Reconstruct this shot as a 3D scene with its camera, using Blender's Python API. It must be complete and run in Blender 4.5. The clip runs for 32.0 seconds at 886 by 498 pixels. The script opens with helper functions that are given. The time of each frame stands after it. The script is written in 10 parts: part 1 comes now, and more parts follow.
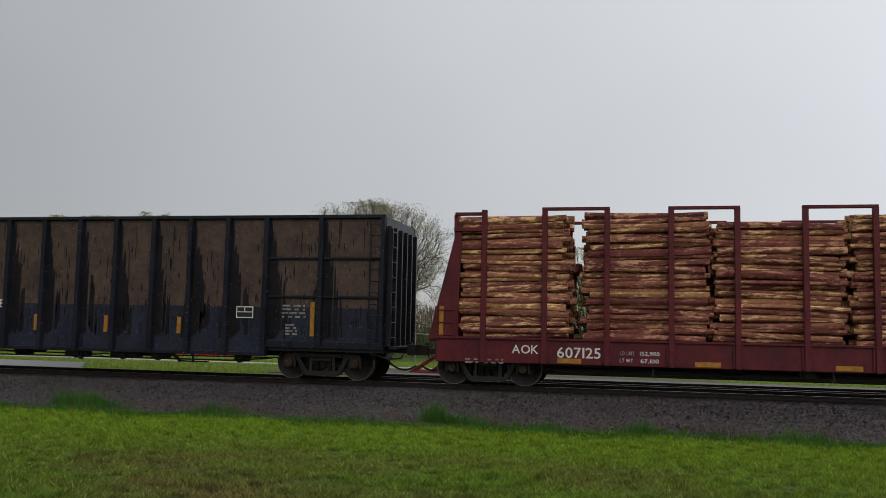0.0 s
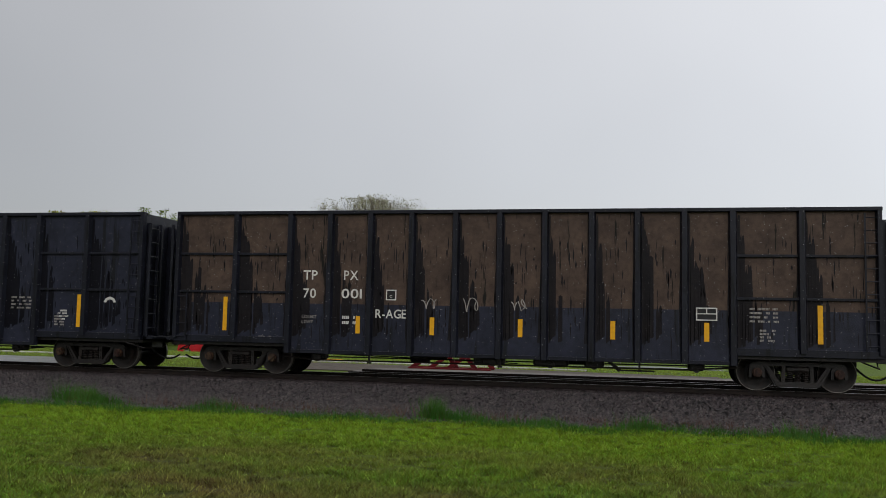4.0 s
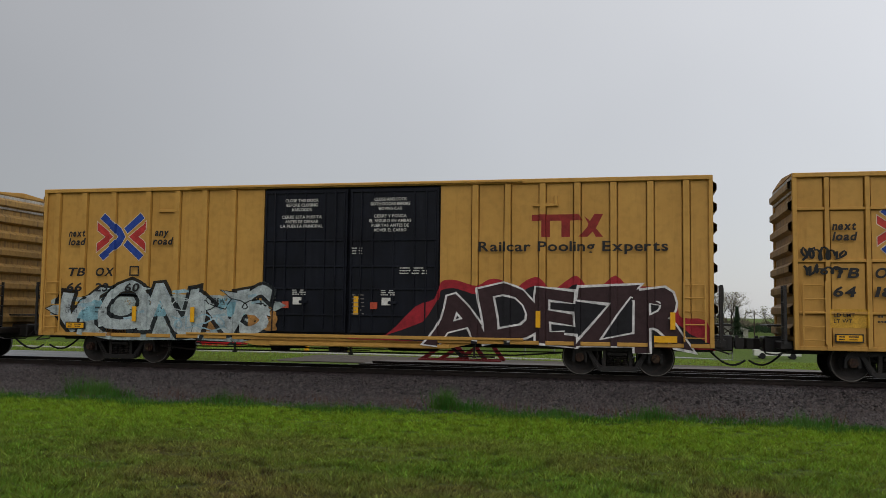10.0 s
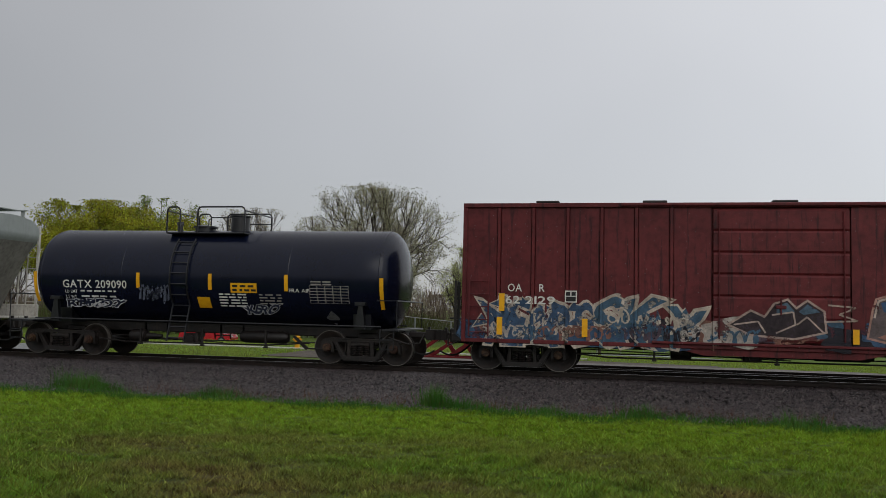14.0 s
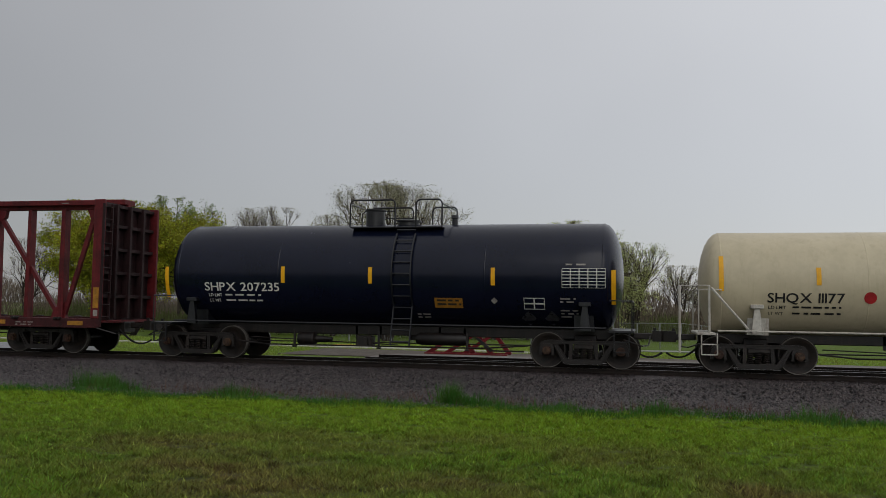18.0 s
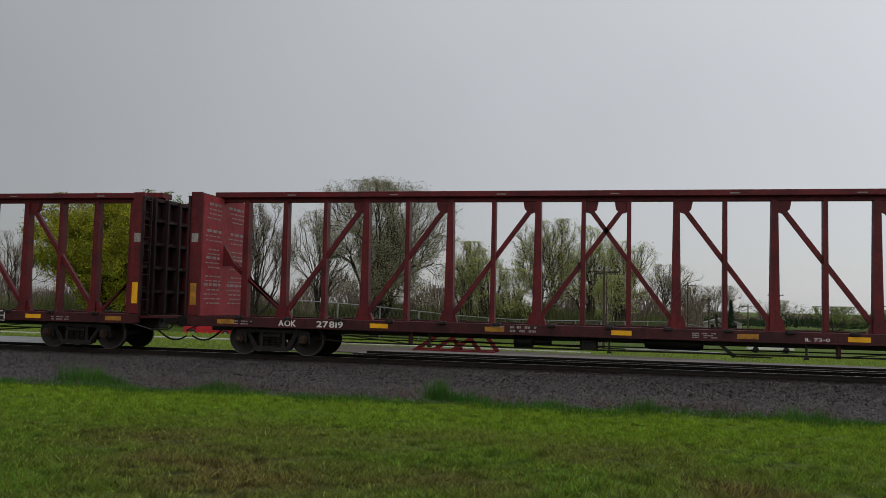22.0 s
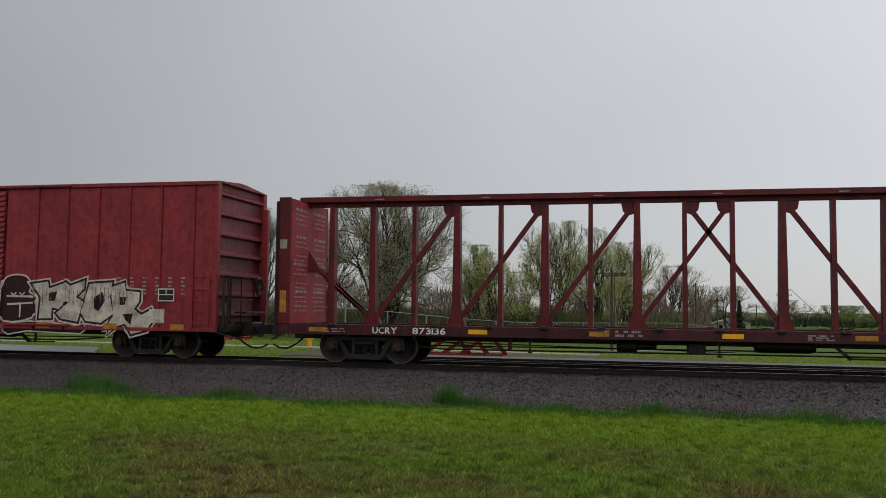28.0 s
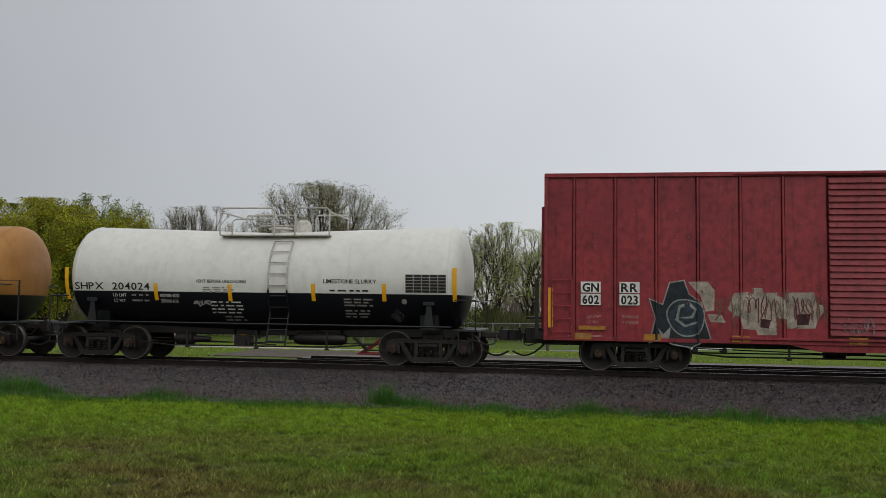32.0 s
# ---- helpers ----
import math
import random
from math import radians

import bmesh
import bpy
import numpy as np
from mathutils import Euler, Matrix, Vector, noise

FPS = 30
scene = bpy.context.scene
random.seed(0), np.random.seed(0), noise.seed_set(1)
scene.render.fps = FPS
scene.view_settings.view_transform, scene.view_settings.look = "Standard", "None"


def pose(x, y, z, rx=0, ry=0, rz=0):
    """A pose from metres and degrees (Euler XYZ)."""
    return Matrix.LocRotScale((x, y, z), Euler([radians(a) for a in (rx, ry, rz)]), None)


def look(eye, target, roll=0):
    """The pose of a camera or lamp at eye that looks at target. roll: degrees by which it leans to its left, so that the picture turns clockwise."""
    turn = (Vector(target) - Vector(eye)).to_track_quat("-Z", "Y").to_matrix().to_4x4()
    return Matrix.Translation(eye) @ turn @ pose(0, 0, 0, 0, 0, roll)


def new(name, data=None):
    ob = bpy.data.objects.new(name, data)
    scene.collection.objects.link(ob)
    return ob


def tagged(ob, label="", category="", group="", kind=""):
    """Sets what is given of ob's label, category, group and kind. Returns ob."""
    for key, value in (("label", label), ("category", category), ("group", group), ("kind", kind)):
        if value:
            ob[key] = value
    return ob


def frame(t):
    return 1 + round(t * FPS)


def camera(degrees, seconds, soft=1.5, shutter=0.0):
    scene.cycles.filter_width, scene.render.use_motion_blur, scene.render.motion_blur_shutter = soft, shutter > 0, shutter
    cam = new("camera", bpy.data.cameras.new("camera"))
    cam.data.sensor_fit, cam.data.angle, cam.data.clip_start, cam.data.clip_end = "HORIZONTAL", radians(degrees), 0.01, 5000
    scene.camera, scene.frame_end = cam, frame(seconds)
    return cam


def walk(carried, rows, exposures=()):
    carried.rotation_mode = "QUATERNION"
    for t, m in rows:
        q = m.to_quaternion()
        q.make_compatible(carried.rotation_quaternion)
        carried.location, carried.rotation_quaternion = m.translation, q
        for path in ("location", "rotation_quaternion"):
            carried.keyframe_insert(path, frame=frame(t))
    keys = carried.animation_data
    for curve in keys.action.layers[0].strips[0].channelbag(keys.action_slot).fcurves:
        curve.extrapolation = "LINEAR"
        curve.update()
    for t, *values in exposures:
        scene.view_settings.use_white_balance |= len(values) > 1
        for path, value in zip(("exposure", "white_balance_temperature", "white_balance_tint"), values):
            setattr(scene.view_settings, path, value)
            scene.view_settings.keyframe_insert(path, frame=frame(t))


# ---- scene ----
# ---- the camera: hand-held on the lawn, turning a little as the train goes by ----
YC = 23.785                      # the main track's centre line; rail tops are z = 0
EYE = 1.51
cam = camera(53.79, 32.0, soft=0.6)
TURNS = [  # seconds, yaw, pitch, roll
    (0, 12.23, 5.09, -1.17), (0.5, 12.43, 5.09, -1.05), (1, 12.52, 5.24, -0.99), (1.5, 12.71, 5.36, -1.01), (2, 12.71, 5.26, -0.97),
    (2.5, 12.43, 5.18, -1.22), (3, 12.33, 4.98, -1.17), (3.5, 12.26, 4.87, -1.18), (5.5, 11.87, 4.65, -1.05), (6, 12.37, 4.47, -1.00),
    (6.5, 12.37, 4.26, -1.17), (7, 11.51, 4.29, -1.40), (7.5, 10.61, 4.39, -1.37), (8, 11.10, 4.43, -0.92), (8.5, 11.53, 4.28, -0.91),
    (9, 11.71, 4.30, -0.89), (9.5, 12.39, 4.24, -0.77), (10, 12.80, 4.26, -0.71), (10.5, 13.22, 4.18, -0.83), (11, 13.37, 4.20, -1.03),
    (11.5, 13.23, 4.12, -1.14), (12, 13.04, 4.07, -1.26), (12.5, 12.74, 4.07, -1.42), (13, 12.69, 4.11, -1.37), (13.5, 12.24, 3.99, -1.45),
    (14, 12.20, 4.07, -1.33), (14.5, 12.49, 4.06, -1.16), (15, 12.97, 4.10, -0.91), (15.5, 13.10, 3.93, -0.92), (17.5, 12.84, 3.74, -1.18),
    (18, 13.21, 3.85, -0.85), (18.5, 13.87, 3.79, -0.33), (19, 13.94, 3.83, -0.33), (19.5, 13.80, 3.77, -0.50), (20, 13.37, 3.62, -0.78),
    (20.5, 13.38, 3.70, -0.84), (21, 13.27, 3.59, -0.95), (21.5, 12.91, 3.69, -1.20), (22, 12.45, 3.65, -1.32), (22.5, 12.50, 3.90, -1.12),
    (23, 12.78, 3.74, -0.95), (23.5, 12.99, 3.75, -0.85), (24, 13.12, 3.70, -0.79), (24.5, 13.20, 3.86, -0.75), (25, 13.27, 3.93, -0.73),
    (25.5, 13.36, 4.02, -0.77), (27.5, 12.98, 3.90, -0.71), (28, 12.94, 3.89, -0.64), (28.5, 12.72, 3.85, -0.80), (29, 12.39, 3.92, -0.91),
    (29.5, 11.46, 3.81, -1.29), (30, 10.88, 3.81, -1.32), (30.5, 10.47, 3.96, -1.15), (31, 9.69, 3.90, -0.91), (31.5, 9.19, 3.94, -0.91),
    (32, 8.84, 3.96, -0.84),
]
walk(cam, [(t, pose(0, 0, EYE, 90 + p, r, w)) for t, w, p, r in TURNS], exposures=[(0, 0.07), (1, 0.09), (3, 0.15), (6, 0.17), (7, 0.14), (9, 0.02), (13, 0.04), (15, -0.04), (17.5, -0.1), (22, -0.12), (25, -0.1), (28.5, 0.02), (30, 0.16), (31, 0.15), (32, 0.12)])


def run(t):
    """How far the train has gone after t seconds."""
    return 12.62 * t - 0.00321 * (t - 16) ** 2


# ---- sky: overcast, brighter to the right and overhead ----
world = bpy.data.worlds.new("overcast_sky")
scene.world = world
world.use_nodes = True
wn, wl = world.node_tree.nodes, world.node_tree.links
wn.clear()
w_out = wn.new("ShaderNodeOutputWorld")
w_bg = wn.new("ShaderNodeBackground")
w_tc = wn.new("ShaderNodeTexCoord")
w_sep = wn.new("ShaderNodeSeparateXYZ")
wl.new(w_tc.outputs["Generated"], w_sep.inputs[0])
w_up = wn.new("ShaderNodeValToRGB")         # by height
w_up.color_ramp.elements[0].position, w_up.color_ramp.elements[0].color = 0.0, (0.484, 0.487, 0.501, 1)
w_up.color_ramp.elements[1].position, w_up.color_ramp.elements[1].color = 1.0, (0.858, 0.86, 0.872, 1)
e = w_up.color_ramp.elements.new(0.32)
e.color = (0.6, 0.603, 0.618, 1)
wl.new(w_sep.outputs["Z"], w_up.inputs[0])
w_mr = wn.new("ShaderNodeMapRange")         # by side
w_mr.inputs["From Min"].default_value, w_mr.inputs["From Max"].default_value = -0.75, 0.3
w_mr.inputs["To Min"].default_value, w_mr.inputs["To Max"].default_value = 0.56, 1.16
wl.new(w_sep.outputs["X"], w_mr.inputs["Value"])
w_no = wn.new("ShaderNodeTexNoise")
w_no.inputs["Scale"].default_value, w_no.inputs["Detail"].default_value = 2.2, 3
wl.new(w_tc.outputs["Generated"], w_no.inputs["Vector"])
w_nr = wn.new("ShaderNodeMapRange")
w_nr.inputs["To Min"].default_value, w_nr.inputs["To Max"].default_value = 0.9, 1.1
wl.new(w_no.outputs["Fac"], w_nr.inputs["Value"])
w_m1 = wn.new("ShaderNodeMath")
w_m1.operation = "MULTIPLY"
wl.new(w_mr.outputs[0], w_m1.inputs[0])
wl.new(w_nr.outputs[0], w_m1.inputs[1])
w_sky = wn.new("ShaderNodeTexSky")          # a trace of daylight blue through the cloud
w_sky.sky_type, w_sky.sun_disc = "NISHITA", False
w_sky.sun_elevation, w_sky.sun_rotation = radians(40), radians(150)
w_mix = wn.new("ShaderNodeMixRGB")
w_mix.inputs[0].default_value = 0.015
wl.new(w_up.outputs[0], w_mix.inputs[1])
wl.new(w_sky.outputs[0], w_mix.inputs[2])
wl.new(w_mix.outputs[0], w_bg.inputs["Color"])
wl.new(w_m1.outputs[0], w_bg.inputs["Strength"])
wl.new(w_bg.outputs[0], w_out.inputs[0])

sun = new("sun", bpy.data.lights.new("sun", "SUN"))
sun.data.energy, sun.data.angle, sun.data.color = 0.5, radians(40), (1.0, 0.98, 0.94)
sun.matrix_basis = look((14, -20, 26), (0, 20, 0))


# ---- materials ----
def lin(h):
    """Linear colour of a hex one."""
    v = [int(h[i:i + 2], 16) / 255 for i in (0, 2, 4)]
    return tuple(c / 12.92 if c <= 0.04045 else ((c + 0.055) / 1.055) ** 2.4 for c in v) + (1,)


def surface(name, c1, c2, rough=0.6, metal=0.0, scale=3.0, streak=0.0, c3=None, bump=0.15, fine=60.0, spec=0.25, island=0.0, dirt_shade=0.0, dscale=0.0, thin=0.0, run=(0.52, 0.72), lay=(7, 7, 0.55), flecks=0.0):
    """A surface: c1 mottled with c2; streak: vertical runs of c3; fine: grain of the relief; island: variation piece by piece."""
    m = bpy.data.materials.new(name)
    m.use_nodes = True
    n, l = m.node_tree.nodes, m.node_tree.links
    b = n["Principled BSDF"]
    b.inputs["Metallic"].default_value, b.inputs["Specular IOR Level"].default_value = metal, spec
    tc = n.new("ShaderNodeTexCoord")
    n1 = n.new("ShaderNodeTexNoise")
    n1.inputs["Scale"].default_value, n1.inputs["Detail"].default_value, n1.inputs["Roughness"].default_value = scale, 5, 0.65
    l.new(tc.outputs["Object"], n1.inputs["Vector"])
    r1 = n.new("ShaderNodeValToRGB")
    r1.color_ramp.elements[0].position, r1.color_ramp.elements[1].position = 0.36, 0.68
    r1.color_ramp.elements[0].color, r1.color_ramp.elements[1].color = lin(c1), lin(c2)
    l.new(n1.outputs["Fac"], r1.inputs[0])
    col = r1.outputs[0]
    n2 = n.new("ShaderNodeTexNoise")
    n2.inputs["Scale"].default_value, n2.inputs["Detail"].default_value = fine, 3
    l.new(tc.outputs["Object"], n2.inputs["Vector"])
    if streak:
        mp = n.new("ShaderNodeMapping")
        mp.inputs["Scale"].default_value = lay
        l.new(tc.outputs["Object"], mp.inputs["Vector"])
        n3 = n.new("ShaderNodeTexNoise")
        n3.inputs["Scale"].default_value, n3.inputs["Detail"].default_value, n3.inputs["Roughness"].default_value = 1.0, 6, 0.7
        l.new(mp.outputs[0], n3.inputs["Vector"])
        r3 = n.new("ShaderNodeValToRGB")
        r3.color_ramp.elements[0].position, r3.color_ramp.elements[1].position = run
        r3.color_ramp.elements[1].color = (streak, streak, streak, 1)
        l.new(n3.outputs["Fac"], r3.inputs[0])
        mx = n.new("ShaderNodeMixRGB")
        l.new(r3.outputs[0], mx.inputs[0])
        l.new(col, mx.inputs[1])
        mx.inputs[2].default_value = lin(c3 or c2)
        col = mx.outputs[0]
    if dirt_shade:                                  # fine speckle: grime on paint, painted shade between grass clumps
        r4 = n.new("ShaderNodeValToRGB")
        r4.color_ramp.elements[0].position, r4.color_ramp.elements[1].position = 0.45, 0.75
        r4.color_ramp.elements[0].color, r4.color_ramp.elements[1].color = (1, 1, 1, 1), (1 - dirt_shade, 1 - dirt_shade, 1 - dirt_shade, 1)
        n4 = n.new("ShaderNodeTexNoise")
        n4.inputs["Scale"].default_value, n4.inputs["Detail"].default_value = dscale or scale * 7, 6
        l.new(tc.outputs["Object"], n4.inputs["Vector"])
        l.new(n4.outputs["Fac"], r4.inputs[0])
        m4 = n.new("ShaderNodeMixRGB")
        m4.blend_type, m4.inputs[0].default_value = "MULTIPLY", 1
        l.new(col, m4.inputs[1])
        l.new(r4.outputs[0], m4.inputs[2])
        col = m4.outputs[0]
    if island:
        ge = n.new("ShaderNodeNewGeometry")
        oi = n.new("ShaderNodeObjectInfo")
        ad = n.new("ShaderNodeMath")
        ad.operation = "ADD"
        l.new(ge.outputs["Random Per Island"], ad.inputs[0])
        l.new(oi.outputs["Random"], ad.inputs[1])
        fr = n.new("ShaderNodeMath")
        fr.operation = "FRACT"
        l.new(ad.outputs[0], fr.inputs[0])
        hs = n.new("ShaderNodeHueSaturation")
        mr = n.new("ShaderNodeMapRange")
        mr.inputs["To Min"].default_value, mr.inputs["To Max"].default_value = 1 - island, 1 + island
        l.new(fr.outputs[0], mr.inputs["Value"])
        l.new(mr.outputs[0], hs.inputs["Value"])
        mh = n.new("ShaderNodeMapRange")
        mh.inputs["To Min"].default_value, mh.inputs["To Max"].default_value = 0.5 - island * 0.06, 0.5 + island * 0.06
        l.new(fr.outputs[0], mh.inputs["Value"])
        l.new(mh.outputs[0], hs.inputs["Hue"])
        l.new(col, hs.inputs["Color"])
        col = hs.outputs[0]
    if flecks:                                # chips and specks of pale dust
        vo = n.new("ShaderNodeTexVoronoi")
        vo.inputs["Scale"].default_value = 11
        l.new(tc.outputs["Object"], vo.inputs["Vector"])
        lt = n.new("ShaderNodeMath")
        lt.operation, lt.inputs[1].default_value = "LESS_THAN", flecks
        l.new(vo.outputs["Distance"], lt.inputs[0])
        mf = n.new("ShaderNodeMixRGB")
        l.new(lt.outputs[0], mf.inputs[0])
        l.new(col, mf.inputs[1])
        mf.inputs[2].default_value = lin("8a8a8c")
        col = mf.outputs[0]
    l.new(col, b.inputs["Base Color"])
    if thin:                                  # leaves and blades let light through
        tr = n.new("ShaderNodeBsdfTranslucent")
        ms = n.new("ShaderNodeMixShader")
        ms.inputs[0].default_value = thin
        l.new(col, tr.inputs["Color"])
        l.new(b.outputs[0], ms.inputs[1])
        l.new(tr.outputs[0], ms.inputs[2])
        l.new(ms.outputs[0], n["Material Output"].inputs["Surface"])
    rr = n.new("ShaderNodeMapRange")
    rr.inputs["To Min"].default_value, rr.inputs["To Max"].default_value = max(rough - 0.15, 0.03), min(rough + 0.12, 1)
    l.new(n1.outputs["Fac"], rr.inputs["Value"])
    l.new(rr.outputs[0], b.inputs["Roughness"])
    if bump:
        bp = n.new("ShaderNodeBump")
        bp.inputs["Strength"].default_value, bp.inputs["Distance"].default_value = bump, 0.02
        l.new(n2.outputs["Fac"], bp.inputs["Height"])
        l.new(bp.outputs[0], b.inputs["Normal"])
    return m


M = {}


def ink(h, rough=0.6):
    """Sprayed or stencilled paint in one colour, a little worn."""
    k = "ink_" + h
    if k not in M:
        v = [int(h[i:i + 2], 16) for i in (0, 2, 4)]
        d = "".join("%02x" % int(c * 0.78) for c in v)
        M[k] = surface("paint_" + h, h, d, rough, scale=5, bump=0.05, dirt_shade=0.25)
    return M[k]


def worn(h, amount=0.5):
    """Old sprayed paint, flaked and thinned so that the wall shows through."""
    k = "worn_%s_%d" % (h, amount * 100)
    if k not in M:
        v = [int(h[i:i + 2], 16) for i in (0, 2, 4)]
        m = surface("flaked_paint_" + h, h, "".join("%02x" % int(c * 0.7) for c in v), 0.65, scale=4, bump=0.05, dirt_shade=0.35)
        n, l = m.node_tree.nodes, m.node_tree.links
        tc, no = n.new("ShaderNodeTexCoord"), n.new("ShaderNodeTexNoise")
        no.inputs["Scale"].default_value, no.inputs["Detail"].default_value, no.inputs["Roughness"].default_value = 2.6, 9, 0.72
        l.new(tc.outputs["Object"], no.inputs["Vector"])
        ra = n.new("ShaderNodeMapRange")
        ra.inputs["From Min"].default_value, ra.inputs["From Max"].default_value = 0.36 + amount * 0.22, 0.30 + amount * 0.22
        ra.inputs["To Min"].default_value, ra.inputs["To Max"].default_value = 0.12, 0.95
        l.new(no.outputs["Fac"], ra.inputs["Value"])
        tr, ms = n.new("ShaderNodeBsdfTransparent"), n.new("ShaderNodeMixShader")
        l.new(ra.outputs[0], ms.inputs[0])
        l.new(tr.outputs[0], ms.inputs[2])
        l.new(n["Principled BSDF"].outputs[0], ms.inputs[1])
        l.new(ms.outputs[0], n["Material Output"].inputs["Surface"])
        M[k] = m
    return M[k]


def fade(name, h1, h2, z0, z1):
    """Sprayed paint that goes from one colour to another up the wall."""
    m = surface(name, h1, h1, 0.55, bump=0.05)
    n, l = m.node_tree.nodes, m.node_tree.links
    tc = n.new("ShaderNodeTexCoord")
    sp = n.new("ShaderNodeSeparateXYZ")
    l.new(tc.outputs["Object"], sp.inputs[0])
    no = n.new("ShaderNodeTexNoise")
    no.inputs["Scale"].default_value = 2.5
    l.new(tc.outputs["Object"], no.inputs["Vector"])
    ma = n.new("ShaderNodeMath")
    ma.operation, ma.inputs[1].default_value = "MULTIPLY_ADD", (z1 - z0) * 0.9
    l.new(no.outputs["Fac"], ma.inputs[0])
    l.new(sp.outputs["Z"], ma.inputs[2])
    mr = n.new("ShaderNodeMapRange")
    mr.inputs["From Min"].default_value, mr.inputs["From Max"].default_value = z0 + (z1 - z0) * 0.35, z1 + (z1 - z0) * 0.35
    l.new(ma.outputs[0], mr.inputs["Value"])
    mx = n.new("ShaderNodeMixRGB")
    mx.inputs[1].default_value, mx.inputs[2].default_value = lin(h1), lin(h2)
    l.new(mr.outputs[0], mx.inputs[0])
    l.new(mx.outputs[0], n["Principled BSDF"].inputs["Base Color"])
    return m


def turf(name, rich, green, brown, rough, island, thin):
    """Grass that wears to brown nearer the path, in drifts, with darker and lighter clumps; a dark speckle paints the
    shade between them.
    """
    m = surface(name, green, green, rough, 0, 0.5, bump=0.0 if thin else 0.8, fine=30, spec=0.12, island=island, dirt_shade=0.75, dscale=4.2, thin=thin)
    n, l = m.node_tree.nodes, m.node_tree.links
    tc, sp = n.new("ShaderNodeTexCoord"), n.new("ShaderNodeSeparateXYZ")
    l.new(tc.outputs["Object"], sp.inputs[0])
    near = n.new("ShaderNodeMapRange")
    near.inputs["From Min"].default_value, near.inputs["From Max"].default_value = 15.5, 10.0
    l.new(sp.outputs["Y"], near.inputs["Value"])
    no = n.new("ShaderNodeTexNoise")
    no.inputs["Scale"].default_value, no.inputs["Detail"].default_value, no.inputs["Roughness"].default_value = 0.3, 6, 0.62
    l.new(tc.outputs["Object"], no.inputs["Vector"])
    ra = n.new("ShaderNodeMapRange")
    ra.inputs["From Min"].default_value, ra.inputs["From Max"].default_value = 0.42, 0.62
    l.new(no.outputs["Fac"], ra.inputs["Value"])
    mu = n.new("ShaderNodeMath")
    mu.operation = "MULTIPLY"
    l.new(near.outputs[0], mu.inputs[0])
    l.new(ra.outputs[0], mu.inputs[1])
    mx = n.new("ShaderNodeMixRGB")
    lush = n.new("ShaderNodeMixRGB")
    lush.inputs[1].default_value, lush.inputs[2].default_value = lin(rich), lin(green)
    l.new(near.outputs[0], lush.inputs[0])
    l.new(lush.outputs[0], mx.inputs[1])
    mx.inputs[2].default_value = lin(brown)
    l.new(mu.outputs[0], mx.inputs[0])
    ramp = [q for q in n if q.type == "VALTORGB"][0]
    for k in list(ramp.outputs[0].links):
        l.new(mx.outputs[0], k.to_socket)
    return m


M["steel"] = surface("dark_cast_steel", "131010", "221c19", 0.48, 0.1, 6, 0.5, "3a2e27", 0.4, 30, spec=0.4, dirt_shade=0.4)
M["wheel"] = surface("wheel_steel", "120f0d", "241c17", 0.55, 0.1, 7, 0.4, "3a2d25", 0.3, 30, spec=0.3, dirt_shade=0.4)
M["tread"] = surface("polished_tread", "6d6964", "514c47", 0.42, 0.5, 8)
M["cap"] = surface("rusty_end_cap", "2a1f1a", "513a2c", 0.6, 0.1, 9, 0.5, "6b4a36", 0.4, 40, island=0.4)
M["black"] = surface("black_car_paint", "0e0f12", "16171b", 0.38, 0.0, 1.2, 0.4, "33343a", 0.1, 50, 0.5, dirt_shade=0.2)
M["gonblack"] = surface("weathered_black_paint", "12131b", "1c1e28", 0.42, 0.0, 1.0, 0.9, "060709", 0.25, 45, spec=0.22, dirt_shade=0.4, run=(0.55, 0.63), lay=(5, 5, 0.45), flecks=0.1)
M["gonpanel"] = surface("dusty_black_panel_paint", "1a1c2a", "272a3a", 0.42, 0.0, 1.0, 0.9, "0a0b0e", 0.25, 45, spec=0.25, dirt_shade=0.4, run=(0.55, 0.63), lay=(5, 5, 0.45), flecks=0.1)
M["gonbrown"] = surface("brown_rusted_panel", "54443a", "3c302a", 0.62, 0.0, 1.3, 1.0, "15130f", 0.25, 45, spec=0.2, dirt_shade=0.3, run=(0.60, 0.63), flecks=0.1)
M["ns"] = surface("faded_brown_red_paint", "863a35", "6d302d", 0.5, 0.0, 0.9, 0.75, "8e4d43", 0.15, 45, dirt_shade=0.35, flecks=0.07)
M["oar"] = surface("dull_maroon_paint", "642426", "4e1a1d", 0.55, 0.0, 1.0, 0.85, "2a1115", 0.18, 45, dirt_shade=0.35, run=(0.54, 0.66), flecks=0.06)
M["gn"] = surface("deep_red_paint", "8c3035", "772930", 0.46, 0.0, 0.8, 0.7, "591e23", 0.1, 45, dirt_shade=0.4, flecks=0.07)
M["gn_end"] = surface("grimy_red_end_paint", "843c40", "6c3236", 0.5, 0.0, 0.8, 0.7, "4a2427", 0.1, 45, dirt_shade=0.5, flecks=0.06)
M["oar_end"] = surface("grimy_maroon_end_paint", "5a2629", "45191d", 0.5, 0.0, 1.0, 0.8, "2a1214", 0.15, 45, dirt_shade=0.4)
M["cb"] = surface("maroon_beam_paint", "641b1f", "4a1519", 0.55, 0.0, 1.3, 0.8, "2a1013", 0.2, 45, dirt_shade=0.35)
M["logcar"] = surface("dark_red_flat_paint", "5e1b20", "48151a", 0.55, 0.0, 1.3, 0.6, "35161a", 0.15, 45, dirt_shade=0.3)
M["yellow"] = surface("boxcar_yellow_paint", "bd9046", "b1853f", 0.55, 0.0, 0.8, 0.35, "96682b", 0.12, 45, dirt_shade=0.16)
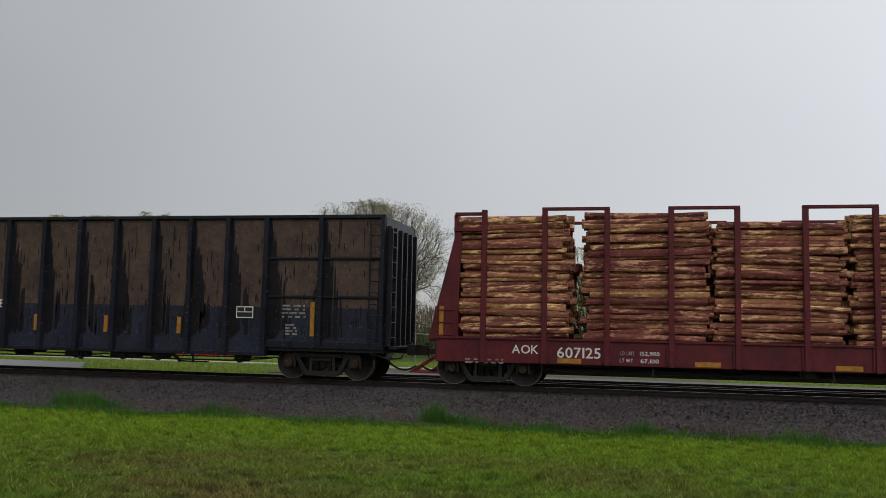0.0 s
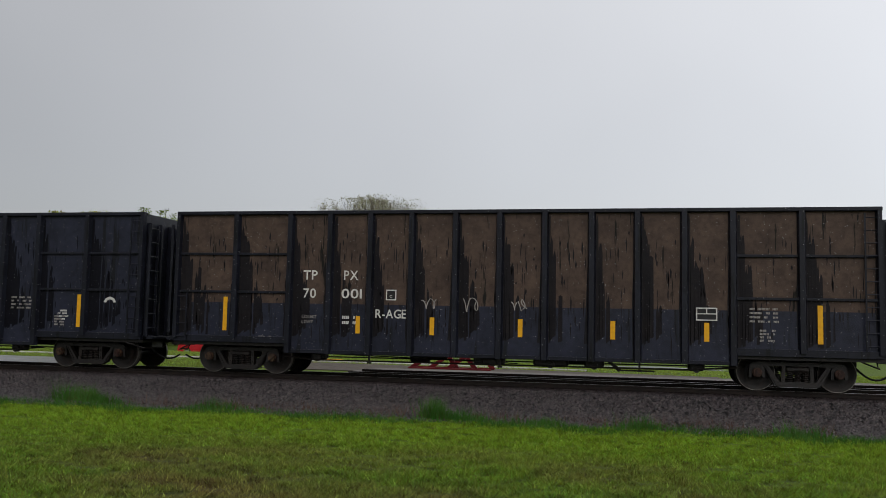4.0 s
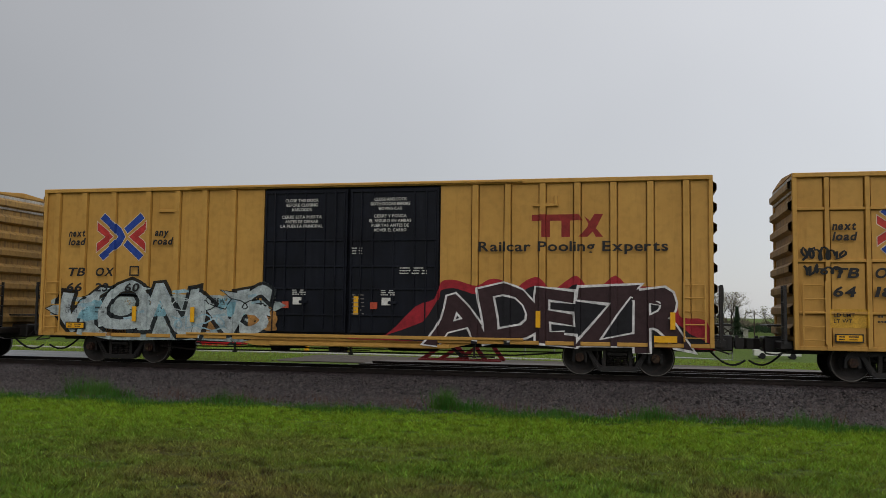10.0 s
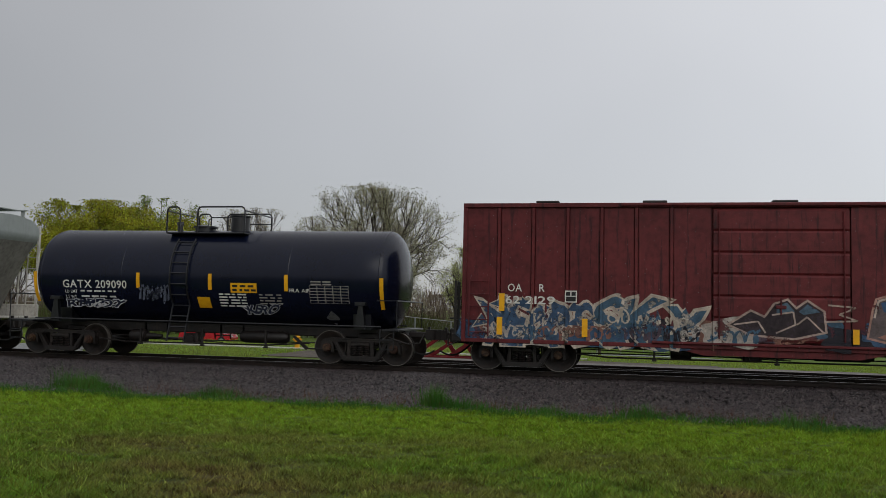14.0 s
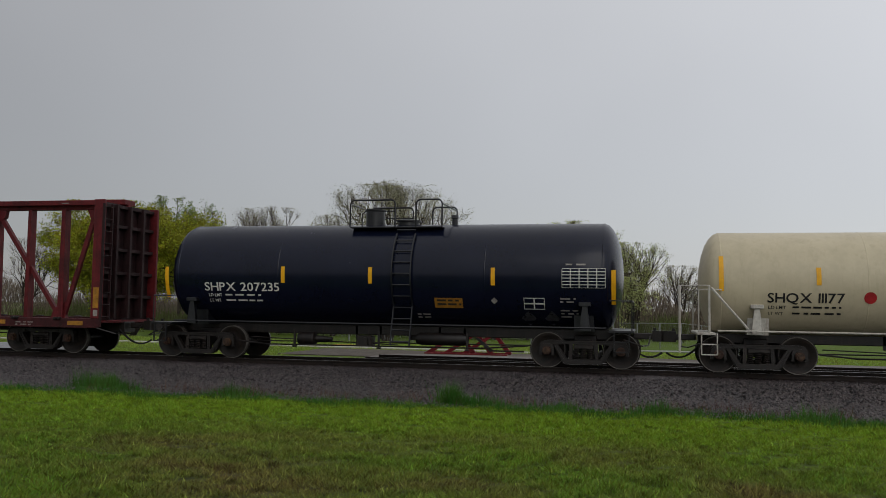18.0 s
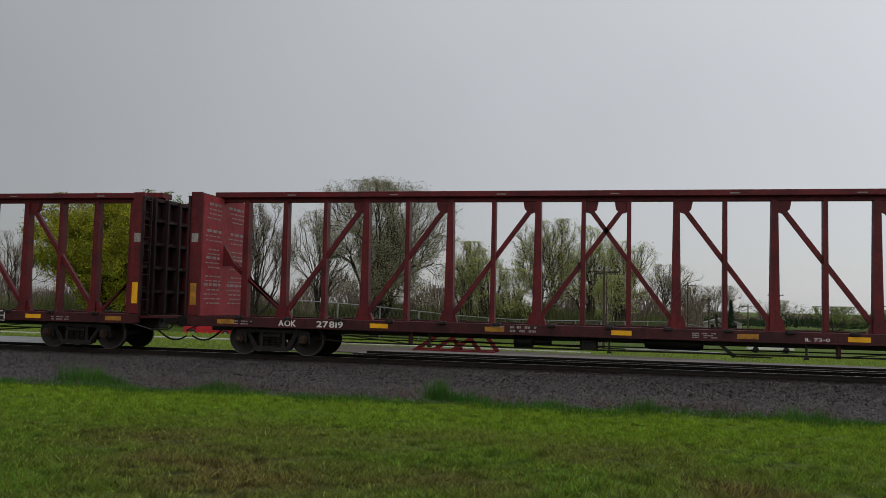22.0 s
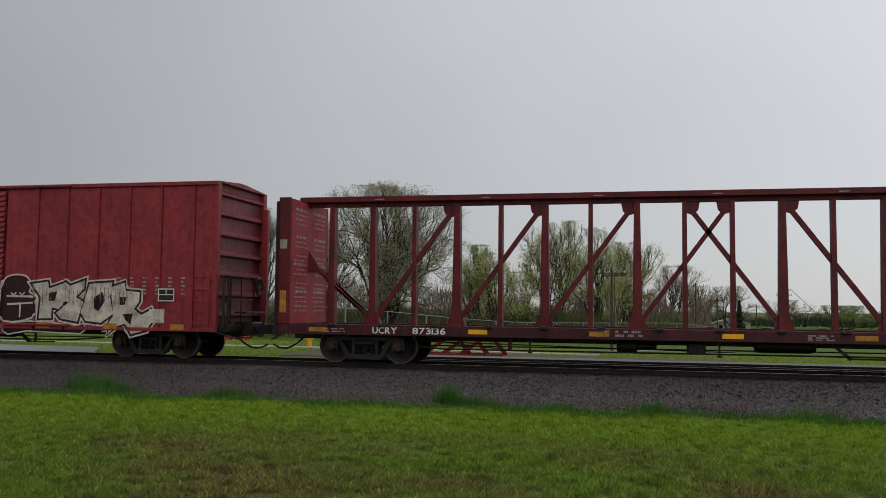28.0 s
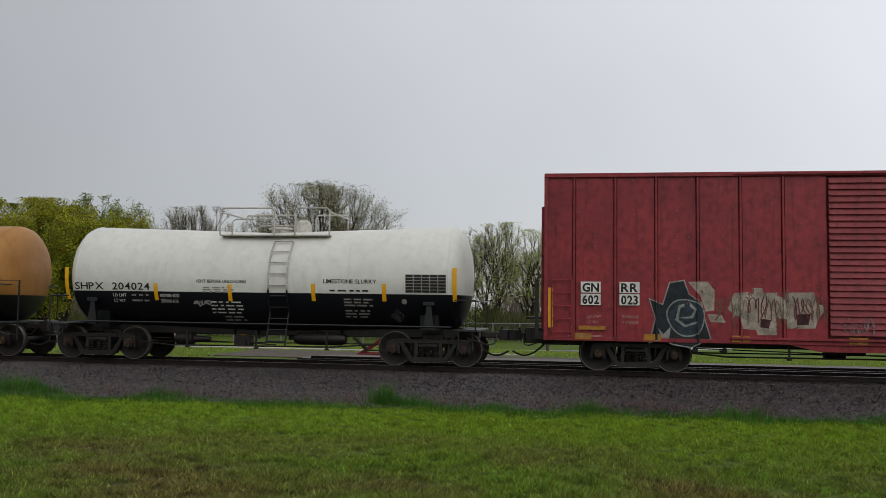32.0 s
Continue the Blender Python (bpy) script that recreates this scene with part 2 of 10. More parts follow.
M["endtan"] = surface("dusty_end_paint", "b08a4c", "97794a", 0.6, 0.0, 1.2, 0.8, "5b4a3a", 0.15, 45, dirt_shade=0.3)
M["endgrey"] = surface("galvanised_end", "8d8a86", "74706c", 0.55, 0.2, 1.2, 0.8, "55504c", 0.15, 45, dirt_shade=0.3)
M["doorblack"] = surface("black_door_paint", "0a0c14", "131620", 0.42, 0.0, 1.5, 0.5, "22232a", 0.12, 45, spec=0.18, dirt_shade=0.25)
M["hopper"] = surface("weathered_grey_hopper_paint", "949a98", "878d8a", 0.55, 0.0, 0.7, 0.35, "7a7d79", 0.05, 45, dirt_shade=0.1)
M["hopwhite"] = surface("pale_sill_paint", "c2bfb6", "a5a097", 0.65, 0.0, 2.0, 0.7, "6b5a4a", 0.12, 45, dirt_shade=0.3)
M["cream"] = surface("cream_tank_paint", "c3b89d", "b5aa90", 0.45, 0.0, 0.6, 0.3, "9a8c70", 0.04, 40, dirt_shade=0.1)
M["white"] = surface("white_tank_paint", "d3d3cb", "c5c5bc", 0.4, 0.0, 0.6, 0.25, "aaa89d", 0.05, 40, dirt_shade=0.1)
M["tankblack"] = surface("gloss_black_tank_paint", "0c1020", "0f1426", 0.24, 0.0, 0.7, 0.2, "181c2a", 0.03, 40, 0.28, dirt_shade=0.1)
M["cb_dark"] = surface("dark_brown_beam_paint", "2c1416", "1a0f11", 0.65, 0.0, 1.6, 0.7, "3d2a28", 0.2, 45, dirt_shade=0.3)
M["cb_face"] = surface("dusty_bulkhead_paint", "9c3a40", "8a3036", 0.65, 0.0, 0.9, 0.6, "8a4a4c", 0.12, 45, dirt_shade=0.3)
M["reflect"] = surface("reflective_yellow_strip", "e3a81c", "d49818", 0.4, 0.0, 8)
M["reflect_dirty"] = surface("dirty_yellow_strip", "b07a26", "7d5a26", 0.5, 0.0, 6, dirt_shade=0.3)
M["letter"] = surface("white_lettering", "d8d6d0", "bdbab2", 0.55, 0.0, 6, bump=0.03, dirt_shade=0.2)
M["dimletter"] = surface("worn_white_lettering", "9d9892", "7d7772", 0.6, 0.0, 6, bump=0.03, dirt_shade=0.35)
M["darkletter"] = surface("black_lettering", "1b1b1d", "2b2a29", 0.6, 0.0, 6, bump=0.03)
M["rail"] = surface("rail_web", "1a1513", "2b221d", 0.6, 0.3, 3, bump=0.2)
M["railtop"] = surface("rail_head", "6d6a67", "55514e", 0.3, 0.9, 3)
M["tie"] = surface("weathered_tie", "2e2823", "1f1b18", 0.9, 0, 4, bump=0.5, fine=20, island=0.3)
# Bed colour is near-black: the shade between the stones is painted in.
M["ballast"] = surface("ballast_bed", "151213", "0a0909", 0.8, 0, 14, bump=1.0, fine=26, dirt_shade=0.5)
M["stone"] = surface("ballast_stone", "4a4142", "131011", 0.36, 0, 14, bump=0.3, fine=50, spec=0.5, island=0.95)
M["twig"] = surface("grey_brown_twigs", "544a41", "6a5e52", 0.9, 0, 2, bump=0)
M["gravel"] = surface("pale_gravel", "7d7873", "5f5b57", 0.9, 0, 10, bump=0.8, fine=25, dirt_shade=0.4)
M["lawn"] = turf("lawn_soil_and_grass", "526818", "4a5e1a", "4a4422", 0.8, 0.1, 0)
M["blade"] = turf("grass_blade", "7f9826", "6c842a", "796c3e", 0.5, 0.65, 0.35)
M["far_blade"] = surface("far_grass_blade", "7f963a", "8f9a4a", 0.7, 0, 0.5, bump=0, island=0.5, spec=0.12, thin=0.35)
M["earth"] = surface("bare_wet_earth", "5b5249", "463f37", 0.8, 0, 3, bump=0.8, fine=25, dirt_shade=0.5)
M["coarse"] = turf("coarse_grass_blade", "96b03a", "90a43c", "948c4c", 0.45, 0.6, 0.3)
M["tuft"] = surface("long_grass_blade", "35601f", "4f7330", 0.6, 0, 0.8, bump=0, island=0.35, spec=0.15, thin=0.3)
M["asphalt"] = surface("wet_asphalt", "6d6e70", "57585a", 0.35, 0, 1.5, bump=0.3, fine=60, spec=0.5)
M["concrete"] = surface("pale_concrete", "a9a79c", "8d8b81", 0.8, 0, 3, bump=0.3, fine=40)
M["bark"] = surface("tree_bark", "29231f", "423a33", 0.9, 0, 2, bump=0.6, fine=25)
M["leaf_yellow"] = surface("yellow_green_leaves", "a6a32c", "626c22", 0.6, 0, 0.7, bump=0, island=0.5, spec=0.15, thin=0.35)
M["cb_sill"] = surface("grimy_maroon_sill_paint", "481a1d", "2f1213", 0.55, 0.0, 1.8, 0.8, "150c0c", 0.25, 45, dirt_shade=0.4)
M["leaf_bud"] = surface("budding_leaves", "8f8f70", "a3a184", 0.6, 0, 0.8, bump=0, island=0.4, spec=0.15, thin=0.45)
M["leaf_green"] = surface("young_green_leaves", "7c8c40", "627534", 0.6, 0, 0.6, bump=0, island=0.35, spec=0.15, thin=0.45)
M["leaf_fresh"] = surface("fresh_pale_green_buds", "b6bb78", "9aa364", 0.6, 0, 0.6, bump=0, island=0.4, spec=0.15, thin=0.45)
M["shrub"] = surface("dull_green_shrubs", "5a6238", "4a4a34", 0.9, 0, 0.3, bump=0, island=0.4, spec=0.1, thin=0.4)
M["weed"] = surface("reddish_dry_weeds", "5a3f38", "6b5240", 0.9, 0, 0.8, bump=0, island=0.4, spec=0.1, thin=0.3)
M["thicket"] = surface("brown_undergrowth", "6d6259", "7d7060", 0.9, 0, 0.3, bump=0, island=0.4, spec=0.1, thin=0.4)
M["fencewire"] = surface("galvanised_wire", "8b8d8d", "777979", 0.45, 0.7, 4)
M["hydrant"] = surface("yellow_hydrant_paint", "d8a01e", "c08a18", 0.45, 0, 5)
M["redsteel"] = surface("red_painted_steel", "6e1a1e", "571419", 0.5, 0, 3, dirt_shade=0.2)
M["carred"] = surface("red_car_paint", "b01e2a", "a01a25", 0.25, 0, 3, spec=0.6)
M["glass"] = surface("dark_car_glass", "15181b", "1b1f22", 0.1, 0, 3, bump=0)
M["rubber"] = surface("tyre_rubber", "1a1a1a", "242424", 0.85, 0, 8)
M["wood"] = surface("pole_wood", "4d4438", "3a332b", 0.85, 0, 3, bump=0.4, fine=20)
M["bark_log"] = surface("pine_bark", "7a4838", "a06c54", 0.9, 0, 6, 1.0, "d2a47c", 1.0, 22, island=0.4, dirt_shade=0.4, lay=(2.6, 8, 8), run=(0.54, 0.6))
M["log_bare"] = surface("half_stripped_pine_log", "dcb284", "c08c62", 0.8, 0, 6, 1.0, "74443a", 0.9, 22, island=0.3, dirt_shade=0.35, lay=(2.4, 8, 8), run=(0.44, 0.51))
M["log_end"] = surface("cut_log_end", "a98a5c", "8c6d45", 0.85, 0, 9, bump=0.3, island=0.25)


# ---- mesh building ----
class Shape:
    """Collects the faces of one mesh."""

    def __init__(self):
        self.v, self.f, self.m, self.slot = [], [], [], 0

    def add(self, vs, fs):
        o = len(self.v)
        self.v += [tuple(p) for p in vs]
        self.f += [tuple(i + o for i in q) for q in fs]
        self.m += [self.slot] * len(fs)
        return self

    def box(self, x0, x1, y0, y1, z0, z1, c=0.0):
        x0, x1, y0, y1, z0, z1 = min(x0, x1), max(x0, x1), min(y0, y1), max(y0, y1), min(z0, z1), max(z0, z1)
        if c <= 0:
            vs = [(x, y, z) for z in (z0, z1) for y in (y0, y1) for x in (x0, x1)]
            return self.add(vs, [(0, 2, 3, 1), (4, 5, 7, 6), (0, 1, 5, 4), (2, 6, 7, 3), (0, 4, 6, 2), (1, 3, 7, 5)])
        c = min(c, (x1 - x0) * 0.45, (y1 - y0) * 0.45, (z1 - z0) * 0.45)
        vs, at = [], {}
        for k in range(8):
            hx, hy, hz = k & 1, k >> 1 & 1, k >> 2 & 1
            for a in range(3):
                p = [(x0, x1)[hx], (y0, y1)[hy], (z0, z1)[hz]]
                for b, hi in enumerate((hx, hy, hz)):
                    if b != a:
                        p[b] += -c if hi else c
                at[k, a] = len(vs)
                vs.append(p)
        fs = []
        for a in range(3):
            b, d = (a + 1) % 3, (a + 2) % 3
            for side in (0, 1):
                ks = [side << a | i << b | j << d for i, j in ((0, 0), (1, 0), (1, 1), (0, 1))]
                q = [at[k, a] for k in ks]
                fs.append(q if side else q[::-1])
        for a in range(3):                    # edges along a
            b, d = (a + 1) % 3, (a + 2) % 3
            for i in (0, 1):
                for j in (0, 1):
                    k0 = i << b | j << d
                    k1 = k0 | 1 << a
                    q = [at[k0, b], at[k1, b], at[k1, d], at[k0, d]]
                    fs.append(q if (i + j) % 2 == 0 and False else q)
        for k in range(8):
            fs.append([at[k, 0], at[k, 1], at[k, 2]])
        return self.add(vs, fs)

    def prism(self, pts, axis, a, b):
        """A polygon pushed along an axis from a to b. Axis y: points (x, z); x: (y, z); z: (x, y)."""
        n = len(pts)

        def at(p, t):
            return (p[0], t, p[1]) if axis == "y" else (t, p[0], p[1]) if axis == "x" else (p[0], p[1], t)
        vs = [at(p, a) for p in pts] + [at(p, b) for p in pts]
        return self.add(vs, [tuple(range(n)), tuple(range(2 * n - 1, n - 1, -1))] + [(i, i + n, (i + 1) % n + n, (i + 1) % n) for i in range(n)])

    def cyl(self, p0, p1, r0, r1=None, n=10, cap=True):
        p0, p1 = Vector(p0), Vector(p1)
        r1 = r0 if r1 is None else r1
        d = (p1 - p0).normalized()
        u = d.cross(Vector((0, 0, 1)) if abs(d.z) < 0.9 else Vector((1, 0, 0))).normalized()
        w = d.cross(u)
        ring = [u * math.cos(2 * math.pi * i / n) + w * math.sin(2 * math.pi * i / n) for i in range(n)]
        vs = [p0 + q * r0 for q in ring] + [p1 + q * r1 for q in ring]
        fs = [(i, (i + 1) % n, (i + 1) % n + n, i + n) for i in range(n)]
        if cap:
            fs += [tuple(range(n - 1, -1, -1)), tuple(range(n, 2 * n))]
        return self.add(vs, fs)

    def tube(self, pts, r, n=6):
        """A round bar swept through the points, in one piece."""
        p, vs, up = [Vector(q) for q in pts], [], None
        for i, q in enumerate(p):
            d = (p[min(i + 1, len(p) - 1)] - p[max(i - 1, 0)]).normalized()
            if up is None:
                up = d.orthogonal().normalized()
            up = (up - d * up.dot(d)).normalized() if abs(up.dot(d)) < 0.99 else d.orthogonal().normalized()
            side = d.cross(up)
            vs += [q + (up * math.cos(6.28319 * k / n) + side * math.sin(6.28319 * k / n)) * r for k in range(n)]
        m = len(p)
        fs = [(j * n + k, j * n + (k + 1) % n, (j + 1) * n + (k + 1) % n, (j + 1) * n + k) for j in range(m - 1) for k in range(n)]
        return self.add([tuple(v) for v in vs], fs + [tuple(range(n)), tuple(range((m - 1) * n, m * n))])

    def lathe(self, prof, centre, axis="x", n=32):
        """Turns a profile of (along, radius) round an axis through centre."""
        vs, cx = [], Vector(centre)
        for t, r in prof:
            for i in range(n):
                a = 2 * math.pi * i / n
                c, s = r * math.cos(a), r * math.sin(a)
                vs.append(cx + Vector((t, c, s) if axis == "x" else (c, t, s) if axis == "y" else (c, s, t)))
        fs = [(j * n + i, j * n + (i + 1) % n, (j + 1) * n + (i + 1) % n, (j + 1) * n + i) for j in range(len(prof) - 1) for i in range(n)]
        return self.add(vs, fs)

    def mesh(self, name, mats, smooth=True):
        me = bpy.data.meshes.new(name)
        me.from_pydata(self.v, [], self.f)
        for m in mats if isinstance(mats, (list, tuple)) else [mats]:
            me.materials.append(m)
        if any(self.m):
            me.polygons.foreach_set("material_index", self.m)
        bm = bmesh.new()
        bm.from_mesh(me)
        bmesh.ops.recalc_face_normals(bm, faces=bm.faces)
        bm.to_mesh(me)
        bm.free()
        if smooth:
            me.polygons.foreach_set("use_smooth", [True] * len(me.polygons))
            me.set_sharp_from_angle(angle=radians(32))
        return me


def put(name, me, parent=None, m=None, label=""):
    ob = new(name, me)
    if parent is not None:
        ob.parent = parent
    if m is not None:
        ob.matrix_basis = m
    return tagged(ob, label)


def part(name, shape, mats, parent, label="", m=None):
    return put(name, shape.mesh(name, mats), parent, m, label)


MESHES = {}


def shared(key, make):
    if key not in MESHES:
        MESHES[key] = make()
    return MESHES[key]


def thing(name, label, category, x=0, y=0, z=0, group="", kind=""):
    ob = new(name)
    ob.location = (x, y, z)
    ob.empty_display_size = 0.2
    return tagged(ob, label, category, group, kind)


# ---- letters ----
def glyph_mesh(ch, fat):
    cu = bpy.data.curves.new("letter", "FONT")
    cu.body, cu.size, cu.offset, cu.resolution_u = ch, 1.0, fat, 3
    ob = bpy.data.objects.new("letter", cu)
    scene.collection.objects.link(ob)
    me = bpy.data.meshes.new_from_object(ob.evaluated_get(bpy.context.evaluated_depsgraph_get()))
    vs = [(v.co.x, v.co.y) for v in me.vertices]
    fs = [tuple(p.vertices) for p in me.polygons]
    bpy.data.objects.remove(ob)
    bpy.data.curves.remove(cu)
    bpy.data.meshes.remove(me)
    return vs, fs


GLYPHS = {}


def glyph(ch, fat=0.0):
    if (ch, fat) not in GLYPHS:
        GLYPHS[ch, fat] = glyph_mesh(ch, fat)
    return GLYPHS[ch, fat]


for fat in (0.012, 0.02, 0.03, 0.04, 0.004, 0.035, 0.085, 0.055, 0.15, 0.075):
    for ch in "ABCDEGIJKLMNOPQRSTUVWXYZF" + ("abdelnotrcifkgxpsy0123456789-,%" if fat < 0.041 else "e"):
        glyph(ch, fat)

CAP = 0.73


def writing(parent, text, x, z, h, mat, y=-1.606, width=None, fat=0.012, slant=0.0, gap=0.07, name="lettering", place=None):
    """Letters of cap height h on the side of a car, from x, with the foot at z. width: stretch the whole to that."""
    vs, fs, at = [], [], 0.0
    for ch in text:
        if ch == " ":
            at += 0.32
            continue
        gv, gf = glyph(ch, fat)
        if not gv:
            continue
        lo, hi = min(p[0] for p in gv), max(p[0] for p in gv)
        o = len(vs)
        vs += [(at + p[0] - lo + slant * p[1], p[1]) for p in gv]
        fs += [tuple(i + o for i in f) for f in gf]
        at += hi - lo + gap
    k = h / CAP
    kx = width / max(at - gap, 0.01) if width else k
    s = Shape()
    if place:
        s.add([place(p[0] * kx, p[1] * k) for p in vs], fs)
    else:
        s.add([(x + p[0] * kx, y, z + p[1] * k) for p in vs], fs)
    me = bpy.data.meshes.new(name)
    me.from_pydata(s.v, [], s.f)
    me.materials.append(mat)
    return tagged(put(name, me, parent), kind="stuff")


def bars(parent, x0, x1, z1, rows, mat, y=-1.606, h=0.06, step=0.11, seed=1, name="small_print"):
    """Print too small to read: rows of short bars."""
    rnd, s = random.Random(seed), Shape()
    for i in range(rows):
        x, z = x0, z1 - i * step
        while x < x1 - 0.05:
            w = min(rnd.uniform(0.08, 0.3), x1 - x)
            n = max(1, int(w / (0.62 * h)))
            for k in range(n):
                a = x + k * 0.62 * h
                s.add([(a, y, z - h), (a + h * rnd.uniform(0.3, 0.55), y, z - h), (a + h * 0.5, y, z), (a, y, z)], [(0, 1, 2, 3)])
            x += w + rnd.uniform(0.04, 0.1)
    me = bpy.data.meshes.new(name)
    me.from_pydata(s.v, [], s.f)
    me.materials.append(mat)
    return tagged(put(name, me, parent), kind="stuff")


def flat(parent, name, polys, mat, y=-1.606, label="", ribs=()):
    """Painted patches: polygons of (x, z) on the side, laid over the posts."""
    s = Shape()
    for p in polys:
        s.add([(a, y, b) for a, b in p], [tuple(range(len(p)))])
    me = bpy.data.meshes.new(name)
    me.from_pydata(s.v, [], s.f)
    me.materials.append(mat)
    if ribs:
        drape(me, ribs, y)
    return put(name, me, parent, label=label)


def drape(me, ribs, y):
    """Cuts flat paint at the posts' edges and lifts it over them. ribs: (x, half width, depth)."""
    bm = bmesh.new()
    bm.from_mesh(me)
    bmesh.ops.triangulate(bm, faces=[f for f in bm.faces if len(f.verts) > 4])
    lo, hi = min(v.co.x for v in bm.verts), max(v.co.x for v in bm.verts)
    pts = []
    for x, w, d in ribs:
        pts += [(x - w - 0.012, 0.0), (x - w, d), (x + w, d), (x + w + 0.012, 0.0)]
    pts.sort()
    for x, _ in pts:
        if lo < x < hi:
            bmesh.ops.bisect_plane(bm, geom=bm.verts[:] + bm.edges[:] + bm.faces[:], plane_co=(x, 0, 0), plane_no=(1, 0, 0), dist=1e-5)
    xs, ds = [p[0] for p in pts], [p[1] for p in pts]
    for v in bm.verts:
        v.co.y -= float(np.interp(v.co.x, xs, ds, 0, 0))
    bm.to_mesh(me)
    bm.free()


def blob(cx, cz, w, h, seed, n=40, rough=0.18):
    """An uneven cloud outline."""
    rnd = random.Random(seed)
    ph = [rnd.uniform(0, 6.28) for _ in range(4)]
    out = []
    for i in range(n):
        a = 2 * math.pi * i / n
        r = 1 + rough * (math.sin(3 * a + ph[0]) * 0.5 + math.sin(5 * a + ph[1]) * 0.4 + math.sin(9 * a + ph[2]) * 0.3)
        e = abs(math.cos(a)) ** 0.55 * (1 if math.cos(a) > 0 else -1), abs(math.sin(a)) ** 0.7 * (1 if math.sin(a) > 0 else -1)
        out.append((cx + w / 2 * r * e[0], cz + h / 2 * r * e[1]))
    return out


def rounded(pts, n=5):
    """A closed smooth curve through a few corner points."""
    out, m = [], len(pts)
    for i in range(m):
        a, b, c, d = (Vector(pts[(i + k) % m]) for k in (-1, 0, 1, 2))
        for j in range(n):
            t = j / n
            q = 0.5 * (2 * b + (c - a) * t + (2 * a - 5 * b + 4 * c - d) * t * t + (3 * b - a - 3 * c + d) * t ** 3)
            out.append((q.x, q.y))
    return out


def swell(pts, g):
    """A polygon pushed outwards by g all round."""
    m = len(pts)
    sgn = 1 if sum(pts[i][0] * pts[(i + 1) % m][1] - pts[(i + 1) % m][0] * pts[i][1] for i in range(m)) > 0 else -1
    out = []
    for i in range(m):
        a, b, c = (Vector(pts[(i + k) % m]) for k in (-1, 0, 1))
        u, v = (b - a).normalized(), (c - b).normalized()
        nu, nv = Vector((u.y, -u.x)) * sgn, Vector((v.y, -v.x)) * sgn
        q = nu + nv
        q = q * (g / max(0.45, 0.5 * q.length_squared)) if q.length > 1e-4 else nu * g
        out.append((b.x + q.x, b.y + q.y))
    return out


def piece(parent, forms, fill, line, ribs, y, edge=0.05, halo=None, holes=(), wide=0.12):
    """Painted letter forms, each with its outline, and holes in the outline's colour."""
    for q, (mat, g, src) in enumerate(((halo, wide, forms), (line, edge, forms), (fill, 0.0, forms), (line, 0.0, holes))):
        if mat is not None and src:
            for i, f in enumerate(src):
                tagged(flat(parent, "graffiti", [swell(f, g) if g else f], mat, y - 0.0016 * q - 0.0002 * i, "", ribs), kind="stuff")


def strokes(lines, w):
    """Painted lines of width w along open paths, as quads."""
    out = []
    for pts in lines:
        for p, q in zip(pts, pts[1:]):
            u = Vector((q[0] - p[0], q[1] - p[1]))
            n = Vector((-u.y, u.x)).normalized() * w / 2
            out.append([(p[0] - n.x, p[1] - n.y), (q[0] - n.x, q[1] - n.y), (q[0] + n.x, q[1] + n.y), (p[0] + n.x, p[1] + n.y)])
    return out


def belt_paint(car, z, spans):
    """Spray paint on the front of a belt rail: spans of (x0, x1, material)."""
    for x0, x1, mat in spans:
        part("belt_paint", Shape().box(x0, x1, -SKIN - 0.0635, -SKIN - 0.061, z - 0.034, z + 0.034), mat, car)


def tongues(x0, x1, z0, z1, n, seed, lean=0.25):
    """Flame-like tongues side by side, one polygon each."""
    rnd, out = random.Random(seed), []
    w = (x1 - x0) / n
    for k in range(n):
        a, wide, zt = x0 + w * k, w * rnd.uniform(1.1, 1.7), z1 - (z1 - z0) * rnd.uniform(0.0, 0.25)
        tip = a + wide * (0.5 + lean * rnd.uniform(-0.4, 1.2))
        zm = z0 + (zt - z0) * rnd.uniform(0.45, 0.7)
        out.append(rounded([(a, z0), (a + wide * 0.05, zm), (a + wide * 0.3, zm + (zt - zm) * 0.65)], 4)[:-4] + [(tip, zt), (tip + wide * 0.06, zm + (zt - zm) * 0.45), (a + wide * 0.92, zm + (zt - zm) * 0.3), (a + wide, zm), (a + wide, z0)])
    return out


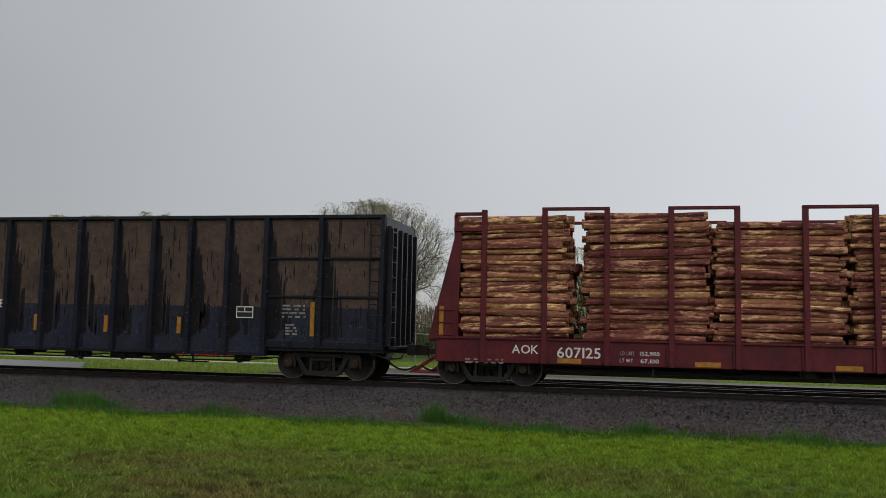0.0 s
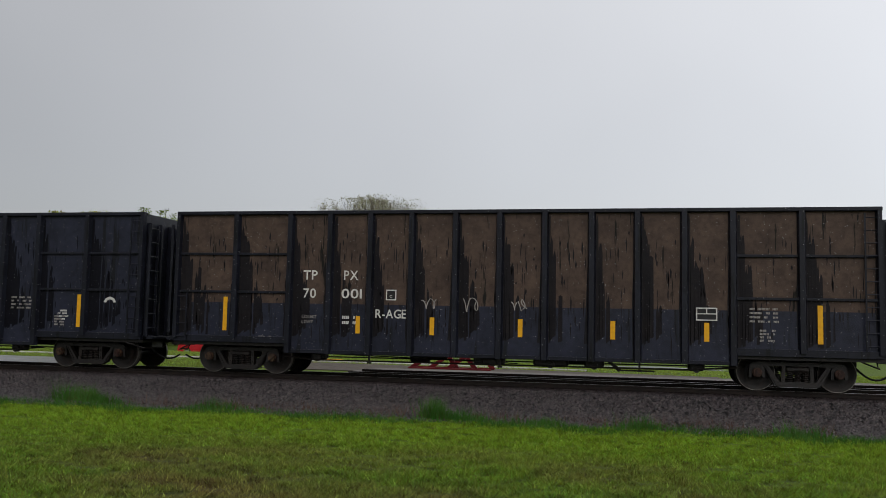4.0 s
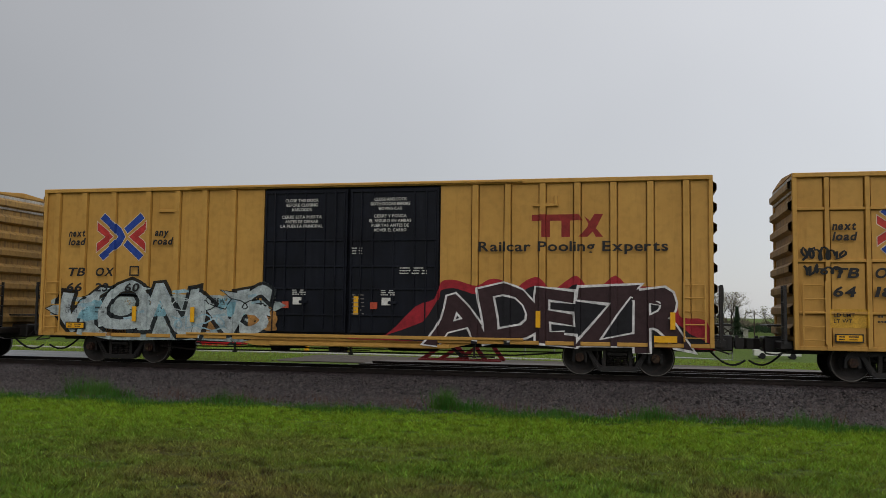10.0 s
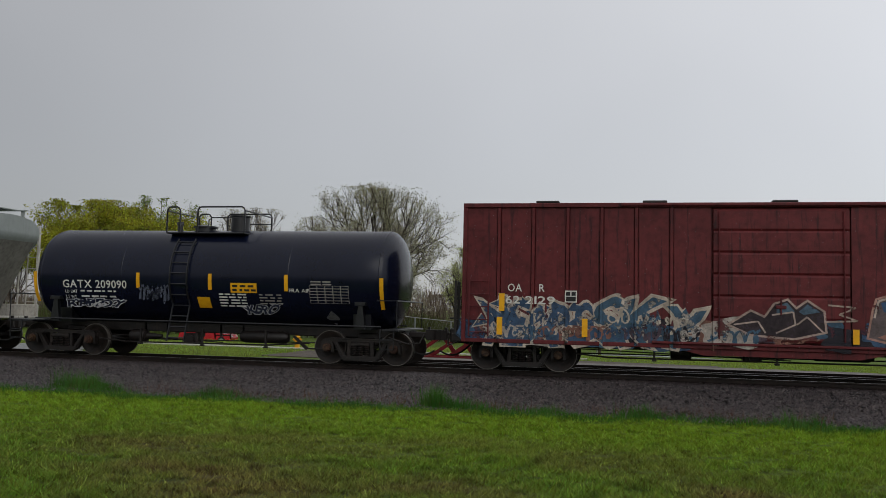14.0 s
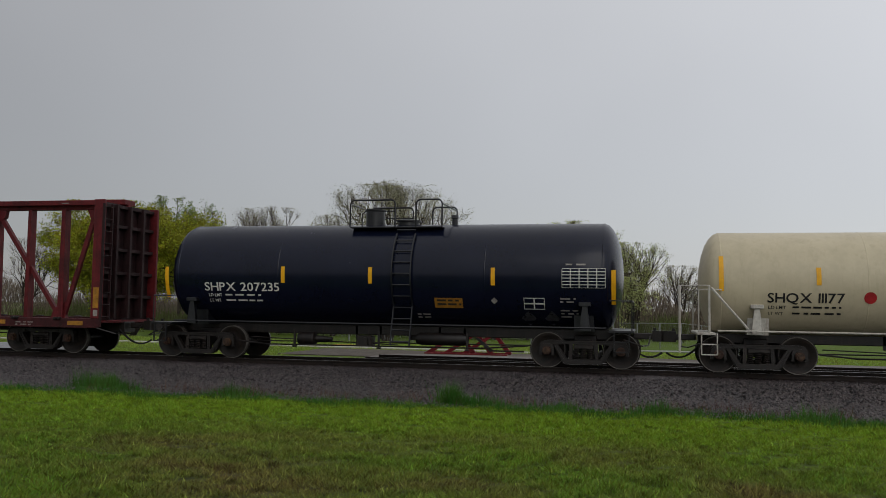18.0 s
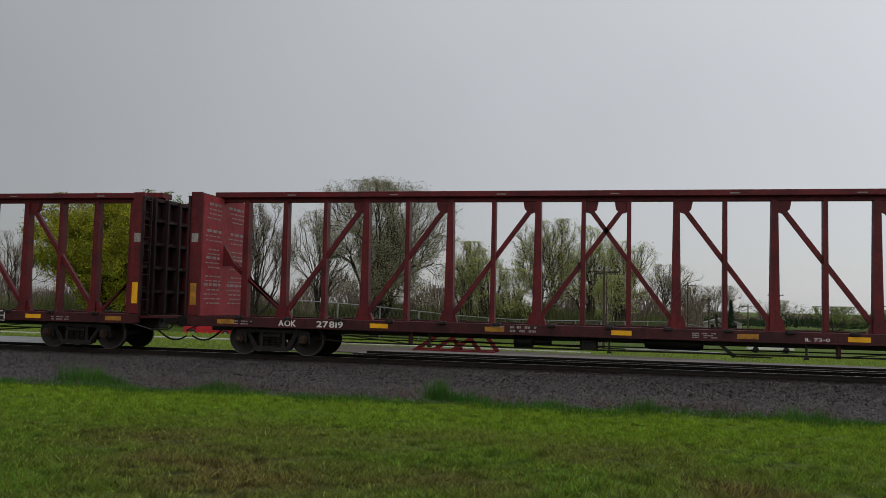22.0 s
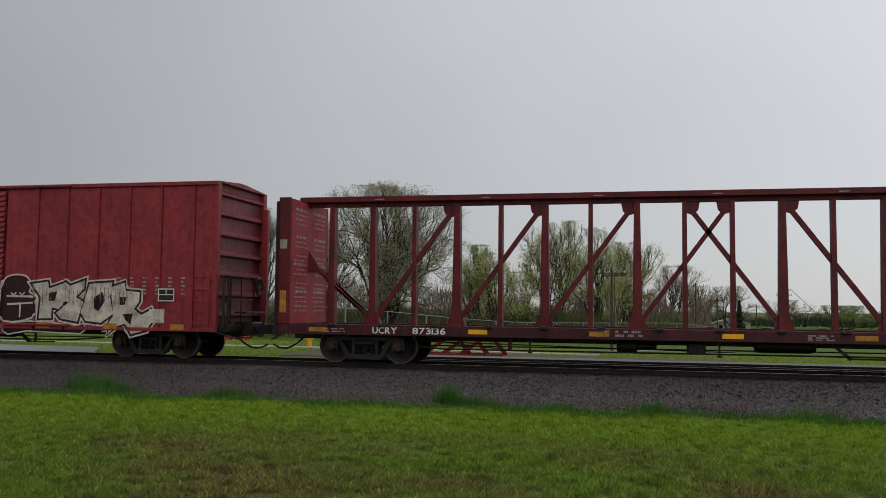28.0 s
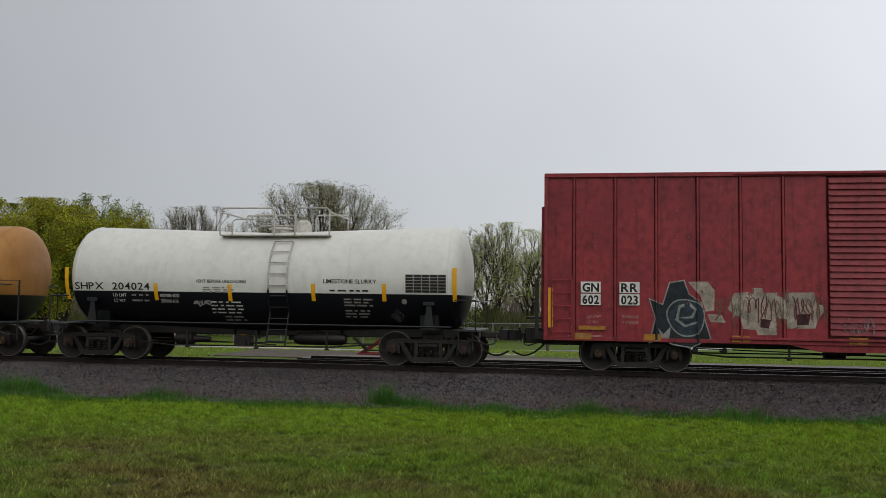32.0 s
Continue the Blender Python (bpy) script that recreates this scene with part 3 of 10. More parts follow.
def graffiti(parent, word, x0, x1, z0, z1, fill, line, halo=None, shine=None, seed=1, ribs=(), y=-1.604, tilt=0.15, lap=0.28, spikes=2, busy=3, wild=1.0):
    """A sprayed piece: fat bent letters with spikes, in layers (halo, outline, fill, shine), over the posts of a car."""
    rnd = random.Random(seed)
    n, h = len(word), z1 - z0
    wide = []
    for ch in word:
        bx = [p[0] for p in glyph(ch, 0.035)[0]]
        wide.append(min(max(max(bx) - min(bx), 0.42), 0.75))
    k = (x1 - x0) / (sum(wide) * (1 - lap * 0.4))
    lays = [[], [], [], []]
    at = x0
    for i, ch in enumerate(word):
        cell = wide[i] * k
        cx = at + cell * 0.5
        at += cell * (1 - lap * 0.4)
        zb, zt = z0 + rnd.uniform(0, 0.10) * h, z1 - rnd.uniform(0, 0.2) * h
        sh, bend, tw = rnd.uniform(-tilt, tilt), wild * rnd.uniform(-0.16, 0.16), wild * rnd.uniform(-0.3, 0.3)
        bx = [p[0] for p in glyph(ch, 0.035)[0]]
        lo, hi = min(bx), max(bx)
        for q, fat in ((0, 0.15 if wild > 0.5 else 0.085), (1, 0.085 if wild > 0.5 else 0.055), (2, 0.03)):
            gv, gf = glyph(ch, fat)
            me = bpy.data.meshes.new("paint")
            me.from_pydata([(p[0], 0, p[1]) for p in gv], [], gf)
            bm = bmesh.new()
            bm.from_mesh(me)
            bpy.data.meshes.remove(me)
            for c in (0.1, 0.25, 0.4, 0.55, 0.7):
                bmesh.ops.bisect_plane(bm, geom=bm.verts[:] + bm.edges[:] + bm.faces[:], plane_co=(0, 0, c), plane_no=(0, 0, 1), dist=1e-5)
            vs = []
            for v in bm.verts:
                u, t = (v.co.x - lo) / (hi - lo) - 0.5, v.co.z / CAP
                xx = cx + cell * (u * (1 + tw * (t - 0.5)) + sh * (t - 0.5) + bend * math.sin(t * 3.6 + i))
                zz = zb + (zt - zb) * t + 0.06 * h * math.sin(u * 5 + i * 1.7)
                vs.append((xx, min(max(zz, z0 - 0.12), z1 + 0.15)))
            bm.verts.index_update()
            lays[q].append((vs, [tuple(v.index for v in f.verts) for f in bm.faces]))
            bm.free()
        for _ in range(spikes):                   # flying serifs
            px, pz = cx + cell * rnd.choice((-0.42, 0.42, 0.2)), rnd.choice((zb + 0.12 * h, zt - 0.12 * h, (zb + zt) / 2))
            a, ln, wd = rnd.uniform(-0.6, 0.6) + (math.pi if rnd.random() < 0.5 else 0), cell * rnd.uniform(0.25, 0.5), h * rnd.uniform(0.06, 0.12)
            for q, g in ((1, 0.035), (2, 0.0)):
                tip = (px + math.cos(a) * (ln + 2 * g), min(max(pz + math.sin(a) * (ln + 2 * g), z0 - 0.05), z1 + 0.12))
                lays[q].append(([(px - math.sin(a) * (wd + g), pz + math.cos(a) * (wd + g)), (px + math.sin(a) * (wd + g), pz - math.cos(a) * (wd + g)), tip], [(0, 1, 2)]))
        for _ in range(2):
            px, pz = cx + cell * rnd.uniform(-0.3, 0.2), zb + (zt - zb) * rnd.uniform(0.15, 0.85)
            lays[3].append(([(px, pz), (px + cell * 0.25, pz + 0.05), (px + cell * 0.22, pz + 0.12), (px - 0.03, pz + 0.06)], [(0, 1, 2, 3)]))
    for q, mat in ((0, halo), (1, line), (2, fill), (3, shine)):
        if mat is None:
            continue
        s = Shape()
        yy = y - 0.0015 * (q + 1)
        for i, (vs, fs) in enumerate(lays[q]):
            s.add([(a, yy - 0.0002 * (i % 7), b) for a, b in vs], fs)
        me = bpy.data.meshes.new("graffiti")
        me.from_pydata(s.v, [], s.f)
        me.materials.append(mat)
        if ribs:
            drape(me, ribs, yy)
        tagged(put("graffiti", me, parent), kind="stuff")
    for k in range(busy if x1 - x0 > 1.5 else 0):   # loose lines and shading over the letters
        a = x0 + (x1 - x0) * rnd.uniform(0.0, 0.7)
        b = z0 + (z1 - z0) * rnd.uniform(0.05, 0.5)
        scrawl(parent, a, a + (x1 - x0) * rnd.uniform(0.15, 0.3), b, b + (z1 - z0) * rnd.uniform(0.25, 0.45), (line, shine or fill, fill, line)[k % 4], seed * 10 + k, y=y - 0.0085 - 0.0008 * k, r=rnd.uniform(0.012, 0.03), strokes=rnd.randrange(2, 6), ribs=ribs)


def scrawl(parent, x0, x1, z0, z1, mat, seed, y=-1.606, r=0.018, strokes=6, ribs=()):
    """A quick tag: one thin looping line."""
    rnd, s = random.Random(seed), Shape()
    w, mid, hh = (x1 - x0) / strokes, (z0 + z1) / 2, (z1 - z0) / 2
    pts = []
    for i in range(strokes):
        up, loop, ph = rnd.uniform(0.4, 1.0), rnd.uniform(0.2, 0.75), rnd.uniform(-0.6, 0.6)
        kind = rnd.randrange(3)
        for j in range(10):
            t = j / 10
            a = 6.283 * t + ph
            x = x0 + w * (i + t) + w * loop * math.sin(a) * (0.5 if kind == 1 else 1)
            z = mid + hh * (up * math.cos(a) * 0.8 if kind != 2 else (1 - 2 * abs(2 * t - 1)) * up) + hh * 0.15 * math.sin(i * 2.2)
            pts.append((x, z))
    vs = []
    for k, p in enumerate(pts):
        q0, q1 = pts[max(k - 1, 0)], pts[min(k + 1, len(pts) - 1)]
        d = Vector((q1[0] - q0[0], q1[1] - q0[1]))
        d = d.normalized() if d.length > 1e-6 else Vector((1, 0))
        q = r * (0.7 + 0.5 * abs(d.y))
        vs += [(p[0] - d.y * q, y - 0.0003 * (k % 3), p[1] + d.x * q), (p[0] + d.y * q, y - 0.0003 * (k % 3), p[1] - d.x * q)]
    s.add(vs, [(2 * k, 2 * k + 1, 2 * k + 3, 2 * k + 2) for k in range(len(pts) - 1)])
    me = bpy.data.meshes.new("tag")
    me.from_pydata(s.v, [], s.f)
    me.materials.append(mat)
    if ribs:
        drape(me, ribs, y)
    return put("tag", me, parent)


# ---- ground ----
def smooth01(t):
    t = min(max(t, 0.0), 1.0)
    return t * t * (3 - 2 * t)


def ground_z(x, y):
    if y < 17.0:
        z = -0.14 - 0.43 * smooth01((y - 2) / 16)
    elif y < 19.5:
        z = -0.57
    else:
        z = -0.57 + 0.12 * smooth01((y - 26) / 4)
    return z - 0.75 * smooth01((x + 16) / 26) * smooth01((y - 30) / 34) - 0.35 * smooth01((y - 45) / 40) - 0.95 * smooth01((y - 44) / 18) * (1 - smooth01((x + 16) / 26)) - 1.75 * smooth01((y - 55) / 38) * (1 - smooth01((y - 125) / 25)) * smooth01((x - 2) / 10)


def make_ground():
    xs = [-3000, -800, -300, -150, -100, -70] + [-50 + 2.0 * i for i in range(41)] + [40, 60, 100, 200, 600, 3000]
    ys = [-3000, -400, -100, -40, -15] + [-6 + 1.0 * i for i in range(41)] + [38, 42, 47, 52, 58, 65, 75, 90, 120, 200, 500, 1500, 4500]
    vs = [(x, y, ground_z(x, y) + (0.02 * noise.noise((x * 0.3, y * 0.3, 0)) if abs(x) < 60 and -10 < y < 20 else 0)) for y in ys for x in xs]
    n = len(xs)
    fs = [(j * n + i, j * n + i + 1, (j + 1) * n + i + 1, (j + 1) * n + i) for j in range(len(ys) - 1) for i in range(n - 1)]
    s = Shape().add(vs, fs)
    tagged(put("ground", s.mesh("ground", M["lawn"])), "green mown lawn with worn brownish patches", "lawn", kind="structure")


make_ground()


def ballast_z(y):
    """Height of the stone bed across the main track and the siding."""
    return float(np.interp(y, [17.5, 18.1, 20.2, 21.9, 25.6, 26.2, 27.0, 33.6, 34.8], [-0.75, -0.58, -0.42, -0.17, -0.17, -0.30, -0.28, -0.28, -0.6]))


def make_ballast():
    rnd = np.random.RandomState(4)
    ys = np.concatenate([np.arange(17.5, 26.3, 0.14)])
    xs = np.concatenate([[-260, -120, -70], np.arange(-45, 25, 0.2), [45, 90, 200]])
    n = len(xs)
    vs = []
    for y in ys:
        base = ballast_z(y)
        for x in xs:
            edge = 0.25 * noise.noise((x * 0.5, 3.1, 0)) if y < 20 else 0
            vs.append((x, y, ballast_z(y + edge) + (0.035 * noise.noise((x * 3, y * 3, 1)) if 19 < y < 26 else 0) + rnd.uniform(-0.012, 0.012)))
    fs = [(j * n + i, j * n + i + 1, (j + 1) * n + i + 1, (j + 1) * n + i) for j in range(len(ys) - 1) for i in range(n - 1)]
    s = Shape().add(vs, fs)
    tagged(put("ballast_bed", s.mesh("ballast_bed", M["ballast"])), "crushed stone bed under main track, darkened as shade between stones", "ballast", kind="structure")


make_ballast()


def stones(name, label, count, box, z_of, size, mat, seed):
    """Loose broken stones, one mesh of many."""
    r = np.random.RandomState(seed)
    base = np.array([(1, 0, 0), (0, 1, 0), (-1, 0, 0), (0, -1, 0), (0, 0, 1), (0, 0, -1)], float)
    tri = np.array([(0, 1, 4), (1, 2, 4), (2, 3, 4), (3, 0, 4), (1, 0, 5), (2, 1, 5), (3, 2, 5), (0, 3, 5)])
    x, y = r.uniform(box[0], box[1], count), r.uniform(box[2], box[3], count)
    z = np.array([z_of(b) for b in y])
    sz = size * r.uniform(0.5, 1.3, (count, 1, 3)) * np.array([1, 1, 0.75])
    sh = base[None] * sz * r.uniform(0.7, 1.2, (count, 6, 1))
    a = r.uniform(0, 6.28, count)
    c, s = np.cos(a)[:, None], np.sin(a)[:, None]
    vx, vy = sh[:, :, 0] * c - sh[:, :, 1] * s, sh[:, :, 0] * s + sh[:, :, 1] * c
    tl = r.uniform(-0.6, 0.6, (count, 1))
    vz = sh[:, :, 2] + vx * tl
    v = np.stack([vx + x[:, None], vy + y[:, None], vz + z[:, None] + size * 0.2], -1).reshape(-1, 3)
    f = (tri[None] + 6 * np.arange(count)[:, None, None]).reshape(-1, 3)
    tri_mesh(name, label, v, f, mat, "stones")


def tri_mesh(name, label, v, f, mat, category, parent=None, smooth=False):
    me = bpy.data.meshes.new(name)
    me.vertices.add(len(v))
    me.vertices.foreach_set("co", np.asarray(v, np.float32).ravel())
    me.loops.add(len(f) * 3)
    me.loops.foreach_set("vertex_index", np.asarray(f, np.int32).ravel())
    me.polygons.add(len(f))
    me.polygons.foreach_set("loop_start", np.arange(0, len(f) * 3, 3, dtype=np.int32))
    me.materials.append(mat)
    me.update(calc_edges=True)
    ob = put(name, me, parent)
    return tagged(ob, label, category, kind="stuff") if parent is None else tagged(ob, label, kind="stuff")


stones("ballast_stones", "loose dark grey and reddish crushed stones beside the rails", 74000, (-26, 11, 18.0, 23.2), ballast_z, 0.05, M["stone"], 7)


def blades(name, label, count, spot, h, w, mat, seed, lean=0.5):
    """Blades of grass, one triangle each; spot gives the places."""
    r = np.random.RandomState(seed)
    x, y = spot(r, count)
    z = np.array([ground_z(a, b) for a, b in zip(x, y)]) - 0.01
    clump = 1 + 0.4 * np.sin(x * 2.1 + 1.7 * np.sin(y * 1.3)) * np.sin(y * 2.7 + 1.3 * np.sin(x * 0.9)) + 0.45 * np.sin(x * 7.3 + y * 3.1) * np.sin(y * 8.1 - x * 2.3)
    a, hh = r.uniform(0, 6.28, count), h * r.uniform(0.4, 1.4, count) * clump
    ww = w * r.uniform(0.7, 1.3, count)
    lx, ly = r.normal(0, lean, count) * hh, r.normal(0, lean, count) * hh
    v = np.zeros((count, 3, 3))
    v[:, 0] = np.stack([x - np.cos(a) * ww, y - np.sin(a) * ww, z], -1)
    v[:, 1] = np.stack([x + np.cos(a) * ww, y + np.sin(a) * ww, z], -1)
    v[:, 2] = np.stack([x + lx, y + ly, z + hh], -1)
    tri_mesh(name, label, v.reshape(-1, 3), np.arange(count * 3).reshape(-1, 3), mat, "grass")


def lawn_spots(r, n):
    y = 6.0 + 12.3 * r.uniform(0, 1, n) ** 0.85
    lo, hi = -1.05 * y, 0.42 * y
    return lo + (hi - lo) * r.uniform(0, 1, n), y


blades("lawn_grass", "short mown grass, bright green with yellowish patches", 460000, lawn_spots, 0.055, 0.007, M["blade"], 3, 0.8)

blades("coarse_grass", "coarser blades and clover standing out of the lawn", 50000, lawn_spots, 0.06, 0.009, M["coarse"], 13, 0.9)


def edge_spots(r, n):
    x = r.uniform(-22, 9, n)
    return x, 17.95 + 0.25 * r.normal(0, 1, n) + 0.25 * np.sin(x * 1.3) + 0.15 * np.sin(x * 3.1)


blades("edge_grass", "longer uneven grass along the edge of the stones", 16000, edge_spots, 0.13, 0.008, M["tuft"], 5, 0.35)

for i, (cx, cy, n, h, rad) in enumerate(((-12.75, 18.75, 1300, 0.36, 0.62), (-12.0, 18.5, 420, 0.24, 0.5), (-4.05, 18.5, 620, 0.34, 0.36), (-3.6, 18.4, 300, 0.24, 0.5), (-1.8, 18.3, 350, 0.22, 0.4), (0.2, 18.2, 300, 0.2, 0.5), (-9.2, 18.4, 250, 0.2, 0.5), (3.2, 18.1, 300, 0.2, 0.6))):
    blades("grass_tuft", "tall tuft of rough green grass at the stones' edge", n, lambda r, k, cx=cx, cy=cy, rad=rad: (cx + rad * r.normal(0, 0.55, k), cy + 0.35 * rad * r.normal(0, 0.6, k)), h, 0.009, M["tuft"], 30 + i, 0.3)

blades("dry_weeds", "reddish-brown dry weeds among the stones", 2600, lambda r, k: (r.uniform(-13, 4, k), 18.7 + 0.3 * r.normal(0, 1, k)), 0.2, 0.006, M["weed"], 77, 0.4)


# ---- tracks ----
def rail_shape(x0, x1, y):
    s = Shape()
    p = [(-0.07, -0.155), (0.07, -0.155), (0.07, -0.14), (0.012, -0.12), (0.012, -0.045), (0.037, -0.035), (0.037, -0.004), (0.03, 0.0), (-0.03, 0.0), (-0.037, -0.004), (-0.037, -0.035), (-0.012, -0.045), (-0.012, -0.12), (-0.07, -0.14)]
    s.prism([(y + a, b) for a, b in p], "x", x0, x1)
    s.slot = 1
    s.box(x0, x1, y - 0.028, y + 0.028, 0.0, 0.002)
    return s


def track(name, label, yc, x0, x1, dz, tie_x):
    t = thing(name, label, "railway track", 0, 0, dz, kind="structure")
    for sg in (-1, 1):
        part("rail", rail_shape(x0, x1, yc + sg * 0.7535), [M["rail"], M["railtop"]], t, "steel rail with a worn bright top")
    me = shared("tie", lambda: Shape().box(-0.11, 0.11, -1.3, 1.3, -0.36, -0.158, 0.015).mesh("tie", M["tie"]))
    for k in range(tie_x[2]):
        put("tie", me, t, pose(tie_x[0] + k * tie_x[1], yc, 0, 0, 0, 0.8 * math.sin(k * 2.3)))
    return t


track("main_track", "main railway track of dark steel rails in crushed stone", YC, -400, 300, 0, (-30, 0.54, 80))
track("siding_track", "second track that ends beside a gravel patch", YC + 4.3, -9.0, 300, -0.12, (-8.7, 0.56, 50))


def make_siding_bed():
    s = Shape()
    xs, ys = np.concatenate([np.arange(-13, 30, 0.5), [45, 90, 200]]), np.arange(26.0, 33.2, 0.3)
    n = len(xs)
    vs = []
    for y in ys:
        for x in xs:
            fall = 0.35 * smooth01((-9.4 - x + 0.8 * noise.noise((0, y, 0))) / 2.5)
            vs.append((x, y, ballast_z(y) - 0.02 - fall + 0.03 * noise.noise((x * 2, y * 2, 5))))
    fs = [(j * n + i, j * n + i + 1, (j + 1) * n + i + 1, (j + 1) * n + i) for j in range(len(ys) - 1) for i in range(n - 1)]
    tagged(put("gravel_bed", s.add(vs, fs).mesh("gravel_bed", M["gravel"])), "pale wet gravel under the siding", "gravel", kind="structure")


make_siding_bed()
stones("gravel_stones", "pale loose stones between the tracks", 9000, (-11, 12, 25.6, 28.5), lambda y: -0.30, 0.04, M["gravel"], 9)


# ---- behind the tracks ----
def strip(name, label, category, line, width, z_off, mat):
    s, n = Shape(), len(line)
    vs = []
    for x, y in line:
        vs += [(x, y - width / 2, ground_z(x, y - width / 2) + z_off), (x, y + width / 2, ground_z(x, y + width / 2) + z_off)]
    vs += [(x, y, z - 0.2) for x, y, z in vs]
    k = 2 * n
    fs = [(2 * i, 2 * i + 2, 2 * i + 3, 2 * i + 1) for i in range(n - 1)]
    fs += [(2 * i, 2 * i + 2, 2 * i + 2 + k, 2 * i + k) for i in range(n - 1)] + [(2 * i + 1, 2 * i + 3, 2 * i + 3 + k, 2 * i + 1 + k) for i in range(n - 1)]
    s.add(vs, fs)
    return tagged(put(name, s.mesh(name, mat)), label, category, kind="structure")


def apron():
    """A wet apron that narrows towards the lawn, laid over the ground."""
    ys = [26.9 + 0.45 * k for k in range(20)]
    vs, n = [], 9
    for y in ys:
        edge = -19.4 - 0.62 * max(y - 27.8, 0) - 1.3 * max(27.6 - y, 0) + 0.12 * math.sin(y * 5)
        for k in range(n):
            x = edge - 60 * (k / (n - 1)) ** 2
            vs.append((x, y, ground_z(x, y) + (0.05 if 0 < k else 0.02)))
    fs = [(j * n + i, j * n + i + 1, (j + 1) * n + i + 1, (j + 1) * n + i) for j in range(len(ys) - 1) for i in range(n - 1)]
    tagged(put("road", Shape().add(vs, fs).mesh("road", M["asphalt"])), "wet grey asphalt apron that runs to the tracks", "road", kind="structure")


apron()
strip("pavement", "pale concrete path across the grass", "path", [(x, 39.8 + (0.06 * (x + 14) if x > -14 else 0)) for x in range(-80, 0, 2)], 1.1, 0.04, M["concrete"])
strip("far_road", "wet grey road along the far lawn", "road", [(x, 66 + 0.05 * x) for x in range(-30, 90, 4)], 2.6, 0.04, M["asphalt"])
strip("gravel_patch", "bare wet brown earth beside the siding's end", "gravel", [(-14.5 + 2 * k, 35.6) for k in range(10)], 5.4, 0.03, M["earth"])


def far_grass(r, n):
    y = 29 + 26 * r.uniform(0, 1, n) ** 1.4
    x = -1.0 * y + 1.35 * y * r.uniform(0, 1, n)
    path = np.abs(y - 39.8 - np.maximum(x + 14, 0) * 0.06) < 0.65
    road = (y < 35.6) & (x < -19.2 - 0.62 * np.maximum(y - 27.8, 0))
    bare = (x > -14.5 + 0.5 * np.sin(y * 2)) & (y < 38.2) | (x > -12) & (y < 33.8)
    keep = np.flatnonzero(~(path | road | bare & (x < 4.5)))
    pick = r.choice(keep, n)
    return x[pick] + r.normal(0, 0.05, n), y[pick] + r.normal(0, 0.05, n)


blades("far_grass", "short green grass behind the tracks", 80000, far_grass, 0.1, 0.014, M["far_blade"], 11, 0.5)


def hydrant(x, y):
    t = thing("fire_hydrant", "yellow cast-iron fire hydrant standing in the grass", "hydrant", x, y, ground_z(x, y))
    part("barrel", Shape().lathe([(0, 0.17), (0.04, 0.17), (0.05, 0.12), (0.5, 0.115), (0.52, 0.15), (0.56, 0.15), (0.6, 0.12)], (0, 0, 0), "z", 16), M["hydrant"], t)
    part("bonnet", Shape().lathe([(0.6, 0.13), (0.66, 0.12), (0.73, 0.07), (0.75, 0.03), (0.8, 0.03), (0.8, 0.0)], (0, 0, 0), "z", 16), M["hydrant"], t)
    for sg in (-1, 1):
        part("outlet_cap", Shape().cyl((0, 0, 0.42), (sg * 0.2, 0, 0.42), 0.065).cyl((sg * 0.2, 0, 0.42), (sg * 0.24, 0, 0.42), 0.03, n=6), M["hydrant"], t)
    part("pumper_cap", Shape().cyl((0, 0, 0.4), (0, -0.2, 0.4), 0.085).cyl((0, -0.2, 0.4), (0, -0.25, 0.4), 0.03, n=6), M["hydrant"], t)


hydrant(-15.9, 40.2)


def yellow_curb():
    t = thing("yellow_kerb", "low yellow-painted kerb beside the hydrant", "kerb", -15.0, 40.6, ground_z(-15, 40.6))
    part("kerb_block", Shape().box(0.0, 1.3, -0.1, 0.1, -0.1, 0.1, 0.02), M["hydrant"], t)


yellow_curb()


def red_frames():
    """Red steel trestles in a row."""
    t = thing("steel_trestle_rack", "low rack of dark red steel A-frames on the gravel", "rack", -7.5, 36.6, ground_z(-7.5, 36.6) + 0.02)
    for sg in (-1, 1):
        part("sill", Shape().box(-1.75, 1.8, sg * 0.5 - 0.05, sg * 0.5 + 0.05, 0.0, 0.07, 0.01), M["redsteel"], t)
    part("top_rail", Shape().box(-0.7, 1.7, -0.05, 0.05, 0.84, 0.92, 0.01), M["redsteel"], t)
    for a in (-0.42, 0.36, 1.14):
        for b, sg in ((a - 1.2, -1), (a + 0.62, 1)):
            w = 0.15 if sg < 0 else 0.12
            part("leg", Shape().prism([(b - w, 0.05), (b + w, 0.05), (a + w * 0.8, 0.86), (a - w * 0.8, 0.86)], "y", sg * 0.3 - 0.06, sg * 0.3 + 0.06), M["redsteel"], t)


red_frames()


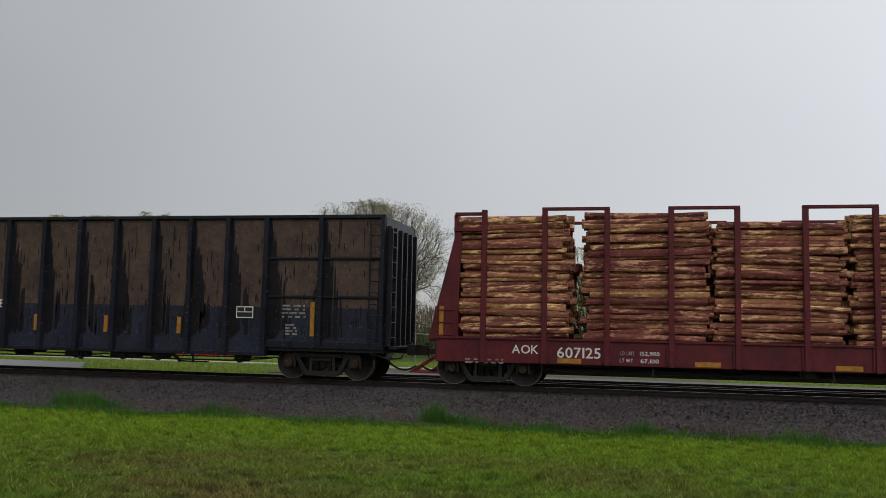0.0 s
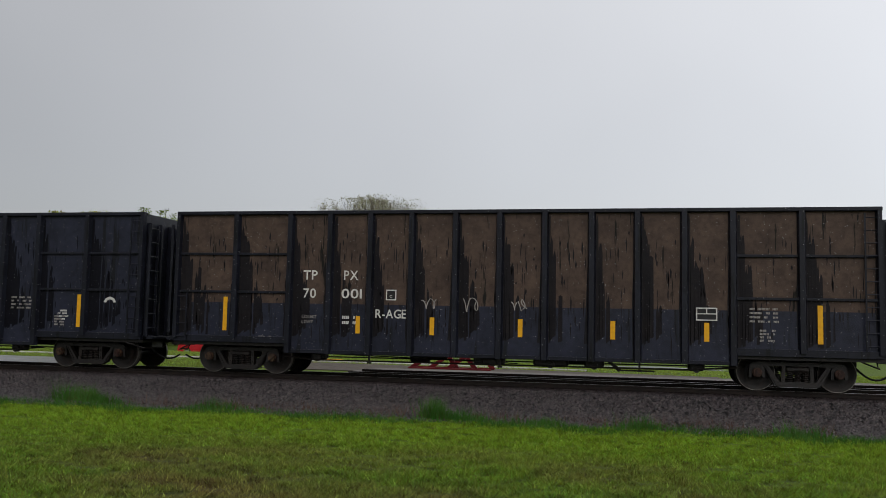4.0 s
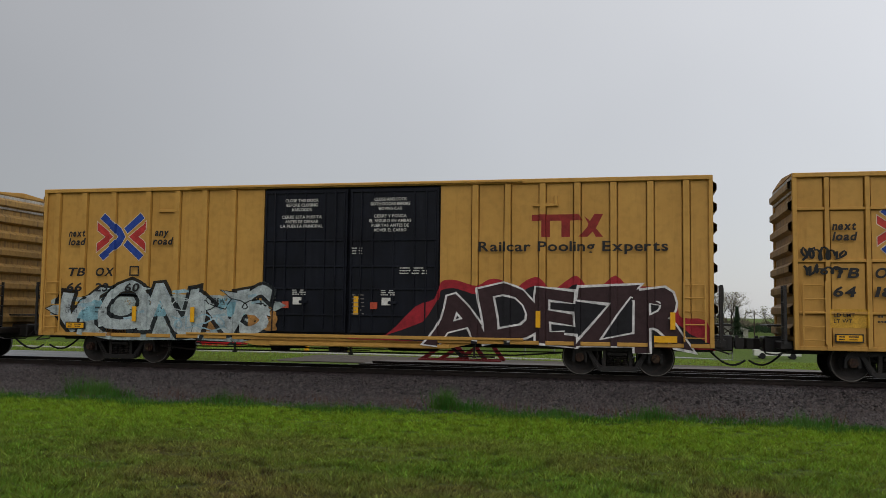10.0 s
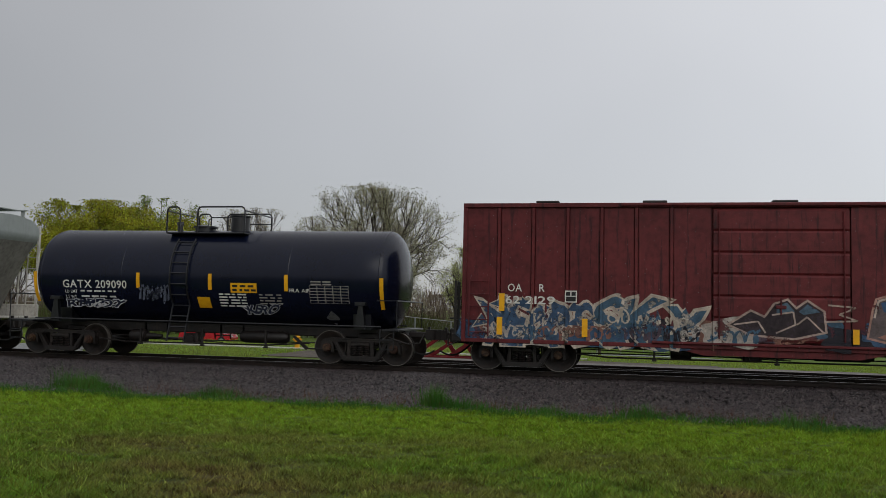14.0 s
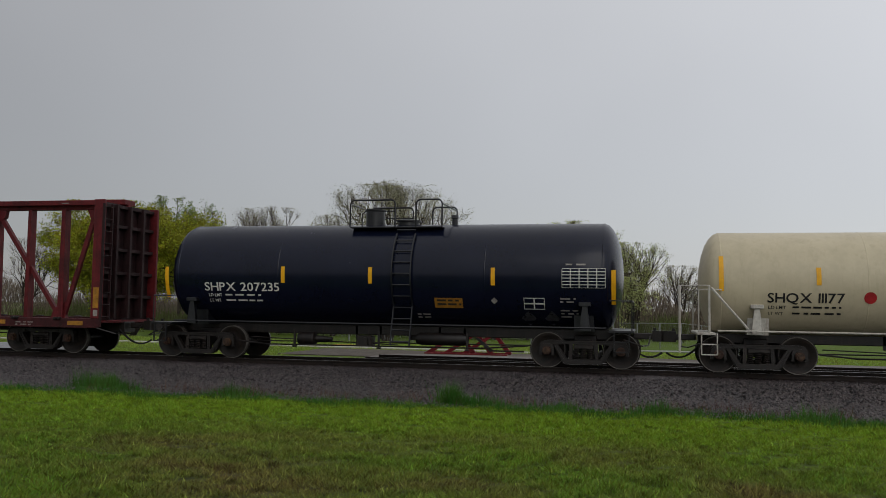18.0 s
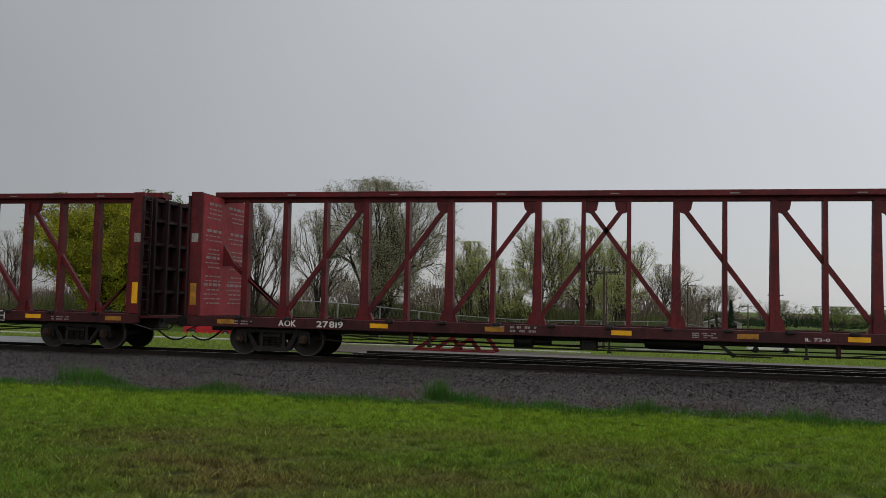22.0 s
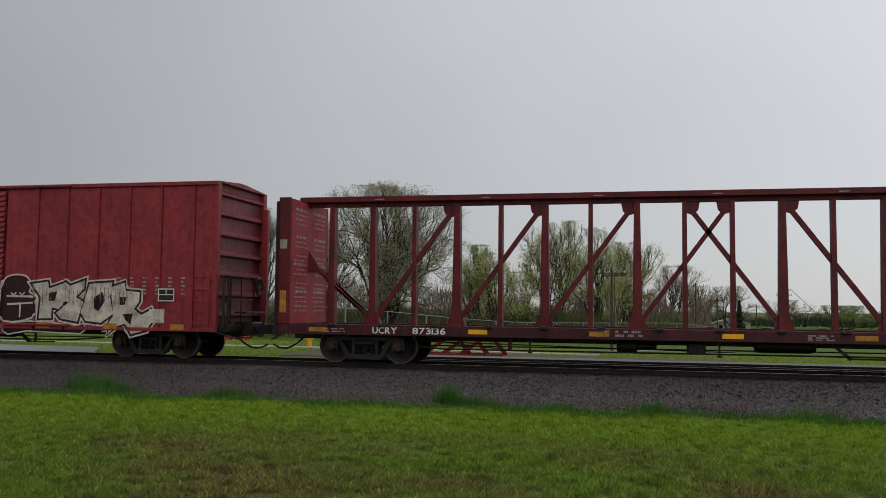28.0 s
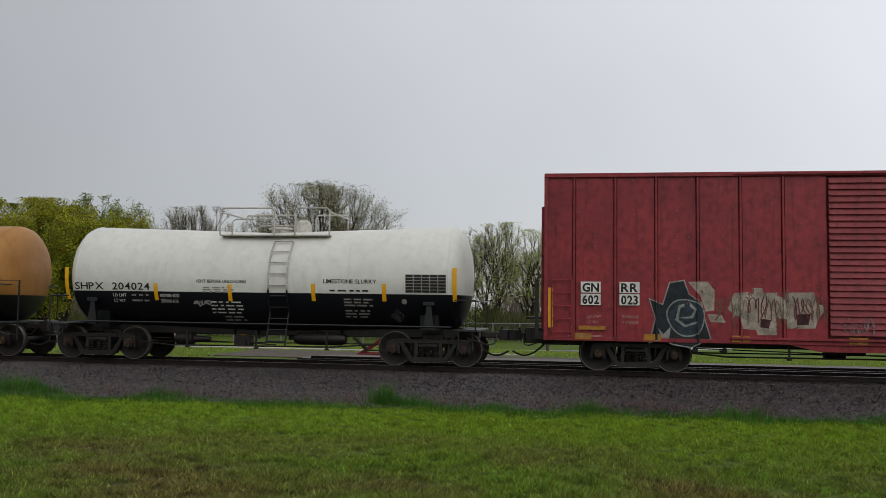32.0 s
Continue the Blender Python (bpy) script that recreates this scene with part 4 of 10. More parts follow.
def red_car(x, y, turn):
    # A made-up car that stands in for a reddish heap of unclear kind.
    t = thing("standin_car", "small red car shape standing in for a far red heap", "car", x, y, ground_z(x, y))
    t.rotation_euler = (0, 0, radians(turn))
    body = [(-2.15, 0.32), (2.15, 0.32), (2.2, 0.55), (2.1, 0.78), (1.1, 0.92), (-1.6, 0.95), (-2.12, 0.88), (-2.2, 0.55)]
    part("body", Shape().prism(body, "y", -0.86, 0.86), M["carred"], t)
    part("cabin_glass", Shape().prism([(-1.75, 0.94), (1.0, 0.92), (0.35, 1.36), (-1.2, 1.38)], "y", -0.76, 0.76), M["glass"], t, "dark tinted windows")
    part("roof", Shape().prism([(-1.25, 1.37), (0.4, 1.35), (0.3, 1.43), (-1.1, 1.45)], "y", -0.74, 0.74), M["carred"], t)
    for wx in (-1.35, 1.35):
        for sg in (-1, 1):
            w = part("wheel", Shape().cyl((wx, sg * 0.72, 0.31), (wx, sg * 0.9, 0.31), 0.31, n=18), M["rubber"], t)
            part("rim", Shape().cyl((wx, sg * 0.88, 0.31), (wx, sg * 0.91, 0.31), 0.19, n=14), M["fencewire"], w)
    for sg in (-1, 1):
        part("headlight", Shape().box(2.08, 2.19, sg * 0.62 - 0.16, sg * 0.62 + 0.16, 0.6, 0.72, 0.02), M["concrete"], t, "clear headlight")


red_car(-33.8, 66.0, 8)


def fence():
    t = thing("chain_link_fence", "grey galvanised chain-link fence with a top rail", "fence")
    ax, ay, bx, by, n = -18.6, 45.5, 8.0, 84.0, 15
    at = lambda k: (ax + (bx - ax) * k / n, ay + (by - ay) * k / n)
    tops = []
    for k in range(n + 1):
        x, y = at(k)
        z = ground_z(x, y)
        h = 2.05
        part("post", Shape().cyl((x, y, z - 0.2), (x, y, z + h), 0.045, n=8), M["fencewire"], t)
        tops.append((x, y, z + h))
    for a, b in zip(tops, tops[1:]):
        part("rail", Shape().cyl(a, b, 0.028, n=6), M["fencewire"], t)
    s = Shape()
    for a, b in zip(tops, tops[1:]):
        a, b = Vector(a), Vector(b)
        d = b - a
        m = 10
        for i in range(m):
            for lo, hi in ((0, 1), (1, 0)):
                p = a + d * (i / m) + Vector((0, 0, -0.05 - 1.9 * lo))
                q = a + d * min((i + 3) / m, 1) + Vector((0, 0, -0.05 - 1.9 * hi))
                s.cyl(p, q, 0.0035, n=3, cap=False)
    tagged(part("wire_mesh", s, M["fencewire"], t), kind="stuff")


fence()


# ---- trees ----
def tree(name, label, x, y, top, spread, seed, leaf, leaves, size, trunk=0.28, stems=1, low=0.18, nodes=520, twig=2, fork=0.22, dens=0.35, wide=1.05, clump=2.5):
    """A tree that forks from its stems into ever finer branches within a rounded crown, then twigs, then leaves on the twigs."""
    rnd, r = random.Random(seed), np.random.RandomState(seed)
    z0 = ground_z(x, y)
    h, a = top - z0, spread / 2
    lo, mid = low * h, (low * 0.45 + 0.55) * h
    P, par, heads = [], [], []
    for k in range(stems):
        t = 6.28 * k / stems + rnd.uniform(0, 1)
        lean = 0.0 if stems == 1 else 0.22
        last = -1
        for j in range(5):
            u = j / 4
            P.append(Vector((lean * math.cos(t) * (0.4 + 4 * u) + 0.06 * rnd.uniform(-1, 1), lean * math.sin(t) * (0.4 + 4 * u) + 0.06 * rnd.uniform(-1, 1), -0.3 + (fork * h + 0.3) * u)))
            par.append(last)
            last = len(P) - 1
        count = max(3, 6 - stems)
        for q in range(count):
            w, tip = 6.28 * (q + rnd.uniform(-0.3, 0.3)) / count + t, rnd.uniform(0.25, wide) if q else 0.1
            heads.append((last - rnd.choice((0, 0, 1)), Vector((math.sin(tip) * math.cos(w), math.sin(tip) * math.sin(w), math.cos(tip))), 0.27 * h * rnd.uniform(0.8, 1.15), 0))
    depth = max(4, round(math.log(nodes / 11) / math.log(2.0)))
    while heads:
        at, d, ln, lev = heads.pop()
        for j in range(3):                       # a branch in three slightly bent reaches
            d = (d + Vector((rnd.gauss(0, 0.09), rnd.gauss(0, 0.09), rnd.gauss(0.05, 0.07)))).normalized()
            P.append(P[at] + d * (ln / 3))
            par.append(at)
            at = len(P) - 1
            if j < 2 and lev + 2 < depth and rnd.random() < 0.3:
                sd = (d + Vector((rnd.gauss(0, 0.6), rnd.gauss(0, 0.6), rnd.gauss(0, 0.45)))).normalized()
                heads.append((at, sd, ln * rnd.uniform(0.45, 0.65), lev + 2))
        if lev + 1 < depth:
            for q in range(2 if rnd.random() < 0.75 else 3):
                side = d.orthogonal().normalized()
                side.rotate(Matrix.Rotation(rnd.uniform(0, 6.28), 3, d))
                ang = rnd.uniform(0.25, 0.75)
                heads.append((at, d * math.cos(ang) + side * math.sin(ang), ln * rnd.uniform(0.7, 0.86), lev + 1))
    Q = np.array([tuple(q) for q in P])
    n = len(Q)
    Q[:, 2] = np.where(Q[:, 2] < lo * 0.6, np.maximum(Q[:, 2], np.minimum(Q[:, 2] * 0.3 + lo * 0.5, Q[:, 2] + 9)), Q[:, 2])
    Q[:stems * 5, 2] = [P[k].z for k in range(stems * 5)]
    up = Q[:, 2] > fork * h
    Q[up, 2] = fork * h + (Q[up, 2] - fork * h) * (h * 1.02 - fork * h) / (np.percentile(Q[:, 2], 99.7) - fork * h)
    Q[:, :2] *= a * 1.02 / np.percentile(np.hypot(Q[:, 0], Q[:, 1]), 99)
    e = np.sqrt((Q[:, 0] ** 2 + Q[:, 1] ** 2) / a ** 2 + ((Q[:, 2] - mid) / np.where(Q[:, 2] > mid, h - 0.15 - mid, mid)) ** 2)
    k = np.where(e > 1, 1 / np.maximum(e, 1) ** 0.5, 1)[:, None]
    Q = np.array((0, 0, mid)) + (Q - np.array((0, 0, mid))) * k
    load = np.ones(n)
    for i in range(n - 1, 0, -1):
        if par[i] >= 0:
            load[par[i]] += load[i]
    rad = np.maximum(trunk * (load / load.max()) ** 0.47, 0.014)
    base = thing(name, label, "tree", x, y, z0)
    s = Shape()
    for i in range(n):
        if par[i] >= 0:
            k = par[i]
            s.cyl(tuple(Q[k]), tuple(Q[i]), min(rad[k], rad[i] * 1.35), rad[i], n=8 if rad[i] > 0.1 else 5 if rad[i] > 0.03 else 3, cap=False)
    part("trunk", s, M["bark"], base, "dark grey-brown trunk and branches")
    # twigs
    tips = np.array([i for i in range(stems * 5, n) if rad[i] < 0.07])
    if len(tips) * twig > 9000:
        tips = r.choice(tips, 9000 // twig, False)
    src = np.repeat(Q[tips], twig, axis=0)
    out = src - np.array((0, 0, mid * 0.75))
    out /= np.linalg.norm(out, axis=1)[:, None] + 1e-6
    d = out * 0.8 + r.normal(0, 0.45, src.shape) + np.array((0, 0, 0.25))
    d *= (r.uniform(0.35, 1.0, (len(src), 1)) * dens * 2.6) / np.linalg.norm(d, axis=1)[:, None]
    e = src + d
    e[:, 2] = np.minimum(e[:, 2], h + 0.2)
    w = np.cross(d, r.normal(0, 1, d.shape))
    w *= 0.009 / (np.linalg.norm(w, axis=1)[:, None] + 1e-6)
    w2 = np.cross(d, w)
    w2 *= 0.009 / (np.linalg.norm(w2, axis=1)[:, None] + 1e-6)
    v = np.stack([src + w, src - w * 0.5 + w2 * 0.87, src - w * 0.5 - w2 * 0.87, e], 1).reshape(-1, 3)
    i4 = 4 * np.arange(len(src))[:, None]
    tri_mesh("twig_mass", "fine bare twigs", v, np.concatenate([i4 + [0, 1, 3], i4 + [1, 2, 3], i4 + [2, 0, 3]]), M["twig"], "", base)
    # leaves along the twigs
    bunch = r.uniform(0.05, 1, len(src)) ** clump
    k = r.choice(len(src), leaves, p=bunch / bunch.sum())
    c = src[k] + (e - src)[k] * r.uniform(0.15, 1.05, (leaves, 1)) + r.normal(0, dens * 0.36, (leaves, 3))
    c[:, 2] = np.clip(c[:, 2], 0.3 * lo, h)
    u = r.normal(0, 1, (leaves, 3))
    u /= np.linalg.norm(u, axis=1)[:, None]
    w = np.cross(u, r.normal(0, 1, (leaves, 3)))
    w /= np.linalg.norm(w, axis=1)[:, None]
    sz = size * r.uniform(0.6, 1.4, (leaves, 1))
    v = np.stack([c - u * sz, c + w * sz * 0.7, c + u * sz, c - w * sz * 0.7], 1).reshape(-1, 3)
    i4 = 4 * np.arange(leaves)[:, None]
    tri_mesh("crown", "", v, np.concatenate([i4 + [0, 1, 2], i4 + [0, 2, 3]]), M[leaf], "", base)
    return base


TWIGGY = "tree with fine bare twigs and fresh green leaves"
BARE = "bare tree with fine grey twigs"
FAR = "distant bare tree beside the road"
tree("maple_tree", "broad tree in yellow-green spring leaf", -45.4, 70, 10.3, 19.5, 5, "leaf_yellow", 185000, 0.078, 0.28, 3, 0.03, 1500, 3, 0.12, 0.62, 1.9, 1.2)
tree("budding_tree", "tall spreading tree with dark limbs and pale buds", -24.2, 80, 13.0, 17.2, 12, "leaf_bud", 52000, 0.055, 0.42, 2, 0.2, 1300, 2, 0.12, 0.5, 1.3)
tree("budding_tree", "tall thin tree in first leaf behind the fence", -60.0, 104, 15.6, 12.0, 21, "leaf_green", 9000, 0.09, 0.26, 1, 0.3, 380, 3, 0.3, 0.45)
tree("bare_tree", "slender many-stemmed bare tree with pale buds", -39.5, 86, 11.8, 9.5, 31, "leaf_bud", 9000, 0.055, 0.2, 3, 0.15, 500, 2, 0.12, 0.4)
tree("bare_tree", "slender many-stemmed bare tree with pale buds", -33.4, 90, 11.2, 8.0, 33, "leaf_bud", 8000, 0.055, 0.18, 3, 0.15, 420, 2, 0.12, 0.4)
tree("leafing_tree", TWIGGY, -9.4, 95, 11.0, 9.5, 41, "leaf_fresh", 12500, 0.065, 0.22, 2, 0.12, 560, 2, 0.12, 0.42)
tree("leafing_tree", TWIGGY, -1.6, 100, 9.0, 9.5, 43, "leaf_fresh", 8800, 0.06, 0.2, 3, 0.12, 460, 2, 0.12, 0.42)
tree("leafing_tree", "small tree in fresh green leaf", -15.6, 91, 7.4, 7.0, 47, "leaf_fresh", 8000, 0.065, 0.16, 2, 0.08, 360, 2, 0.1, 0.42)
tree("bare_tree", "bare grey tree at the edge of the wood", -88.0, 110, 10.6, 10.5, 51, "leaf_bud", 2200, 0.06, 0.2, 2, 0.2, 300, 2, 0.2, 0.5)
tree("bare_tree", "bare grey tree at the edge of the wood", -78.0, 112, 9.6, 10.0, 53, "leaf_bud", 2200, 0.06, 0.2, 2, 0.2, 300, 2, 0.2, 0.5)
tree("leafing_tree", "tree with thin reddish twigs and sparse leaves", -52.0, 94, 12.6, 10.0, 55, "leaf_green", 4900, 0.08, 0.22, 2, 0.2, 380, 2, 0.2, 0.45)
tree("bare_tree", FAR, 8.5, 148, 5.4, 8.0, 61, "leaf_bud", 2500, 0.07, 0.18, 2, 0.1, 260, 2, 0.1, 0.5)
tree("bare_tree", FAR, 13.6, 150, 5.6, 8.5, 63, "leaf_bud", 2500, 0.07, 0.18, 2, 0.1, 260, 2, 0.1, 0.5)
tree("bare_tree", FAR, 24.0, 165, 3.6, 9.0, 65, "leaf_bud", 2500, 0.08, 0.18, 2, 0.1, 220, 2, 0.1, 0.5)
tree("bare_tree", FAR, 36.0, 175, 2.8, 11.0, 67, "leaf_green", 3000, 0.1, 0.18, 3, 0.1, 220, 2, 0.1, 0.5)
tree("bare_tree", FAR, 47.0, 185, 2.4, 12.0, 69, "leaf_green", 3000, 0.1, 0.18, 3, 0.1, 220, 2, 0.1, 0.5)
tree("leafing_tree", TWIGGY, -5.2, 99, 10.6, 9.0, 71, "leaf_fresh", 11500, 0.065, 0.2, 3, 0.1, 480, 2, 0.1, 0.42)
tree("leafing_tree", "slim tree with pale buds", -18.5, 96, 8.6, 7.0, 73, "leaf_fresh", 7699, 0.06, 0.18, 2, 0.1, 340, 2, 0.1, 0.42)
tree("leafing_tree", "bushy tree with reddish buds", 4.0, 118, 7.4, 9.0, 75, "leaf_bud", 4200, 0.06, 0.2, 3, 0.1, 360, 2, 0.1, 0.45)
tree("small_tree", "small tree in fresh green leaf", -2.6, 90, 4.8, 5.0, 77, "leaf_fresh", 6000, 0.055, 0.12, 1, 0.08, 240, 2, 0.1, 0.35)
tree("small_tree", "small tree in yellow-green leaf", -12.4, 92, 5.4, 6.0, 78, "leaf_fresh", 9000, 0.06, 0.12, 1, 0.08, 260, 2, 0.1, 0.4)
tree("bare_tree", BARE, -29.5, 100, 10.6, 9.5, 79, "leaf_bud", 9000, 0.055, 0.2, 3, 0.15, 380, 2, 0.15, 0.42)
tree("bare_tree", BARE, -70.0, 106, 10.2, 10.0, 83, "leaf_bud", 3000, 0.06, 0.2, 3, 0.2, 320, 2, 0.15, 0.45)


def conifer(x, y, top):
    z0 = ground_z(x, y)
    t = thing("conifer_tree", "small dark green conifer", "tree", x, y, z0)
    h = top - z0
    part("trunk", Shape().cyl((0, 0, -0.2), (0, 0, h * 0.95), 0.12, 0.02, 8), M["bark"], t)
    r = np.random.RandomState(8)
    n = 2600
    k = r.uniform(0.05, 1, n)
    a, rad = r.uniform(0, 6.28, n), (1 - k) * h * 0.24 * np.sqrt(r.uniform(0.1, 1, n)) * (0.8 + 0.3 * np.sin(k * 40))
    c = np.stack([rad * np.cos(a), rad * np.sin(a), k * h], -1)
    d = np.stack([np.cos(a) * 0.3, np.sin(a) * 0.3, -0.12 + 0 * a], -1)
    w = np.stack([-np.sin(a) * 0.09, np.cos(a) * 0.09, 0 * a], -1)
    v = np.stack([c - w, c + w, c + d], 1).reshape(-1, 3)
    tri_mesh("crown", "", v, np.arange(3 * n).reshape(-1, 3), M["leaf_conifer"], "", t)


M["leaf_conifer"] = surface("dark_conifer_needles", "24331f", "2f4027", 0.7, 0, 0.8, bump=0, island=0.3, spec=0.2)
conifer(13.9, 138, 3.3)


def thicket(name, label, x0, x1, y, z1, n, mat, seed, size=0.16):
    """Undergrowth: upright twigs and small leaves, more than could be counted."""
    r = np.random.RandomState(seed)
    x = r.uniform(x0, x1, n)
    yy = y + r.uniform(-3, 3, n)
    g = np.array([ground_z(a, b) for a, b in zip(x, yy)])
    top = (z1 - g) * (0.75 + 0.25 * np.sin(x * 0.35 + seed) + 0.12 * np.sin(x * 1.1))
    z = g + top * r.uniform(0, 1, n) ** 0.8
    h = r.uniform(0.5, 1.6, n)
    l1, l2 = r.normal(0, 0.35, n), r.normal(0, 0.3, n)
    v = np.zeros((n, 3, 3))
    v[:, 0] = np.stack([x - size * 0.3, yy, z], -1)
    v[:, 1] = np.stack([x + size * 0.3, yy, z], -1)
    v[:, 2] = np.stack([x + l1, yy + l2, z + h], -1)
    tri_mesh(name, label, v.reshape(-1, 3), np.arange(3 * n).reshape(-1, 3), mat, "undergrowth")


thicket("undergrowth", "brown leafless undergrowth along the wood's edge", -125, 8, 112, 4.6, 30000, M["thicket"], 3)
thicket("undergrowth", "dull green and brown shrubs at the foot of the trees", -75, 4, 92, 1.0, 12000, M["shrub"], 5)
thicket("far_wood", "distant grey-brown tree line", -40, 160, 230, 0.6, 9000, M["thicket"], 7, 0.5)
thicket("far_hedge", "distant dark green hedge", 12, 120, 190, -0.2, 6000, M["leaf_conifer"], 9, 0.4)


def pole(x, y, top, arms=1, group="utility poles"):
    z0 = ground_z(x, y)
    t = thing("utility_pole", "weathered wooden utility pole with a cross-arm", "pole", x, y, z0, group)
    part("mast", Shape().cyl((0, 0, -0.3), (0, 0, top - z0), 0.11, 0.07, 8), M["wood"], t)
    for k in range(arms):
        z = top - z0 - 0.35 - 0.8 * k
        part("cross_arm", Shape().box(-1.0, 1.0, -0.05, 0.05, z - 0.04, z + 0.04, 0.01), M["wood"], t)
        for xx in (-0.9, -0.45, 0.45, 0.9):
            part("insulator", Shape().lathe([(0, 0.03), (0.08, 0.06), (0.14, 0.05), (0.18, 0.0)], (xx, 0, z + 0.06), "z", 8), M["concrete"], t)


pole(-2.2, 62, 4.4, 1)
pole(17.9, 122, 4.1, 1)
pole(9.8, 126, 3.4, 1)
pole(16.0, 135, 2.6, 1)
pole(34.0, 130, 3.0, 1)
pole(6.1, 110, 4.9, 1)


def lamp_mast(x, y, top):
    z0 = ground_z(x, y)
    t = thing("light_mast", "slim weathered grey light mast with a short arm", "lamp post", x, y, z0)
    part("mast", Shape().cyl((0, 0, -0.2), (0, 0, top - z0), 0.07, 0.045, 10), M["wood"], t)
    part("lamp_head", Shape().box(-0.8, 0.8, -0.06, 0.06, top - z0, top - z0 + 0.07, 0.02), M["wood"], t)


lamp_mast(-2.6, 80, 4.6)


def house(x, y):
    z = ground_z(x, y)
    t = thing("house", "low white house with a grey roof in the distance", "house", x, y, z)
    part("wall", Shape().box(-3, 3, -2, 2, -0.3, 1.0, 0.03), M["concrete"], t)
    part("roof", Shape().prism([(-3.4, 1.0), (3.4, 1.0), (0.4, 1.9), (-0.4, 1.9)], "y", -2.3, 2.3), M["endgrey"], t, "grey shingled gable roof")
    for wx in (-1.8, 0.2, 1.9):
        w = part("window", Shape().box(wx - 0.3, wx + 0.3, -2.04, -1.98, 0.2, 0.75), M["glass"], t)
        part("window_frame", Shape().box(wx - 0.36, wx + 0.36, -2.06, -2.03, 0.13, 0.2), M["letter"], w)


house(14.5, 158)


def van(x, y):
    """A pale vehicle far off on the road."""
    t = thing("parked_van", "white pickup parked on the far road", "van", x, y, ground_z(x, y))
    part("body", Shape().prism([(-2.6, 0.4), (2.6, 0.4), (2.6, 0.95), (1.4, 1.0), (0.8, 1.7), (-0.6, 1.75), (-0.7, 1.05), (-2.6, 1.05)], "y", -0.9, 0.9), M["white"], t)
    part("side_window", Shape().box(-0.4, 0.75, -0.92, -0.89, 1.1, 1.55), M["glass"], t)
    for wx in (-1.7, 1.7):
        for sg in (-1, 1):
            part("wheel", Shape().cyl((wx, sg * 0.75, 0.36), (wx, sg * 0.93, 0.36), 0.36, n=16), M["rubber"], t)


van(15.5, 110.0)


# ---- running gear shared by all cars ----
CARS, AXLES = [], []
RW = 0.457                       # wheel radius
WB = 0.94                        # half a truck's wheel base


def wheel_mesh():
    s = Shape()
    p = [(-0.075, 0.0), (-0.075, 0.10), (-0.03, 0.13), (-0.012, 0.20), (-0.022, 0.32), (-0.06, 0.375), (-0.066, 0.438)]
    s.lathe(p, (0, 0, 0), "y", 36)
    s.slot = 1
    s.lathe([(-0.066, 0.438), (-0.068, 0.452), (-0.06, RW), (0.045, RW)], (0, 0, 0), "y", 36)
    s.slot = 0
    s.lathe([(0.045, RW), (0.05, 0.485), (0.072, 0.485), (0.075, 0.44), (0.05, 0.38), (0.03, 0.2), (0.06, 0.12), (0.06, 0.0)], (0, 0, 0), "y", 36)
    for k in range(6):                       # cast marks that show the turning
        a = k * math.pi / 3
        s.box(0.25 * math.cos(a) - 0.02, 0.25 * math.cos(a) + 0.02, -0.026, -0.012, 0.25 * math.sin(a) - 0.02, 0.25 * math.sin(a) + 0.02)
    return s.mesh("wheel", [M["wheel"], M["tread"]])


def frame_mesh():
    """A cast truck side frame: top member, jaws over the bearings, tension arms, columns and spring seat."""
    s = Shape()
    y0, y1 = -0.07, 0.07
    s.prism([(-1.12, 0.60), (-1.06, 0.69), (-0.84, 0.73), (-0.46, 0.71), (0.46, 0.71), (0.84, 0.73), (1.06, 0.69), (1.12, 0.60), (0.78, 0.60), (0.44, 0.625), (-0.44, 0.625), (-0.78, 0.60)], "y", y0, y1)
    s.prism([(-1.0, 0.69), (-0.8, 0.715), (0.8, 0.715), (1.0, 0.69), (1.0, 0.675), (0.8, 0.69), (-0.8, 0.69), (-1.0, 0.675)], "y", y0 - 0.025, y0)
    for sg in (-1, 1):
        s.prism([(sg * 0.78, 0.62), (sg * 0.66, 0.61), (sg * 0.38, 0.19), (sg * 0.54, 0.17)], "y", y0, y1)
        s.prism([(sg * 0.75, 0.58), (sg * 0.72, 0.58), (sg * 0.47, 0.2), (sg * 0.5, 0.19)], "y", y0 - 0.03, y0)
        s.prism([(sg * 0.27, 0.64), (sg * 0.36, 0.64), (sg * 0.38, 0.22), (sg * 0.29, 0.22)], "y", y0 + 0.01, y1)
        c = sg * 0.94
        s.prism([(c - 0.19, 0.34), (c - 0.12, 0.34), (c - 0.12, 0.50), (c - 0.07, 0.555), (c + 0.07, 0.555), (c + 0.12, 0.50), (c + 0.12, 0.34), (c + 0.19, 0.34), (c + 0.18, 0.56), (c + 0.1, 0.63), (c - 0.1, 0.63), (c - 0.18, 0.56)], "y", y0 - 0.02, y1)
        s.cyl((sg * 0.56, y0 - 0.03, 0.665), (sg * 0.56, y0, 0.665), 0.03, n=6)
        s.cyl((sg * 0.325, y0 - 0.02, 0.32), (sg * 0.325, y0 + 0.01, 0.32), 0.025, n=6)
        s.cyl((sg * 0.325, y0 - 0.02, 0.52), (sg * 0.325, y0 + 0.01, 0.52), 0.025, n=6)
    s.prism([(-0.54, 0.2), (-0.44, 0.12), (0.44, 0.12), (0.54, 0.2), (0.46, 0.25), (-0.46, 0.25)], "y", y0 - 0.04, y1)
    s.box(-0.26, 0.26, y0 - 0.035, y1, 0.50, 0.61, 0.02)
    s.box(-0.12, 0.12, y0 - 0.05, y0 - 0.03, 0.53, 0.58, 0.008)
    return s.mesh("side_frame", M["steel"])


